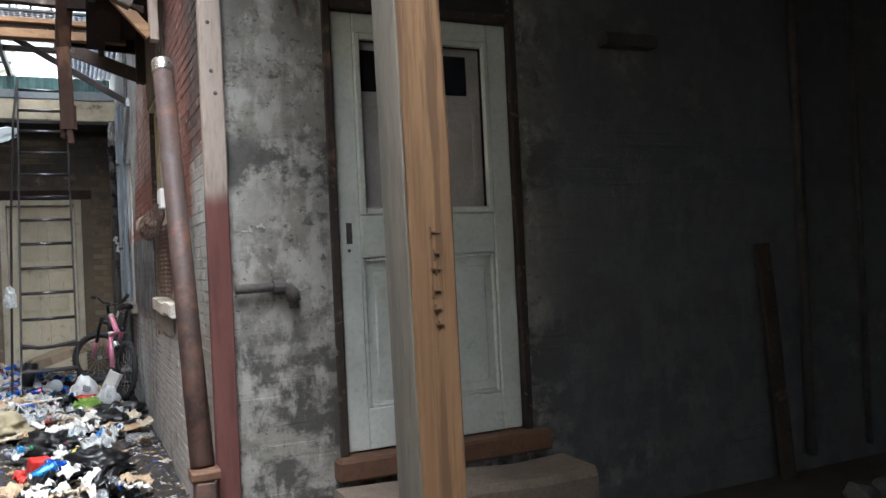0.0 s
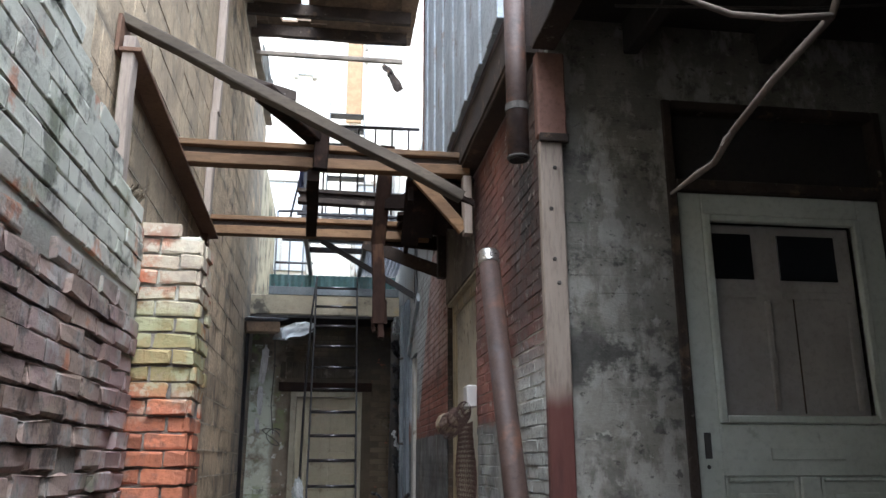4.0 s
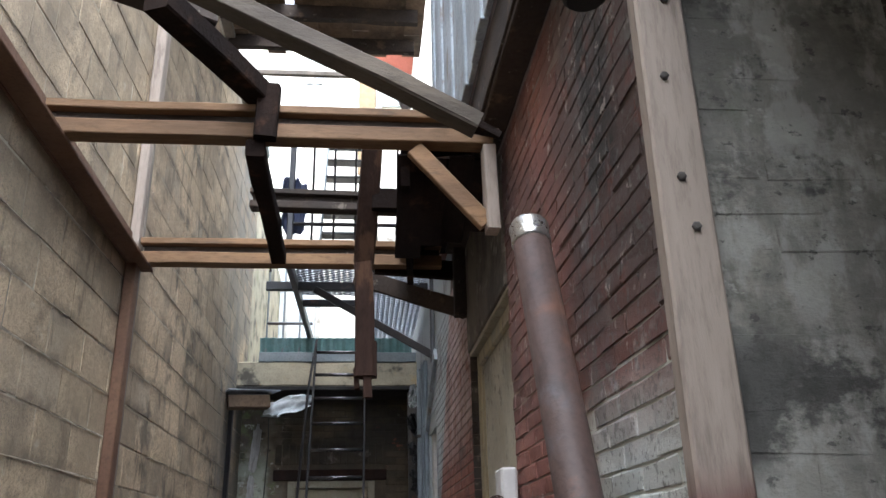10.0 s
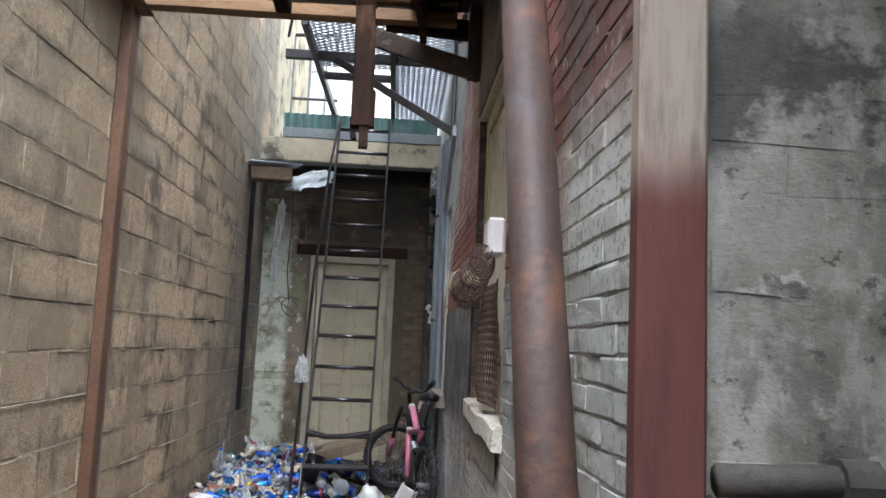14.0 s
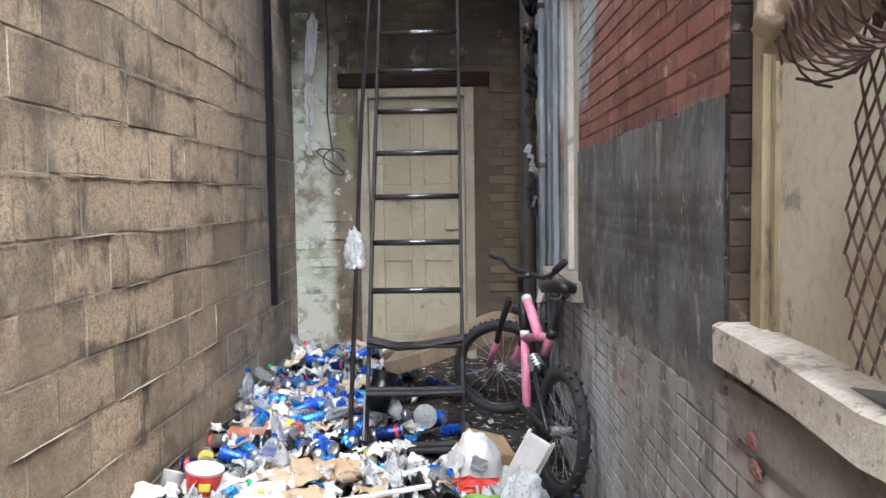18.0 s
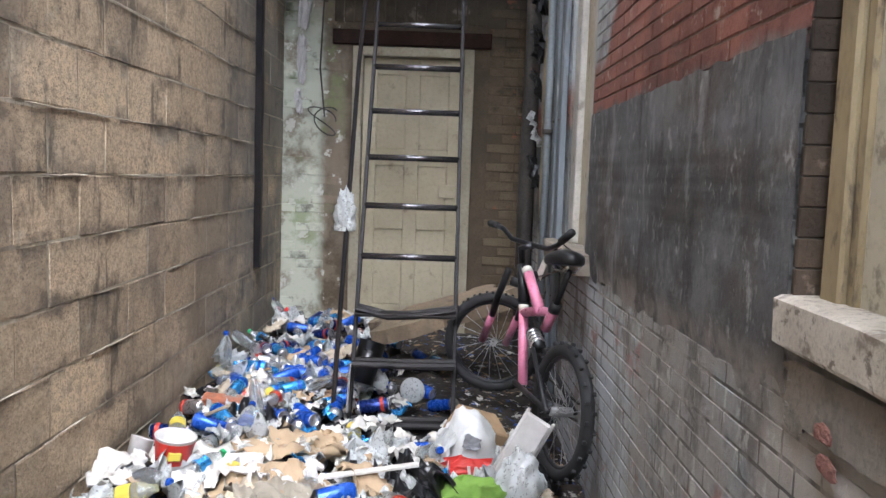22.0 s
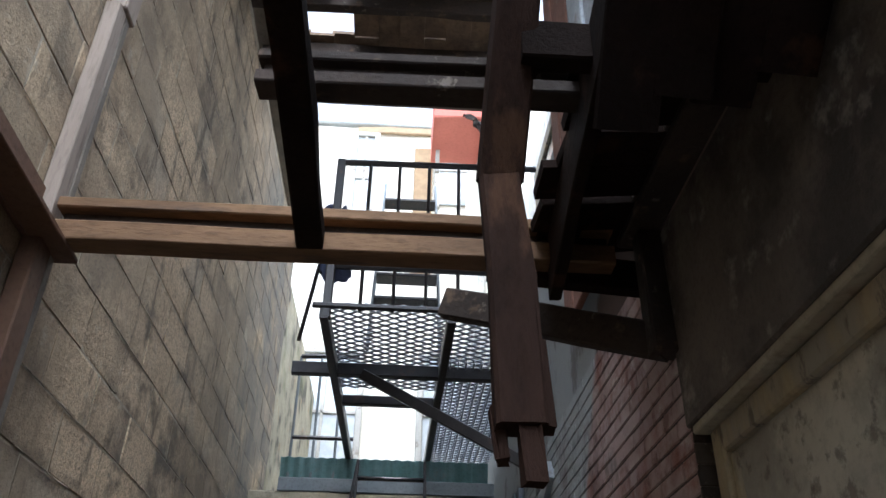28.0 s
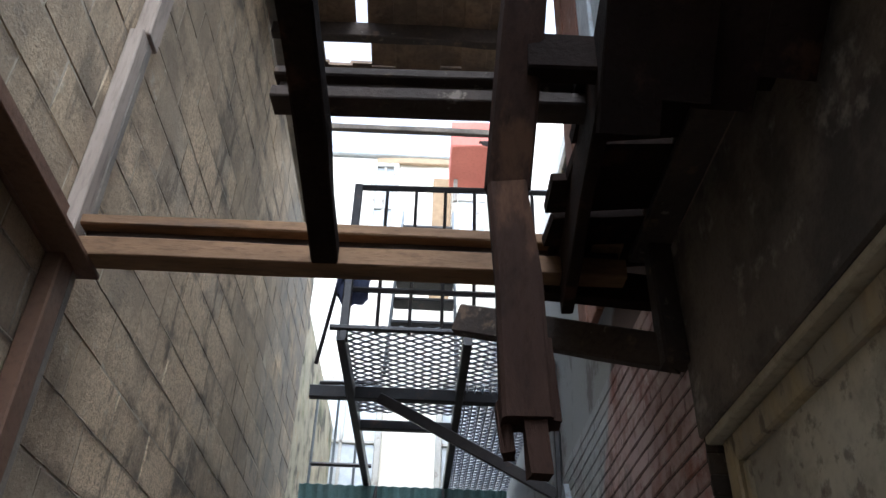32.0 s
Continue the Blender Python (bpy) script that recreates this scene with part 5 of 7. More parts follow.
part("lower_length", beam((1.235, 4.668, 2.83), (1.252, 4.58, 2.26), 0.082, 0.05, 0.006, up=(0, 1, 0.4), wear=0.005, seed=25), m_hang, hang)
part("side_splinter", beam((1.282, 4.60, 2.42), (1.284, 4.575, 2.26), 0.026, 0.03, 0.004, up=(0, 1, 0.4), wear=0.008, seed=27), m_hang, hang)
part("rotten_tip", beam((1.222, 4.60, 2.30), (1.228, 4.58, 2.215), 0.022, 0.026, 0.004, up=(0, 1, 0.4), wear=0.010, seed=28), m_hang, hang)
part("rotten_tip", beam((1.248, 4.588, 2.31), (1.254, 4.562, 2.17), 0.034, 0.028, 0.004, up=(0, 1, 0.4), wear=0.012, seed=26), m_hang, hang)
timber((1.20, 5.78, 3.11), (1.775, 5.32, 2.78), 0.05, 0.10, m_oldwood, "brown brace from the wall to the joist", 27)
timber((1.75, 5.32, 2.74), (1.75, 5.32, 3.12), 0.07, 0.07, m_oldwood, "short wall post under the brace", 28, up=(0, 1, 0))
brk = thing("timber_bracket", "pine knee bracket on the brick wall under the platform", "bracket")
part("upright", beam((1.725, 4.06, 2.715), (1.725, 4.06, 3.07), 0.05, 0.085, 0.005, up=(0, 1, 0), wear=0.002, seed=31), m_stud, brk)
part("knee", beam((1.43, 4.06, 3.06), (1.705, 4.06, 2.745), 0.04, 0.07, 0.005, up=(1, 0, 1), wear=0.002, seed=32), m_joist, brk)
plat = thing("timber_platform", "rotten dark timber platform hung on the brick wall", "platform")
for k in range(9):
    part("deck_board", beam((1.40 + 0.02 * (k % 3), 4.20 + k * 0.15, 3.13), (W - 0.005, 4.20 + k * 0.15 + 0.02 * (k % 2), 3.175), 0.14, 0.03, 0.003, wear=0.004, seed=k), m_char, plat)
part("edge_board", beam((1.40, 4.15, 3.03), (1.49, 5.42, 3.03), 0.035, 0.17, 0.004, wear=0.006, seed=41), m_char, plat)
for k in range(4):
    part("sagging_board", beam((1.425 + 0.098 * k, 4.13 + 0.02 * (k % 2), 3.07), (1.42 + 0.095 * k, 4.44 - 0.05 * (k % 2), 2.75 + 0.035 * k), 0.105, 0.024, 0.003, wear=0.008, seed=44 + k), m_char, plat)
part("bearer", beam((1.30, 5.42, 3.06), (W - 0.01, 5.42, 3.03), 0.05, 0.1, 0.004, wear=0.004, seed=43), m_char, plat)
part("bearer", beam((1.27, 4.55, 3.06), (W - 0.01, 4.55, 3.06), 0.05, 0.1, 0.004, wear=0.004, seed=45), m_char, plat)

# ---- roof remains over the far part ----
roof = thing("roof_remains", "rust-brown roof boards remaining on charred rafters, with a hole", "roof")
# boards nearer than about y 6.5 are unseen, added to hold back sky light
for x0, x1, ya, yb in ((0.03, 0.55, 4.9, 6.96), (0.63, 1.72, 4.9, 6.96), (0.03, 0.30, 6.97, 7.26), (0.64, 1.72, 6.97, 7.26), (0.03, 1.72, 7.27, 7.58)):
    n = max(1, round((x1 - x0) / 0.155))
    for k in range(n):
        u = x0 + (x1 - x0) * k / n
        part("roof_board", beam((u + 0.077, ya, 5.92 + 0.028 * (k % 2)), (u + 0.077, yb + 0.02 * (k % 3), 5.92 + 0.028 * (k % 2)), (x1 - x0) / n + 0.012, 0.025, 0.003, wear=0.003, seed=k), m_rust, roof)
for yy, zz in ((5.1, 5.84), (6.2, 5.84), (6.90, 5.82), (7.36, 5.84)):
    part("rafter", beam((0.02, yy, zz), (1.66, yy, zz), 0.06, 0.13, 0.005, wear=0.005, seed=int(yy * 9)), m_oldwood, roof)
part("thin_rafter", beam((0.04, 7.78, 5.80), (1.66, 7.78, 5.80), 0.04, 0.05, 0.004, wear=0.003, seed=67), m_greywood, roof)
part("wall_plate", beam((0.03, 5.5, 5.88), (0.03, 9.9, 5.88), 0.09, 0.05, 0.005, wear=0.006, seed=66), m_greywood, roof)
part("flashing_strip", moved(sheet(0.16, 2.0, 10, 0.03, 68), pose(0.08, 8.8, 5.93, 0, 25, 0)), m_tarp, roof)
solid("hanging_roof_felt", moved(sheet(0.2, 0.5, 8, 0.05, 69), pose(1.55, 7.8, 5.6, 60, 0, 40)), m_oldwood, "strip of roof felt hanging from the rafters", "roof felt")

# ---- fire escape over the end of the alley ----
fe = thing("fire_escape", "dark steel fire escape with mesh deck and railings", "fire escape")
DZ = 3.70
part("cross_beam", beam((0.43, 7.72, DZ - 0.02), (W - 0.01, 7.72, DZ - 0.02), 0.05, 0.075), m_steel, fe)
part("brace", beam((0.84, 7.68, DZ - 0.06), (W - 0.02, 7.30, 3.0), 0.04, 0.06), m_steel, fe)
part("wall_plate", beam((W - 0.016, 7.29, 2.94), (W - 0.016, 7.29, DZ + 0.02), 0.03, 0.05, up=(0, 1, 0)), m_steel, fe)
part("side_beam", beam((0.66, 6.98, DZ - 0.02), (0.70, 9.80, DZ - 0.02), 0.045, 0.08), m_steel, fe)
part("side_beam", beam((1.30, 6.98, DZ - 0.02), (1.28, 9.80, DZ - 0.02), 0.045, 0.08), m_steel, fe)
part("edge_beam", beam((0.60, 6.98, DZ + 0.01), (W - 0.01, 6.98, DZ + 0.01), 0.03, 0.025), m_steel, fe)
part("end_beam", beam((0.2, 9.32, DZ - 0.255), (W - 0.01, 9.32, DZ - 0.255), 0.05, 0.10), m_leadpipe, fe)
part("trimmer", beam((0.70, 8.20, DZ - 0.02), (1.28, 8.20, DZ - 0.02), 0.05, 0.06), m_steel, fe)


def wavy(x0, x1, y, z, r, s=1):
    n = max(4, int((x1 - x0) / 0.045))
    return tube([(x0 + (x1 - x0) * i / n, y + s * (0.014 if i % 2 else -0.014), z) for i in range(n + 1)], r, 4)


for k in range(38):
    part("mesh_strand", wavy(0.68, 1.29, 7.0 + k * 0.0295, DZ + 0.03, 0.0068, 1 - 2 * (k % 2)), m_deck, fe)
for k in range(90):
    part("mesh_strand", wavy(1.30, W - 0.02, 7.0 + k * 0.0295, DZ + 0.03, 0.0068, 1 - 2 * (k % 2)), m_deck, fe)
for k in range(9):
    part("bearing_bar", beam((1.34 + k * 0.045, 7.6, DZ + 0.012), (1.34 + k * 0.045, 9.7, DZ + 0.012), 0.006, 0.025, 0.001), m_deck, fe)
g = [[], []]
n = 110
for i in range(n + 1):
    x = 0.2 + 1.54 * i / n
    w = 0.012 * math.sin(i * 1.1)
    g[0] += [(x, 9.34 + w, DZ - 0.23), (x, 9.29 + w, DZ - 0.06), (x, 9.35 + w, DZ - 0.23), (x, 9.30 + w, DZ - 0.055)]
for i in range(n):
    a = i * 4
    g[1] += [(a, a + 4, a + 5, a + 1), (a + 3, a + 7, a + 6, a + 2), (a + 1, a + 5, a + 7, a + 3), (a, a + 2, a + 6, a + 4)]
part("corrugated_edge", g, m_teal, fe, "teal corrugated metal edge sheet")
for yy, x0, x1, zt, zb in ((7.0, 0.67, W - 0.02, 4.63, 3.95), (9.32, 0.26, 0.72, 4.46, 3.80)):
    part("top_rail", tube([(x0, yy, zt), (x1, yy, zt + 0.02)], 0.018, 6), m_steel, fe)
    part("low_rail", tube([(x0, yy, zb), (x1, yy, zb)], 0.016, 6), m_steel, fe)
    k = 0
    while x0 + k * 0.165 <= x1 + 0.01:
        part("baluster", tube([(x0 + k * 0.165, yy, DZ if yy < 8 else DZ - 0.25), (x0 + k * 0.165, yy, zt)], 0.011, 6), m_steel if yy < 8 else m_leadpipe, fe)
        k += 1
part("corner_post", beam((0.67, 7.0, DZ - 0.05), (0.67, 7.0, 4.64), 0.045, 0.045, up=(0, 1, 0)), m_steel, fe)
part("strut", beam((0.50, 7.35, 3.68), (0.64, 7.05, 4.25), 0.02, 0.02, up=(0, 1, 0)), m_steel, fe)

stair = thing("steel_stair", "steep dark steel stair rising from the fire escape deck", "stair")
for x in (0.86, 1.27):
    part("stringer", beam((x, 7.55, DZ + 0.05), (x, 8.75, 5.75), 0.018, 0.07, up=(0, -1, 0.6)), m_leadpipe, stair)
for k in range(6):
    f_ = (k + 1.7) / 11.5
    y, z = 7.55 + 1.7 * f_, DZ + 0.05 + 2.9 * f_
    part("tread", beam((0.87, y, z), (1.26, y, z), 0.13, 0.022, 0.003), m_steel, stair)
solid("navy_tarpaulin", moved(sheet(0.2, 0.5, 12, 0.05, 71, sharp=1.6), pose(0.69, 7.05, 4.12, 88, 0, 4)), m_bluecloth, "dark blue tarpaulin tied to the railing", "tarpaulin", True)

# ---- ladder down into the alley ----
ladder = thing("fire_ladder", "dark steel ladder leaning towards the end wall, worn treads", "ladder")
LY = lambda z: 7.93 + (z - 0.938) * 0.475
for x in (0.775, 1.262):
    part("rail", beam((x, LY(0.10), 0.10), (x, LY(3.60), 3.60), 0.020, 0.030, 0.003, up=(0, -1, 0.8)), m_rail, ladder)
part("hand_rail", tube([(0.70, LY(0.15) - 0.06, 0.12), (0.705, LY(1.9) - 0.10, 1.95), (0.735, LY(3.0) - 0.08, 3.05), (0.775, LY(3.55), 3.58)], 0.012, 8), m_rail, ladder)
zr = 0.938
while zr < 3.55:
    part("rung", tube([(0.775, LY(zr), zr), (1.262, LY(zr), zr)], 0.0165, 10), m_rung, ladder, smooth=True)
    zr += 0.2515
for k, zz in enumerate((0.205, 0.455, 0.70)):
    yy = LY(zz) - 0.03
    sag = 0.035 if k == 2 else 0.0
    for j in range(3):
        o = 0.045 * j
        part("tread_plate" if j == 1 else "tread_bar", beam((0.775, yy - 0.015, zz - sag * 0.6 - 0.006), (1.262, yy - 0.015, zz - sag * 0.6 - 0.006), 0.12, 0.016, 0.004) if j == 1 else tube([(0.775, yy - o + 0.03, zz), (0.93, yy - o + 0.03, zz - sag), (1.06, yy - o + 0.03, zz - sag * 0.8), (1.262, yy - o + 0.03, zz + 0.005)], 0.016, 6), m_rail, ladder)
part("tread_link", beam((0.775, LY(0.44) - 0.07, 0.44), (0.775, LY(0.24) - 0.09, 0.24), 0.012, 0.10, 0.002), m_steel, ladder)

# ---- corner stud, vent pipe, down pipe, elbow ----
stud = thing("corner_stud", "grey pine stud with bolts, painted dark red below", "stud")
part("post", cbox((1.735, 2.452, 0.22), (1.828, YD - 0.006, 2.65), 0.005), m_stud, stud)
for zz, xx in ((2.536, 1.792), (2.367, 1.772), (2.167, 1.778), (2.075, 1.792)):
    part("bolt", moved(lathe([(0.0085, 0.0), (0.0085, 0.005), (0.005, 0.007)], 6), pose(xx, 2.453, zz, 90, 0, 0)), m_iron, stud)
part("upper_post", cbox((1.728, 2.44, 2.665), (1.845, YD - 0.006, 3.03), 0.006), m_redwood, stud, "darker upper length of the stud")
part("shim", cbox((1.732, 2.43, 2.64), (1.848, 2.45, 2.675), 0.003), m_oldwood, stud)
vent = thing("vent_pipe", "brown leaning vent pipe with bright zinc collar", "pipe")
pa, pb = Vector((1.675, 2.43, 0.56)), Vector((1.668, 3.17, 2.362))
part("pipe", tube([pa, pa.lerp(pb, 0.5), pb], 0.048, 20), m_pipe, vent, smooth=True)
d_ = (pb - pa).normalized()
part("collar", tube([pb - d_ * 0.06, pb - d_ * 0.05, pb - d_ * 0.02, pb, pb + d_ * 0.012], 0.05, 20, radii=[0.0495, 0.052, 0.050, 0.053, 0.047]), m_zinc, vent, "crimped bright zinc collar", smooth=True)
part("flange", beam((1.62, 2.40, 0.54), (1.73, 2.40, 0.54), 0.11, 0.04, 0.008, wear=0.004, seed=3), m_brownpaint, vent, "rusty red flange")
part("base_block", cbox((1.635, 2.35, 0.0), (1.715, 2.45, 0.518), 0.008), m_pipe, vent)
down = thing("down_pipe", "broken brown down pipe end under the eaves", "pipe")
part("pipe", tube([(1.668, 2.53, 2.60), (1.665, 2.53, 3.4)], 0.044, 18), m_pipe, down, smooth=True)
part("socket", tube([(1.667, 2.53, 2.80), (1.667, 2.53, 2.83)], 0.048, 18), m_iron, down)
part("rim", tube([(1.667 + 0.041 * math.cos(a), 2.53 + 0.041 * math.sin(a), 2.60) for a in [i * math.pi / 9 for i in range(18)]], 0.006, 6, True), m_iron, down)
# near-black plug painted as the shade inside the hollow pipe
part("broken_mouth", tube([(1.667, 2.53, 2.588), (1.667, 2.53, 2.602)], 0.037, 16), m_dark, down)
elbow = thing("iron_elbow_pipe", "sooty black iron elbow pipe out of the rendered wall", "pipe")
part("pipe", tube([(1.84, YD - 0.045, 1.262), (1.99, YD - 0.045, 1.265), (2.05, YD - 0.045, 1.262), (2.078, YD - 0.045, 1.235), (2.083, YD - 0.045, 1.17)], 0.021, 10), m_iron, elbow, smooth=True)
part("coupling", tube([(1.995, YD - 0.045, 1.264), (2.045, YD - 0.045, 1.263)], 0.031, 10), m_iron, elbow)
part("elbow", tube([(2.05, YD - 0.045, 1.26), (2.078, YD - 0.045, 1.235), (2.083, YD - 0.045, 1.20)], 0.029, 10), m_iron, elbow, smooth=True)
solid("wall_hook", beam((3.75, YD - 0.05, 2.44), (4.08, YD - 0.05, 2.45), 0.09, 0.07, 0.01, wear=0.005, seed=2), m_iron, "dark iron box fixed high on the rendered wall", "iron box")
for xx, rr in ((5.12, 0.03), (5.62, 0.02)):
    solid("dark_wall_pipe", tube([(xx, YD - 0.05, 0.1), (xx + 0.02, YD - 0.05, 3.2)], rr, 8), m_iron, "dark upright pipe on the shed wall", "pipe", True)
solid("leaning_plank", beam((4.85, YD - 0.12, 0.02), (4.82, YD - 0.03, 1.35), 0.1, 0.025, 0.003, up=(0, 1, 0), wear=0.004, seed=6), m_oldwood, "dark plank leaning against the shed wall", "plank")

# shed post near the entrance
post = thing("shed_post", "sawn pine post with pencilled marks carrying the shed roof", "post")
part("post", beam((1.770, 0.335, 0.02), (1.738, 0.335, 3.03), 0.080, 0.105, 0.005, up=(0, 1, 0), wear=0.002, seed=2), m_post, post)
part("grey_side", beam((1.770 - 0.0415, 0.335, 0.02), (1.738 - 0.0415, 0.335, 3.03), 0.004, 0.098, 0.001, up=(0, 1, 0)), m_postgrey, post, "weathered grey side of the post")
for k, (zz, hh) in enumerate(((1.395, 0.02), (1.36, 0.018), (1.335, 0.02), (1.30, 0.02), (1.27, 0.018), (1.245, 0.014))):
    part("pencil_mark", cbox((1.752 + 0.004 * (k % 2), 0.280, zz), (1.768, 0.2835, zz + 0.003), 0.0003), m_pencil, post)
    part("pencil_mark", cbox((1.752 + 0.004 * (k % 3), 0.280, zz - hh / 2), (1.754 + 0.004 * (k % 3), 0.2835, zz + hh / 2), 0.0003), m_pencil, post)
stick = thing("dead_branch", "bare grey branch hanging from the shed ceiling", "branch")
part("stem", tube([(1.985, 1.85, 2.235), (1.93, 1.65, 2.19), (1.86, 1.42, 2.135), (1.80, 1.22, 2.085), (1.785, 1.10, 2.11), (1.80, 0.95, 2.16), (1.833, 0.80, 2.214)], 0.009, 7, radii=[0.005, 0.007, 0.009, 0.007, 0.008, 0.008, 0.008]), m_lath, stick, smooth=True)
part("side_stem", tube([(1.833, 0.80, 2.214), (1.73, 0.80, 2.20), (1.635, 0.80, 2.20), (1.523, 0.80, 2.233), (1.44, 0.80, 2.25)], 0.006, 6, radii=[0.007, 0.006, 0.006, 0.005, 0.003]), m_lath, stick, smooth=True)
part("upper_stem", tube([(1.833, 0.80, 2.214), (1.90, 0.78, 2.40), (1.93, 0.77, 2.70), (1.95, 0.76, 3.24)], 0.007, 6), m_lath, stick, smooth=True)
part("twig", tube([(1.785, 1.10, 2.11), (1.765, 1.10, 2.095), (1.75, 1.09, 2.07)], 0.003, 5), m_lath, stick)
solid("overhead_cable", tube([(1.9, 2.0, 2.98), (2.6, 1.95, 3.0), (3.4, 1.9, 3.08), (4.4, 1.8, 3.2)], 0.006, 5), m_iron, "thin dark cable under the shed ceiling", "cable")

# ---- houses beyond the alley ----
far = thing("far_house", "cream rendered house beyond the alley in bright daylight", "house")
part("wall", cbox((-3.0, 13.2, 0), (6.0, 13.6, 10.15), 0.02), m_facade, far)
part("roof", beam((-3.1, 13.38, 10.22), (6.1, 13.38, 10.22), 0.5, 0.12, 0.02), m_tarp, far, "flat pale roof edge")
part("wall_beam", beam((0.2, 13.16, 10.05), (1.45, 13.16, 10.08), 0.06, 0.12, 0.01, wear=0.01, seed=4), m_kraft, far, "tan timber wall beam")
part("brown_panel", cbox((1.11, 13.15, 7.4), (1.39, 13.19, 9.75), 0.01), m_card, far, "brown wall panel")
for x0, x1, z0, z1 in ((-0.35, 0.5, 4.6, 6.2), (1.35, 2.3, 4.6, 6.2), (0.22, 0.48, 8.3, 9.9), (1.50, 2.1, 8.7, 9.95)):
    w = part("window", cbox((x0, 13.15, z0), (x1, 13.19, z1), 0.004), m_tarp, far, "pale far window")
    part("frame", cbox((x0 - 0.08, 13.1, z0 - 0.08), (x0, 13.19, z1 + 0.08), 0.01), m_white, w)
    part("frame", cbox((x1, 13.1, z0 - 0.08), (x1 + 0.08, 13.19, z1 + 0.08), 0.01), m_white, w)
    part("frame", cbox((x0, 13.1, z1), (x1, 13.19, z1 + 0.08), 0.01), m_white, w)
    part("glazing_bar", cbox(((x0 + x1) / 2 - 0.02, 13.12, z0), ((x0 + x1) / 2 + 0.02, 13.148, z1), 0.004), m_white, w)
    part("glazing_bar", cbox((x0, 13.12, (z0 + z1) / 2 - 0.02), (x1, 13.147, (z0 + z1) / 2 + 0.02), 0.004), m_white, w)
aw = thing("salmon_canopy", "salmon coloured canopy on the upper wall", "canopy")
part("canopy", beam((1.30, 11.0, 8.33), (3.0, 11.0, 8.36), 0.9, 0.4, 0.02, wear=0.01, seed=3), m_redroof, aw)
part("bracket", beam((1.38, 11.2, 7.8), (1.38, 11.2, 8.2), 0.05, 0.05, up=(0, 1, 0)), m_white, aw)
right_house = thing("right_far_house", "house wall with white windows beside the fire escape", "house")
part("wall", cbox((W + 0.1, 10.35, 0), (4.5, 13.1, 9.0), 0.02), m_facade, right_house)
for k in range(2):
    w = part("window", cbox((W + 0.06, 10.7 + k * 1.2, 4.6), (W + 0.10, 11.4 + k * 1.2, 6.0), 0.004), m_glass, right_house, "dark far window")
    part("frame", cbox((W + 0.03, 10.62 + k * 1.2, 4.52), (W + 0.098, 10.70 + k * 1.2, 6.08), 0.01), m_white, w)
    part("frame", cbox((W + 0.03, 11.40 + k * 1.2, 4.52), (W + 0.098, 11.48 + k * 1.2, 6.08), 0.01), m_white, w)


# ---- litter ----
def heap(x, y):
    """Height of the litter over the ground."""
    t = min(1.0, max(0.0, (y - 2.3) / 2.6))
    base = 0.04 + t * (0.20 - 0.075 * x) + 0.05 * max(0.0, min(1.0, (y - 7.5) / 2.0))
    return base + 0.035 * noise.noise(Vector((x * 3.1, y * 2.3, 1.7))) + 0.02 * noise.noise(Vector((x * 9, y * 8, 4)))


g = [[], []]
NX, NY = 44, 170
for j in range(NY + 1):
    for i in range(NX + 1):
        x, y = 0.004 + (W - 0.008) * i / NX, 2.3 + 7.65 * j / NY
        g[0].append((x, y, heap(x, y) - 0.02 + 0.018 * noise.noise(Vector((x * 30, y * 30, 0)))))
for j in range(NY):
    for i in range(NX):
        a = j * (NX + 1) + i
        g[1].append((a, a + 1, a + NX + 2, a + NX + 1))
# near-black base: the deep shadow between scraps is put into the colour
m_litter = mat("matted_litter", (0.055, 0.046, 0.038), (0.022, 0.019, 0.017), 0.95, 14.0, 60, 0.6, 1.0, spec=0.15, overlays=(((0.50, 0.48, 0.44), 14.0, 0.58, 0.62, 0.9), ((0.04, 0.09, 0.28), 16.0, 0.60, 0.64, 0.9), (SOOT_AND_SHADE, 9.0, 0.56, 0.62, 0.9), ((0.36, 0.24, 0.13), 12.0, 0.59, 0.64, 0.9)))
tagged(part("litter_heap", g, m_litter), "matted layer of paper, plastic and dirt filling the alley floor", "litter", kind="stuff")

RL = random.Random(11)
can_prof = [(r_ * 1.06, z_ * 1.3) for r_, z_ in [(0.024, 0.0), (0.0265, 0.003), (0.033, 0.012), (0.033, 0.106), (0.027, 0.117), (0.0265, 0.121), (0.023, 0.121), (0.022, 0.117)]]
can_band = [(0.0333, 0.02), (0.0335, 0.045)]


def can(colour, label, band, seed, dent=True):
    c = thing("drink_can", label, "can", group="crushed drink cans in the litter")
    r = random.Random(seed)
    vs, fs = lathe(can_prof, 16)
    if dent:
        vs = [(x * (1 - 0.25 * max(0, math.sin(z * 26 + seed))), y * (1 - 0.12 * max(0, math.sin(z * 40))), z) for x, y, z in vs]
    part("body", (vs, fs), colour, c, smooth=True)
    top = lathe([(0.0278, 0.1515), (0.0284, 0.158), (0.0254, 0.159), (0.0233, 0.154)], 16)
    part("lid", top, m_silver, c, "bare aluminium lid", smooth=True)
    part("base", lathe([(0.0244, -0.003), (0.030, 0.005), (0.0352, 0.022)], 16), m_silver, c, smooth=True)
    if band is not None:
        part("label_band", lathe([(0.0354, 0.118), (0.0356, 0.120), (0.0356, 0.132), (0.0354, 0.136)], 16), band, c)
    return c


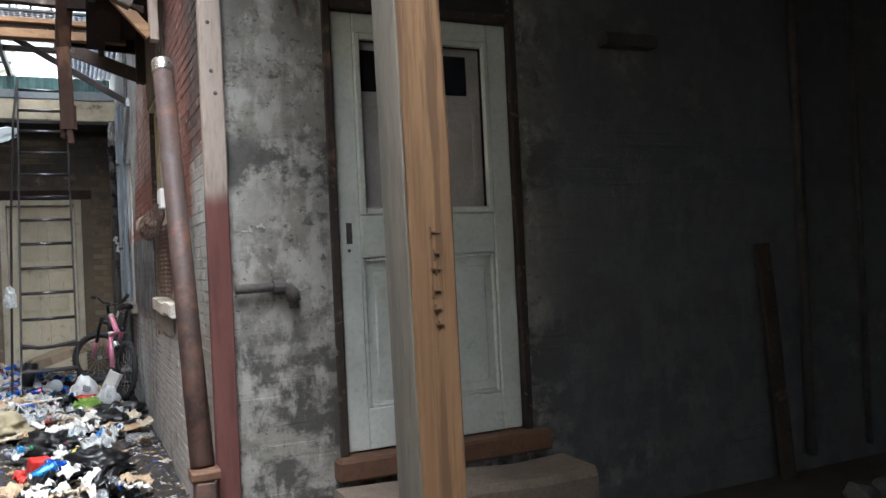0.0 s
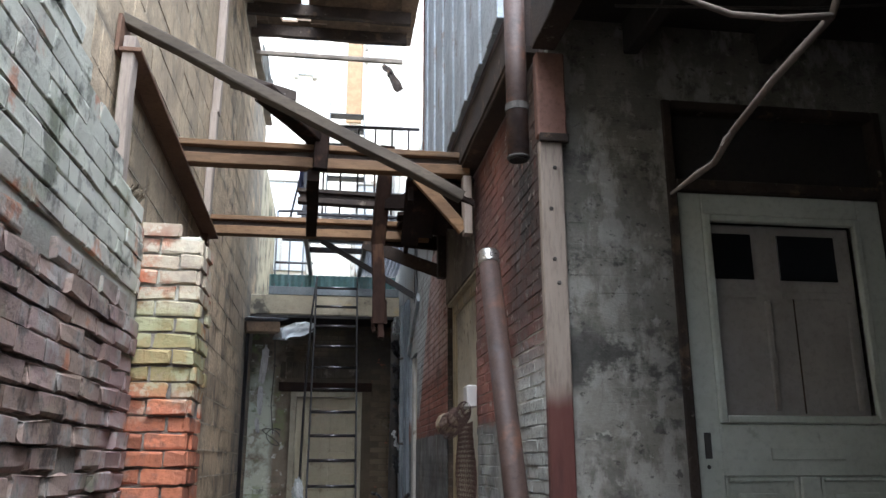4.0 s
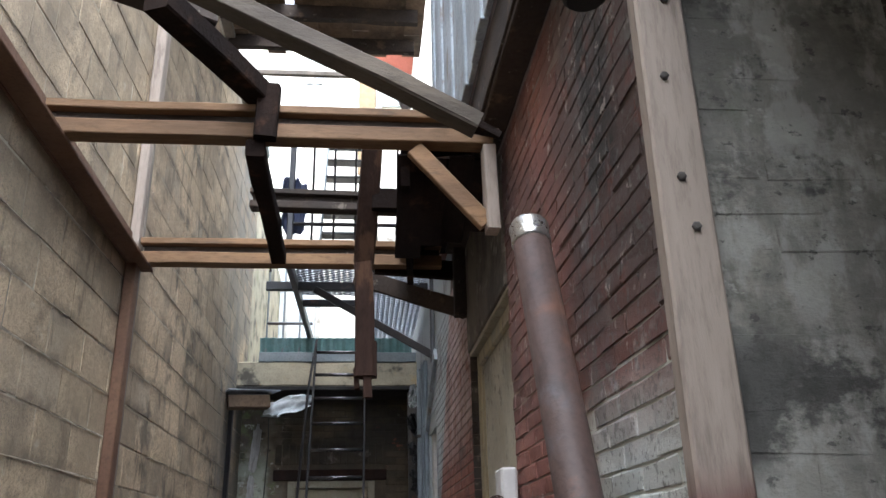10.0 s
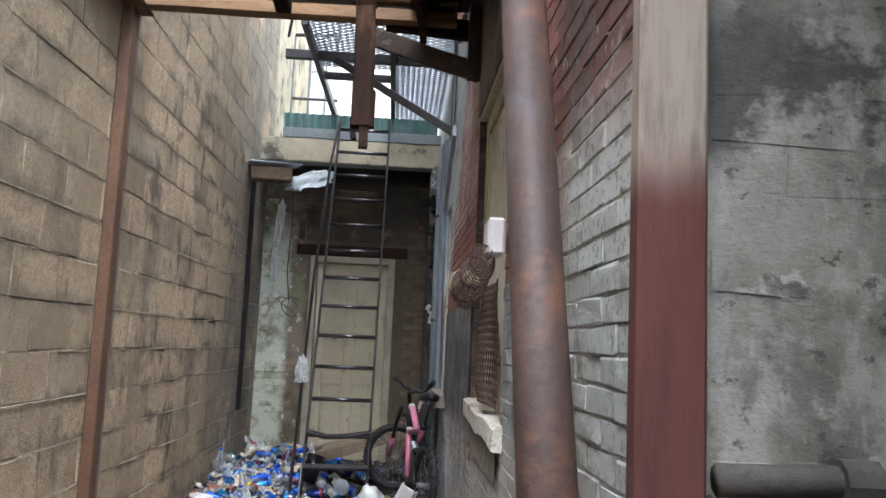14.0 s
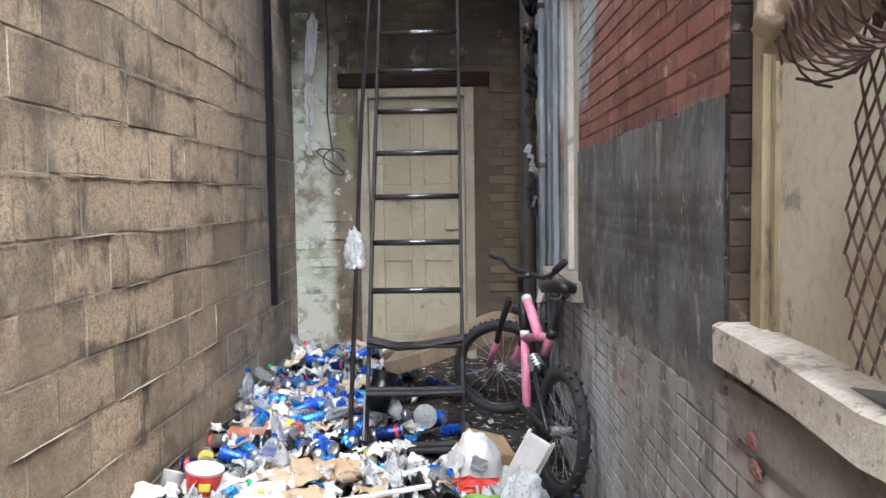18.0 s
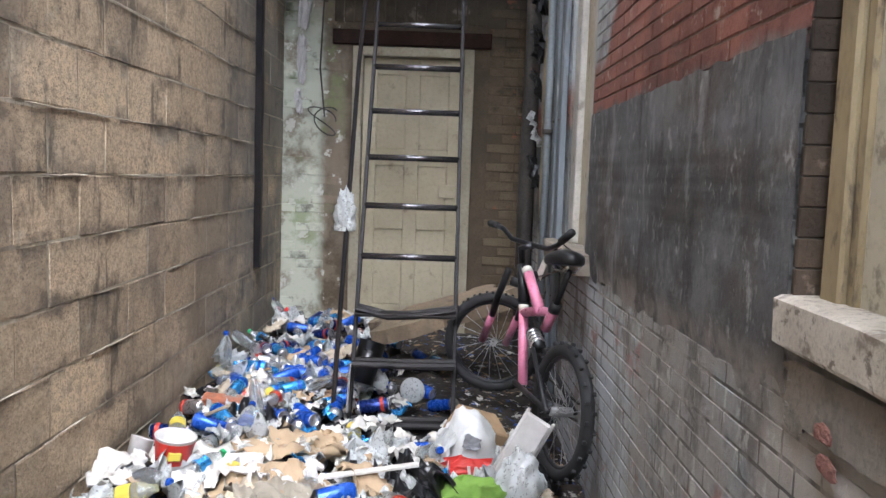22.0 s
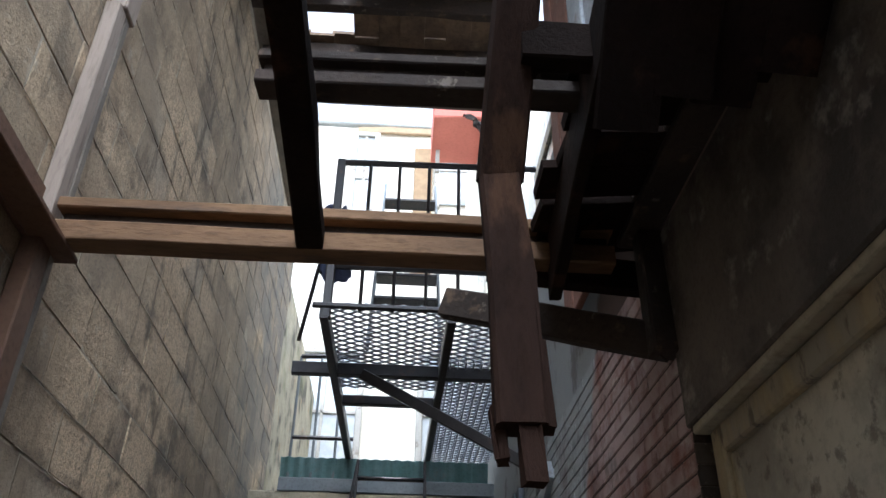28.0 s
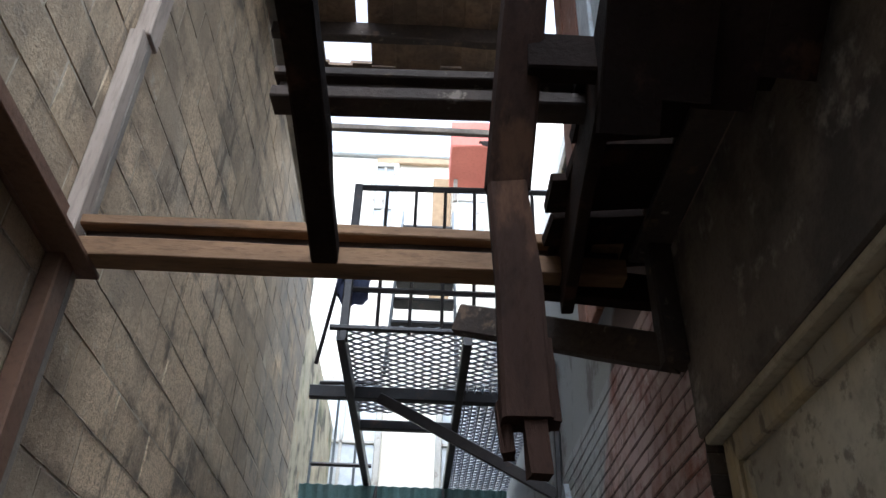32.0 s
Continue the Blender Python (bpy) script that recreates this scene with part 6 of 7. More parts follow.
def bottle(label_mat, cap_mat, label, seed):
    b = thing("plastic_bottle", label, "bottle", group="empty plastic bottles in the litter")
    prof = [(0.026, 0.0), (0.032, 0.006), (0.033, 0.05), (0.031, 0.06), (0.033, 0.07), (0.033, 0.13), (0.028, 0.155), (0.014, 0.185), (0.0125, 0.2)]
    vs, fs = lathe(prof, 14)
    r = random.Random(seed)
    vs = [(x * (1 - 0.3 * max(0, math.sin(z * 30 + seed))), y, z) for x, y, z in vs]
    part("bottle", (vs, fs), m_clear, b, smooth=True)
    if label_mat is not None:
        part("label", lathe([(0.0334, 0.072), (0.0337, 0.075), (0.0337, 0.118), (0.0334, 0.12)], 14), label_mat, b)
    if cap_mat is not None:
        part("cap", lathe([(0.0145, 0.194), (0.015, 0.197), (0.015, 0.21), (0.012, 0.212)], 12), cap_mat, b)
    return b


def lying(x, y, lift, az, tilt=90, roll=0):
    return pose(x, y, heap(x, y) + lift, 0, 0, 0) @ Matrix.Rotation(radians(az), 4, 'Z') @ Matrix.Rotation(radians(tilt), 4, 'X') @ Matrix.Rotation(radians(roll), 4, 'Z')


cans = [can(m_blue, "dented blue drink can lying in the litter", None, 1), can(m_blue2, "light blue drink can lying in the litter", m_blue, 2), can(m_navy, "navy blue drink can lying in the litter", m_redcan, 3), can(m_silver, "bare silver drink can lying in the litter", m_redcan, 4)]
spots = [(0.30 + 0.55 * RL.random() ** 1.2, 7.0 + 2.7 * RL.random()) for _ in range(60)] + [(0.12 + 0.5 * RL.random(), 7.0 + 1.6 * RL.random()) for _ in range(30)] + [(0.15 + 1.4 * RL.random(), 3.0 + 3.9 * RL.random()) for _ in range(22)] + [(0.4 + 0.9 * RL.random(), 7.1 + 1.8 * RL.random()) for _ in range(14)]
for k, (x, y) in enumerate(spots):
    src = cans[(0, 1, 0, 0, 2, 3, 0, 1)[k % 8]]
    copy_thing(src, lying(x, y, 0.045 + 0.02 * RL.random(), RL.uniform(0, 360), RL.uniform(70, 110), RL.uniform(0, 360)))
for k, c in enumerate(cans):
    c.matrix_basis = lying(0.55 + 0.07 * k, 7.45 + 0.2 * k, 0.055, 40 + 70 * k, 80)
bottles = [bottle(None, m_blue, "crushed clear plastic bottle with blue cap in the litter", 1), bottle(m_yellow, None, "crushed clear plastic bottle with yellow label", 2), bottle(m_blue2, m_gcap, "crushed plastic bottle with green cap", 3), bottle(None, None, "crushed clear plastic bottle without cap", 4)]
spots = [(0.08 + 0.5 * RL.random(), 6.2 + 3.4 * RL.random()) for _ in range(22)] + [(0.1 + 1.5 * RL.random(), 3.2 + 3.4 * RL.random()) for _ in range(18)] + [(0.7 + 0.9 * RL.random(), 6.2 + 1.2 * RL.random()) for _ in range(5)]
for k, (x, y) in enumerate(spots):
    copy_thing(bottles[k % 4], lying(x, y, 0.05 + 0.03 * RL.random(), RL.uniform(0, 360), RL.uniform(60, 115), RL.uniform(0, 360)))
for k, b in enumerate(bottles):
    b.matrix_basis = lying((0.10, 0.12, 0.30, 0.42)[k], (7.9, 6.35, 6.6, 7.25)[k], 0.06, 30 + 60 * k, (8, 75, 80, 20)[k])

papers = []
for k, (mm, lab, sx, sy, ro, sh) in enumerate(((m_paper, "crumpled white paper in the litter", 0.22, 0.17, 0.045, 1.0), (m_paper, "creased white napkin in the litter", 0.16, 0.15, 0.03, 1.4), (m_paper2, "crumpled cream paper in the litter", 0.24, 0.16, 0.04, 1.0), (m_kraft, "torn tan paper bag in the litter", 0.30, 0.20, 0.05, 0.9), (m_card, "torn brown cardboard in the litter", 0.24, 0.18, 0.015, 0.6), (m_black, "scrap of black plastic in the litter", 0.26, 0.22, 0.07, 1.5), (m_milky, "crumpled milky plastic film in the litter", 0.26, 0.2, 0.07, 1.5), (m_foam, "white plastic wrapper in the litter", 0.2, 0.16, 0.035, 1.2), (m_blue2, "crumpled light blue wrapper in the litter", 0.13, 0.09, 0.035, 1.4), (m_redp, "crumpled red wrapper in the litter", 0.10, 0.08, 0.03, 1.4))):
    papers.append(tagged(part("waste_paper", sheet(sx, sy, 18, ro * 1.3, 200 + k, sharp=sh), mm, smooth=k not in (4, 7)), lab, "waste paper", "loose papers in the litter"))
for k in range(230):
    if k < 120:
        x, y = 0.06 + 1.6 * RL.random(), 5.6 + 1.7 * RL.random()
    elif k < 170:
        x, y = 0.06 + 0.75 * RL.random(), 7.2 + 2.5 * RL.random()
    else:
        x, y = 0.08 + 1.55 * RL.random(), 2.7 + 2.9 * RL.random()
    s = RL.uniform(0.7, 1.25)
    src = papers[(0, 6, 2, 0, 4, 5, 6, 7, 0, 3, 8, 1, 2, 9, 6)[k % 15]]
    q = src.copy()
    scene.collection.objects.link(q)
    q.matrix_basis = pose(x, y, heap(x, y) + 0.035 + 0.03 * RL.random(), RL.uniform(-26, 26), RL.uniform(-26, 26), RL.uniform(0, 360)) @ Matrix.Scale(s * 0.86, 4)
for name, mm, count, lab in (("white_scraps", m_paper, 150, "small white scraps of paper and film in the litter"), ("tan_scraps", m_kraft, 60, "small tan and brown scraps in the litter"), ("black_scraps", m_black, 70, "small black scraps of plastic in the litter"), ("film_scraps", m_milky, 70, "small milky plastic scraps in the litter"), ("blue_scraps", m_blue2, 26, "small blue wrappers in the litter")):
    g = [[], []]
    for k in range(count):
        x, y = 0.05 + 1.62 * RL.random(), (5.6 + 2.2 * RL.random()) if k % 4 else (3.0 + 6.6 * RL.random())
        if y > 7.5:
            x *= 0.62
        a, b = RL.uniform(0.05, 0.13), RL.uniform(0.04, 0.10)
        add(g, moved(sheet(a, b, 6, RL.uniform(0.02, 0.04), 700 + k, sharp=0.75), pose(x, y, heap(x, y) + 0.03 + 0.05 * RL.random(), RL.uniform(-40, 40), RL.uniform(-40, 40), RL.uniform(0, 360))))
    tagged(part(name, g, mm), lab, "litter", kind="stuff")
for k, q in enumerate(papers):
    x, y = 0.35 + 0.11 * k, 6.25 + 0.13 * (k % 4)
    q.matrix_basis = pose(x, y, heap(x, y) + 0.05, 8, -6, 37 * k)


def at_heap(x, y, lift=0.0, rx=0, ry=0, rz=0):
    return pose(x, y, heap(x, y) + lift, rx, ry, rz)


cup = thing("paper_cup", "red and white noodle cup standing in the litter", "cup", at_heap(0.24, 6.68, 0.04, 4, 8, 20) @ Matrix.Scale(1.1, 4))
part("cup", lathe([(0.045, 0.0), (0.048, 0.004), (0.065, 0.115), (0.068, 0.118), (0.066, 0.121), (0.058, 0.114), (0.042, 0.01)], 20), m_foam, cup, smooth=True)
part("printed_band", lathe([(0.0530, 0.035), (0.0652, 0.108), (0.0640, 0.108), (0.0520, 0.035)], 20), m_redp, cup, "red printed band")
part("printed_patch", moved(cbox((-0.02, -0.064, 0.055), (0.022, -0.05, 0.085), 0.004), Matrix.Identity(4)), m_yellow, cup)
cup2 = thing("paper_cup", "red paper cup lying in the litter", "cup", at_heap(0.98, 3.55, 0.05, 80, 0, 40))
part("cup", lathe([(0.035, 0.0), (0.05, 0.11), (0.052, 0.112), (0.046, 0.11), (0.032, 0.006)], 18), m_redp, cup2, smooth=True)
solid("red_box", moved(cbox((-0.06, -0.05, 0), (0.06, 0.05, 0.11), 0.006), at_heap(1.01, 4.5, 0.0, 8, 5, 20)), m_redp, "small bright red carton in the litter", "box")
solid("white_foam_cup", moved(lathe([(0.032, 0), (0.045, 0.10), (0.047, 0.102), (0.042, 0.1), (0.03, 0.005)], 16), at_heap(0.08, 6.75, 0.02, -20, 15, 0)), m_foam, "white foam cup by the block wall", "cup", True)
solid("loose_brick", cbox((-0.11, -0.05, -0.033), (0.11, 0.05, 0.033), 0.006), m_brick_p, "loose red brick lying in the litter", "brick", m=at_heap(0.22, 7.5, 0.06, 4, 6, 8))
for k, (x, y) in enumerate(((0.10, 5.92), (0.10, 5.50))):
    solid("loose_brick", cbox((-0.11, -0.05, -0.033), (0.11, 0.05, 0.033), 0.006), m_brick_p, "orange brick standing on end by the block wall", "brick", m=at_heap(x, y, 0.09, 10, 62 + 10 * k, 30 + 30 * k))
solid("kraft_sack", sheet(0.42, 0.26, 16, 0.06, 301, 0.004, sharp=1.6), m_kraft, "crumpled tan paper sack in the litter", "paper sack", True, at_heap(0.62, 6.95, 0.08, 6, 4, 20))
solid("trouser_leg", sheet(0.52, 0.24, 22, 0.05, 345, 0.006, sharp=1.8), m_sleeve, "dusty beige trouser leg crumpled in the litter", "cloth", True, at_heap(0.60, 6.55, 0.06, 0, -6, -62))
solid("white_cloth", sheet(0.42, 0.34, 18, 0.06, 303, 0.004, sharp=2.0), m_paper, "crumpled white cloth in the litter", "cloth", True, at_heap(0.38, 6.72, 0.07, 5, -4, 10))
solid("khaki_cloth", blob(0.20, 0.24, 0.11, 0.5, 305, 4, 2.6), m_khaki, "khaki canvas heap in the litter", "cloth", True, at_heap(0.70, 5.80, 0.05, 0, 0, 15))
solid("green_cloth", moved(sheet(0.29, 0.17, 20, 0.05, 306, 0.004, -0.05, 0.9), pose(0, 0, 0, 24, 4, 0)), m_green, "lime green cloth in front of the carrier bag", "cloth", True, pose(1.31, 6.62, 0.275, 0, 0, 6))
bag = thing("carrier_bag", "milky carrier bag with red print, full of rubbish", "plastic bag", pose(1.31, 6.96, 0.16, 0, 0, -6))
part("bag", blob(0.105, 0.075, 0.17, 0.22, 310, 4, 2.4), m_bag, bag, smooth=True, m=pose(0, 0, 0.11))
part("red_print", moved(sheet(0.20, 0.085, 12, 0.010, 311), pose(0.01, -0.100, 0.095, 80, 0, 2)), m_redp, bag, "faded red printed band")
part("grey_print", moved(sheet(0.07, 0.06, 8, 0.006, 313), pose(0.02, -0.088, 0.185, 80, 20, 2)), m_greyc, bag, "dark printed oval")
for k in range(4):
    part("white_print", moved(cbox((-0.006, -0.002, -0.018), (0.006, 0.002, 0.018), 0.001), pose(0.015 + 0.024 * k, -0.114, 0.085, 0, 20 * (k % 2) - 10, 0)), m_paper, bag)
part("flap", moved(sheet(0.10, 0.20, 10, 0.03, 312), pose(-0.095, -0.05, 0.13, 75, 12, -40)), m_bag, bag)
tray = thing("foam_tray", "white hinged foam food tray standing beside the carrier bag", "food tray", pose(1.505, 6.80, 0.355, 0, 27, -18))
part("lid", cbox((-0.05, -0.012, -0.135), (0.05, 0.012, 0.135), 0.012), m_foam, tray)
part("rim", add(add([[], []], cbox((-0.06, 0.008, -0.14), (-0.046, 0.03, 0.14), 0.005)), cbox((0.046, 0.008, -0.14), (0.06, 0.03, 0.14), 0.005)), m_foam, tray)
solid("clear_bag", blob(0.075, 0.06, 0.12, 0.4, 315, 4, 2.6), m_milky, "translucent bag of rubbish beside the bicycle", "plastic bag", True, pose(1.49, 6.70, 0.245))
for k, (x, y, s, sd) in enumerate(((1.55, 6.45, 0.2, 320), (1.2, 6.25, 0.17, 321), (1.45, 5.95, 0.22, 322), (1.05, 5.2, 0.22, 323), (1.3, 4.6, 0.2, 324), (0.78, 7.35, 0.1, 325))):
    solid("black_bag", blob(s, s * 0.7, s * 0.42, 0.55, sd, 4, 2.8), m_black, "black plastic rubbish bag lying in the litter", "rubbish bag", True, at_heap(x, y, 0.03, 0, 0, 40 * k), "black bags in the litter")
solid("printed_carton", cbox((-0.11, -0.08, -0.07), (0.11, 0.08, 0.07), 0.006), m_card, "orange-brown printed carton by the ladder foot", "carton", m=at_heap(1.36, 7.35, 0.10, 24, 20, 30))
solid("foam_pad", moved(sheet(0.84, 0.50, 16, 0.006, 88, 0.085, 0.0, 0.5), pose(1.19, 8.58, 0.585, 0, -17, 10)), m_tan, "tan foam pad lying across the litter by the end door", "foam pad")
solid("black_bucket", tube([(0.80, 7.86, 0.30), (0.85, 7.92, 0.50)], 0.07, 18, radii=[0.06, 0.07]), m_black, "black plastic bucket behind the ladder", "bucket", True)
solid("tub_lid", moved(lathe([(0.06, 0), (0.065, 0.006), (0.061, 0.012)], 24), at_heap(1.06, 7.85, 0.12, 65, 12, 10)), m_milky, "round translucent tub lid behind the ladder", "lid")
solid("wood_stick", beam((0.16, 7.15, 0.30), (0.36, 7.0, 0.42), 0.018, 0.012, 0.002), m_paper2, "thin pale stick in the litter", "stick")
solid("wood_stick", beam((0.80, 6.60, 0.30), (1.12, 6.72, 0.31), 0.03, 0.012, 0.002), m_paper, "flat white slat in the litter", "stick")
for k in range(60):
    x, y = RL.uniform(2.0, 6.5), RL.uniform(0.6, 2.0)
    r_ = RL.uniform(0.03, 0.09)
    if k == 0:
        gr = [[], []]
    add(gr, moved(blob(r_ * 1.3, r_, r_ * 0.8, 0.3, 400 + k, 2), pose(x, y, r_ * 0.3, 0, 0, RL.uniform(0, 360))))
tagged(part("rubble", gr, m_render), "grey rubble on the shed floor", "rubble", kind="stuff")


# ---- bicycle against the right wall ----
bike = thing("bicycle", "small pink bicycle with black saddle leaning on the wall", "bicycle")


def wheel(name, m):
    w = part(name, tube([(0.235 * math.cos(a), 0, 0.235 * math.sin(a)) for a in [i * math.pi / 24 for i in range(48)]], 0.026, 8, True), m_rubber, bike, smooth=True, m=m)
    w.name = name
    part("rim", tube([(0.208 * math.cos(a), 0, 0.208 * math.sin(a)) for a in [i * math.pi / 24 for i in range(48)]], 0.010, 6, True), m_bikeblack, w, smooth=True)
    g = [[], []]
    for i in range(48):
        a = i * math.pi / 24
        add(g, moved(cbox((0.253, -0.022 + 0.03 * (i % 2), -0.007), (0.267, -0.008 + 0.03 * (i % 2), 0.007), 0.002), Matrix.Rotation(-a, 4, 'Y')))
    part("tyre_tread", g, m_rubber, w)["kind"] = "stuff"
    g = [[], []]
    for i in range(20):
        a = i * math.pi / 10
        add(g, tube([(0.02 * math.cos(a + 0.8), 0.02 if i % 2 else -0.02, 0.02 * math.sin(a + 0.8)), (0.205 * math.cos(a), 0, 0.205 * math.sin(a))], 0.0014, 4))
    part("spoke_set", g, m_silver, w)["kind"] = "stuff"
    part("hub", tube([(0, -0.045, 0), (0, 0.045, 0)], 0.018, 10), m_silver, w)
    return w


wheel("rear_wheel", pose(0, 0.03, 0.476))
wheel("front_wheel", pose(1.151, -0.067, 0.508, 0, 0, 66))


def tb(name, pts, r, mm, label=""):
    return part(name, tube(pts, r, 10), mm, bike, label, True)


tb("top_tube", [(0.252, 0, 0.835), (0.287, 0, 0.81), (0.42, 0, 0.795), (0.60, 0, 0.755)], 0.021, m_pink, "pink painted tube")
tb("upper_tube", [(0.40, 0, 0.79), (0.50, 0, 0.86), (0.60, 0, 0.93)], 0.024, m_pink, "pink painted tube")
tb("down_tube", [(0.605, 0, 0.765), (0.56, 0, 0.62), (0.50, 0, 0.45)], 0.022, m_pink, "pink painted tube")
tb("tube_tip", [(0.602, 0, 0.932), (0.628, 0, 0.95)], 0.0245, m_paper, "white tip of the pink tube")
tb("tube_band", [(0.612, 0, 0.79), (0.604, 0, 0.762)], 0.0235, m_paper, "white band on the pink tube")
tb("seat_tube", [(0.245, 0, 0.845), (0.325, 0, 0.735)], 0.022, m_pink, "pink painted tube")
tb("swing_arm", [(0.50, 0.04, 0.46), (0.0, 0.085, 0.476)], 0.012, m_bikeblack)
tb("swing_arm", [(0.50, -0.03, 0.46), (0.0, -0.03, 0.476)], 0.012, m_bikeblack)
tb("rear_stay", [(0.36, 0.03, 0.64), (0.02, 0.085, 0.48)], 0.010, m_bikeblack)
tb("rear_stay", [(0.36, -0.02, 0.64), (0.02, -0.03, 0.48)], 0.010, m_bikeblack)
tb("shock", [(0.47, 0, 0.69), (0.36, 0, 0.645)], 0.028, m_bikeblack, "black coil shock")
for k in range(4):
    tb("shock_coil", [(0.455 - 0.022 * k, 0, 0.684 - 0.009 * k), (0.447 - 0.022 * k, 0, 0.681 - 0.009 * k)], 0.034, m_silver)
tb("seat_post", [(0.255, 0, 0.835), (0.161, 0, 1.0)], 0.013, m_bikeblack)
tb("seat_clamp", [(0.263, 0, 0.82), (0.243, 0, 0.855)], 0.026, m_bikeblack)
part("saddle", blob(0.135, 0.068, 0.045, 0.12, 5, 3, 1.2), m_bikeblack, bike, "black padded saddle", True, pose(0.225, 0, 1.035, 0, 6, 0))
tb("saddle_rail", [(0.12, 0.025, 1.02), (0.15, 0.02, 0.995), (0.26, 0.02, 0.992), (0.31, 0.01, 1.01)], 0.004, m_silver)
tb("saddle_rail", [(0.12, -0.025, 1.02), (0.15, -0.02, 0.995), (0.26, -0.02, 0.992), (0.31, -0.01, 1.01)], 0.004, m_silver)
tb("head_tube", [(0.62, 0, 0.80), (0.70, 0, 0.96)], 0.024, m_bikeblack)
tb("fork_crown", [(0.655, -0.05, 0.865), (0.69, 0.05, 0.885)], 0.022, m_bikeblack)
for dx, dy in ((0.03, 0.055), (-0.03, -0.055)):
    tb("fork_leg", [(0.685 + dx, dy, 0.93), (0.82 + dx, dy - 0.01, 0.79), (0.93 + dx, dy - 0.03, 0.68)], 0.017, m_bikeblack)
    tb("fork_slider", [(0.93 + dx, dy - 0.03, 0.68), (1.14 + dx, dy - 0.065, 0.515)], 0.020, m_pink, "pink fork slider")
tb("stem", [(0.70, 0, 0.96), (0.68, 0.02, 1.04), (0.64, -0.02, 1.06)], 0.016, m_bikeblack)
tb("handlebar", [(0.30, -0.03, 1.135), (0.36, -0.025, 1.09), (0.46, -0.02, 1.06), (0.64, -0.02, 1.06), (0.82, 0.02, 1.07), (0.90, 0.04, 1.11), (0.98, 0.05, 1.12)], 0.012, m_bikeblack)
for pts in ([(0.25, -0.03, 1.15), (0.345, -0.028, 1.105)], [(1.06, 0.06, 1.125), (0.96, 0.05, 1.12)]):
    tb("grip", pts, 0.017, m_rubber)
tb("brake_lever", [(0.40, -0.03, 1.07), (0.43, -0.05, 1.04), (0.38, -0.06, 1.02)], 0.006, m_bikeblack)
tb("chainwheel", [(0.47, -0.06, 0.45), (0.47, -0.068, 0.45)], 0.075, m_iron)
tb("crank", [(0.47, -0.075, 0.45), (0.50, -0.08, 0.31)], 0.010, m_bikeblack)
part("pedal", cbox((0.46, -0.17, 0.29), (0.54, -0.08, 0.315), 0.004), m_bikeblack, bike)
tb("chain", [(0.47, -0.062, 0.52), (0.0, -0.04, 0.51)], 0.005, m_iron)
tb("chain", [(0.47, -0.062, 0.38), (0.0, -0.04, 0.445)], 0.005, m_iron)
for pts in ([(0.42, -0.03, 1.06), (0.44, -0.07, 0.98), (0.58, -0.03, 0.90), (0.66, 0.0, 0.86)], [(0.35, -0.03, 1.10), (0.30, -0.08, 1.06), (0.36, -0.05, 0.98), (0.55, -0.03, 0.93)], [(0.60, -0.026, 0.80), (0.52, -0.05, 0.66), (0.44, -0.04, 0.60), (0.30, -0.03, 0.62)]):
    tb("brake_cable", pts, 0.0035, m_iron)
part("tag", moved(cbox((-0.028, -0.002, -0.045), (0.028, 0.002, 0.045), 0.001), pose(0.535, -0.035, 0.965, 0, -35, 0)), m_paper, bike, "white paper tag")
bike.matrix_basis = pose(1.643, 6.873, 0, 0, 0, 104) @ Matrix.Rotation(radians(5), 4, 'X')


# ---- masonry, laid last ----
def on_right(u, z, d):
    return pose(W + d, u, z) @ RM90


def on_left(u, z, d):
    return pose(d, u, z) @ R90


def on_end(u, z, d):
    return pose(u, YE + d, z)


def on_doorwall(u, z, d):
    return pose(u, YD + d, z)


def on_near(u, z, d):
    return pose(0.26 + d, u, z) @ R90


def on_pier(u, z, d):
    return pose(u, 2.545 + d, z)


RN = random.Random(5)
never = lambda u, z, w: False
blocks = brick_meshes("block", 0.397, 0.194, -0.0032, m_block, 1, 0.0042, 12)
courses(wall_left, "block", blocks, on_left, 2.55, 9.94, 1.32 - 6 * 0.203, 5.84, 0.397, 0.194, 0.009, lambda u, z, w: u - w / 2 < 3.9 and z > 4.85, lambda u, z: 5.2 < u < 9.95 and z < 4.4 or 3.2 < u <= 5.2 and 0.7 < z < 2.6, 2, 0.0012, (6.312 - 2.55) % 0.406 - 0.406)
g = [[], []]
for c in range(1, 17):
    zz = 1.32 - 6 * 0.203 + c * 0.203 - 0.0045
    run = []
    for i in range(215):
        yy = 2.9 + i * 0.028
        h = noise.noise(Vector((yy * 2.6, zz * 7.0, 3))) + 0.5 * noise.noise(Vector((yy * 11, zz * 9, 8)))
        if h > -0.08:
            run.append((yy, min(0.0042, 0.0014 + 0.005 * (h + 0.08)) * (0.7 + 0.6 * abs(noise.noise(Vector((yy * 40, zz * 20, 1)))))))
        else:
            if len(run) > 2:
                add(g, tube([(0.0, y_, zz + 0.004 * noise.noise(Vector((y_ * 20, zz, 2)))) for y_, r_ in run], 0.005, 5, radii=[r_ for y_, r_ in run]))
            run = []
part("mortar_bead", g, m_bead, wall_left, "pale mortar squeezed from the joints", True)["kind"] = "stuff"
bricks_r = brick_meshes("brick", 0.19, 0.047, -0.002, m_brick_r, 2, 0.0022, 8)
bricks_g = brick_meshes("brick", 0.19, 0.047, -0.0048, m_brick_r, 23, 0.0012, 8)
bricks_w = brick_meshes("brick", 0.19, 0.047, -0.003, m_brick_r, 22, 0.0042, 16)
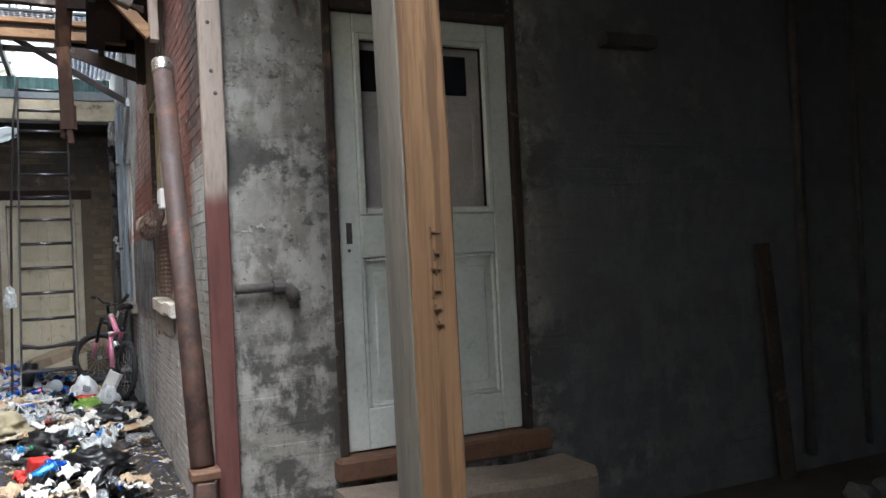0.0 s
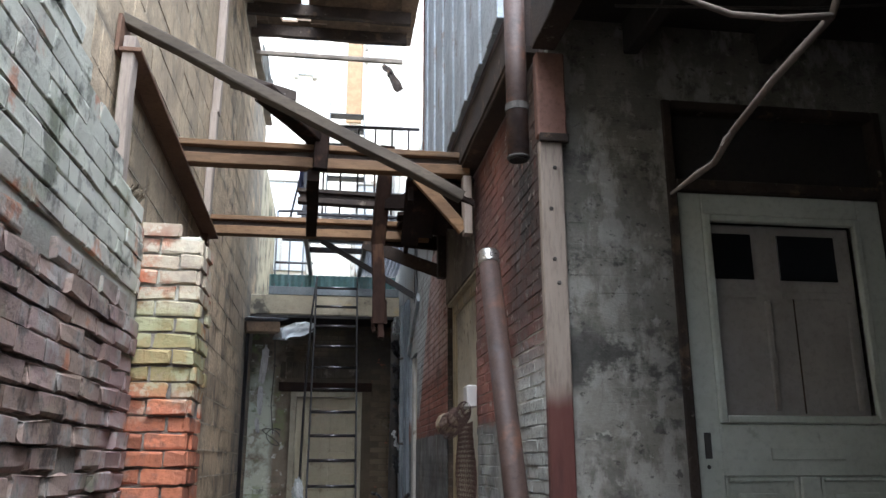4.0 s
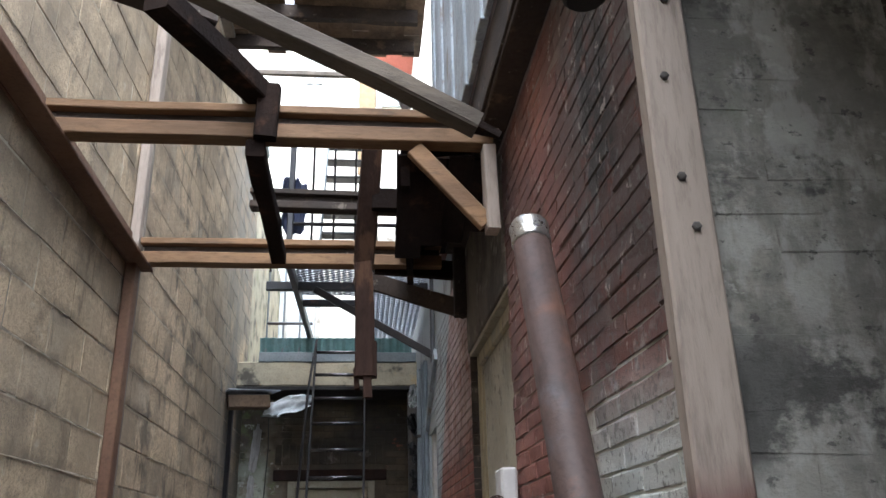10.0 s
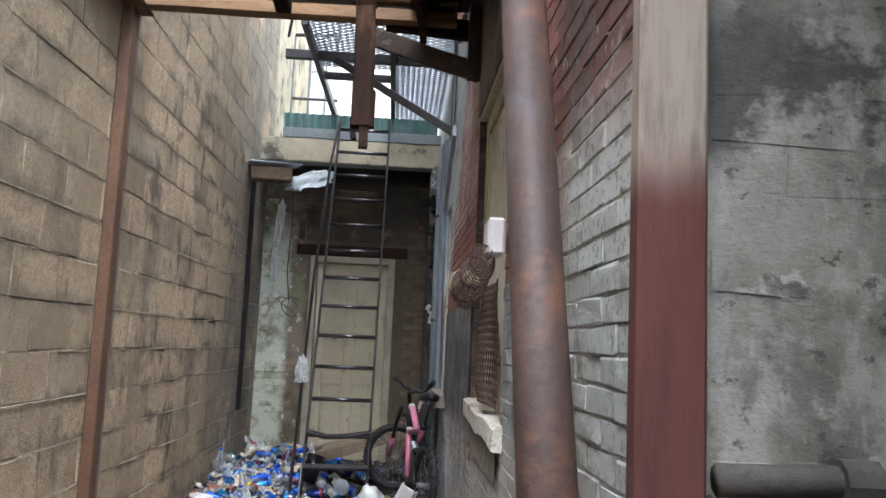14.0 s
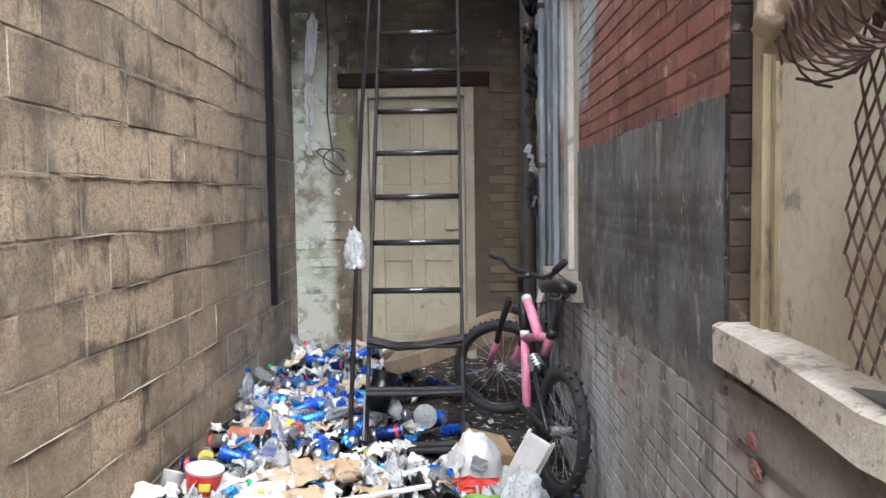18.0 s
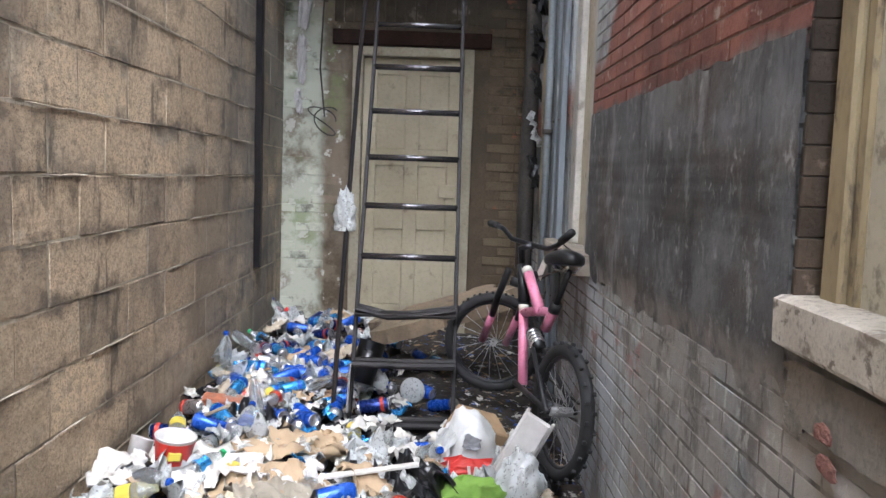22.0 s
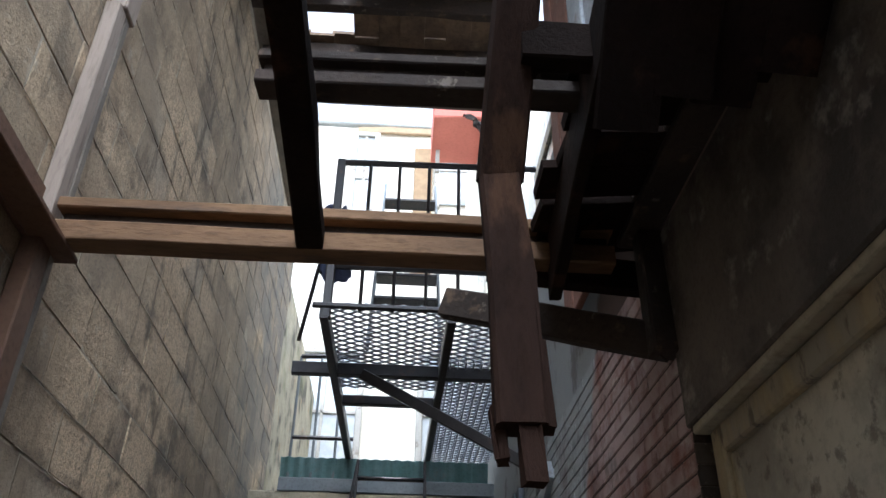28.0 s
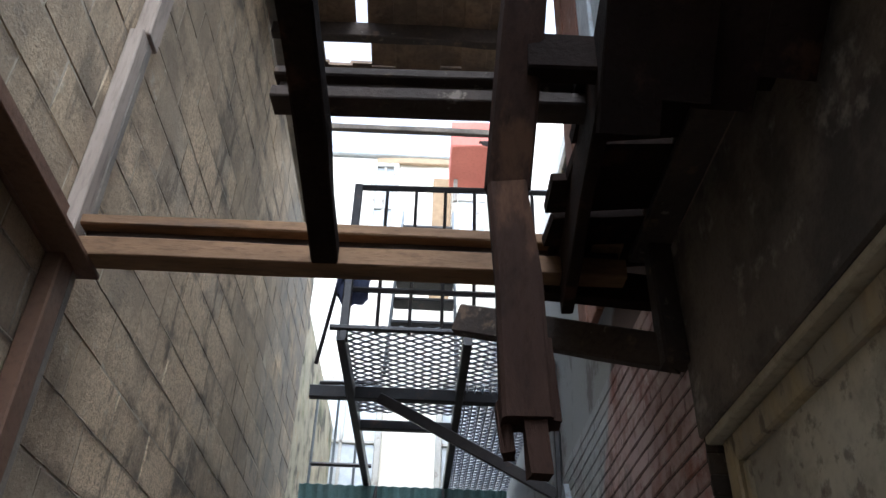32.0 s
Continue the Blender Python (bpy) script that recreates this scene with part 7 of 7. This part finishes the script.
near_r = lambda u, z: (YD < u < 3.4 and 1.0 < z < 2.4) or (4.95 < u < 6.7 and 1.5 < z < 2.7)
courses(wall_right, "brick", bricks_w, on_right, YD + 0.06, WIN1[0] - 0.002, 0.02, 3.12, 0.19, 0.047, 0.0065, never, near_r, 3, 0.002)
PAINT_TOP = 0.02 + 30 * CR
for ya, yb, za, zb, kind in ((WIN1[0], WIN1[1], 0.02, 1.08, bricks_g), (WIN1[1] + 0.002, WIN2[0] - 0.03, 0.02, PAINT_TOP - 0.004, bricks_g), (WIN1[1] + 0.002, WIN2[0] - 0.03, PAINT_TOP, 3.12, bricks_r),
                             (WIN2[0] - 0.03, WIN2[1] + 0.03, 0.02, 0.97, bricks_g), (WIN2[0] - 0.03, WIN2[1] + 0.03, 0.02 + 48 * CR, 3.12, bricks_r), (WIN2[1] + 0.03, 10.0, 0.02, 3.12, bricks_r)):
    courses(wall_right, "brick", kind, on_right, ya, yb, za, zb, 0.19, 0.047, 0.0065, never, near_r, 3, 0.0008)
# brushed paint over the middle band of the wall, joints showing faintly through
g = [[], []]
ny, nz = 190, 64
y0, y1 = WIN1[1] + 0.004, WIN2[0] - 0.034
for j in range(nz + 1):
    for i in range(ny + 1):
        yy, zz = y0 + (y1 - y0) * i / ny, 0.955 + (PAINT_TOP + 0.002 - 0.955) * j / nz
        if j == 0:
            zz += 0.05 * noise.noise(Vector((yy * 5, 0, 3)))
        if j == nz:
            zz += 0.012 * noise.noise(Vector((yy * 14, 0, 7)))
        groove = 0.0022 * max(0.0, 1 - abs(((zz - 0.02) / CR) % 1.0 - 0.94) / 0.09)
        sink = 0.013 * max(0.0, 1 - (zz - 0.93 - 0.06 * noise.noise(Vector((yy * 7, zz * 5, 11)))) / 0.13)
        g[0].append((W - 0.0045 + groove + sink + 0.0022 * noise.noise(Vector((0, yy * 9, zz * 16))), yy, zz))
for j in range(nz):
    for i in range(ny):
        a = j * (ny + 1) + i
        g[1].append((a + ny + 1, a + ny + 2, a + 1, a))
part("paint_layer", g, m_paintgrey, wall_right, "patchy charcoal grey paint, brushed in streaks", True)
g = [[], []]
for j in range(25):
    for i in range(37):
        yy, zz = 4.20 + 1.08 * i / 36 + (0.05 * noise.noise(Vector((j * 0.4, 0, 2))) if i == 36 else 0), 0.95 + 0.108 * j / 24 + (0.05 * noise.noise(Vector((i * 0.3, 0, 5))) if j == 0 else 0)
        g[0].append((W - 0.006 + 0.003 * noise.noise(Vector((1, yy * 8, zz * 8))), yy, zz))
for j in range(24):
    for i in range(36):
        a = j * 37 + i
        g[1].append((a + 37, a + 38, a + 1, a))
part("plaster_patch", g, m_patch, wall_right, "dark stained plaster below the sill", True)
for k, (yy, zz) in enumerate(((5.135, 0.966), (5.118, 0.918))):
    part("broken_brick", moved(blob(0.006, 0.030, 0.019, 0.3, 610 + k, 3), pose(W - 0.006, yy, zz, 12 * k, 0, 0)), m_rawbrick, wall_right, "bare red brick where the plaster broke away")
part("plaster_lintel", cbox((W - 0.006, WIN1[0], 2.536), (W + 0.03, WIN1[1] + 0.015, 3.115), 0.006), m_lintel, wall_right, "sooty brown plaster over the window")
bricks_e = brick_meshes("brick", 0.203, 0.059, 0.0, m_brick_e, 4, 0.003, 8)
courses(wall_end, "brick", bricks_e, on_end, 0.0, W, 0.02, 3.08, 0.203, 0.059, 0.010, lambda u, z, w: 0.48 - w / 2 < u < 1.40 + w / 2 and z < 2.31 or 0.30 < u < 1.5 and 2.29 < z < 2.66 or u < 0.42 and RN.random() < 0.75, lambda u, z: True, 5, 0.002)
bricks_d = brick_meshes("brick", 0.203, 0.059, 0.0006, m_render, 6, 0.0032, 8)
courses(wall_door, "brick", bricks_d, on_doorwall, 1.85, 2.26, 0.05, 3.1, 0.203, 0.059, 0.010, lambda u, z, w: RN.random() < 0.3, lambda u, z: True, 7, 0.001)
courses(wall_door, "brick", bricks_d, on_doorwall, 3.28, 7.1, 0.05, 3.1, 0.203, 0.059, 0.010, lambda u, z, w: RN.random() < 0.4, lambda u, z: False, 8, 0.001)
bricks_n = brick_meshes("brick", 0.19, 0.050, 0.012, m_brick_n, 9, 0.008, 12)
near_n = lambda u, z: u > 1.0 and z > 0.9
courses(wall_near, "brick", bricks_n, on_near, 0.0, 2.52, 0.02, 1.99, 0.19, 0.050, 0.013, lambda u, z, w: RN.random() < 0.07, near_n, 10, 0.009)
bricks_l = brick_meshes("brick", 0.20, 0.056, 0.006, m_brick_n, 19, 0.006, 10)
courses(wall_near, "brick", bricks_l, on_near, 0.0, 2.52, 2.0, 2.9, 0.20, 0.056, 0.007, lambda u, z, w: z > 2.24 and z > 2.62 - 0.36 * max(0, u - 1.5) - 0.06 * RN.random(), near_n, 11, 0.003)
g = [[], []]
for k in range(5):
    yy = 0.0 + k * 0.55
    add(g, moved(blob(0.12, 0.34, 0.22 - 0.05 * max(0, k - 2), 0.22, 500 + k, 3), pose(0.13, yy, 2.27)))
part("rubble_core", g, m_mortar_n, wall_near)
pier = setting("brick_pier", cbox((0.004, 2.551, 0), (0.462, 2.80, 2.23), 0.006), m_mortar_n, "broken orange-red brick pier end")
bricks_h = brick_meshes("brick", 0.13, 0.046, 0.008, m_brick_p, 14, 0.006, 10)
courses(pier, "brick", bricks_h, on_pier, 0.258, 0.469, 0.02, 2.27, 0.13, 0.046, 0.012, lambda u, z, w: z > 2.16 and RN.random() < 0.3, lambda u, z: True, 13, 0.010)
courses(pier, "brick", bricks_h, lambda u, z, d: pose(0.466 + d, u, z) @ R90, 2.545, 2.80, 0.02, 2.25, 0.13, 0.046, 0.012, lambda u, z, w: RN.random() < 0.12, lambda u, z: z > 1.0, 15, 0.008)
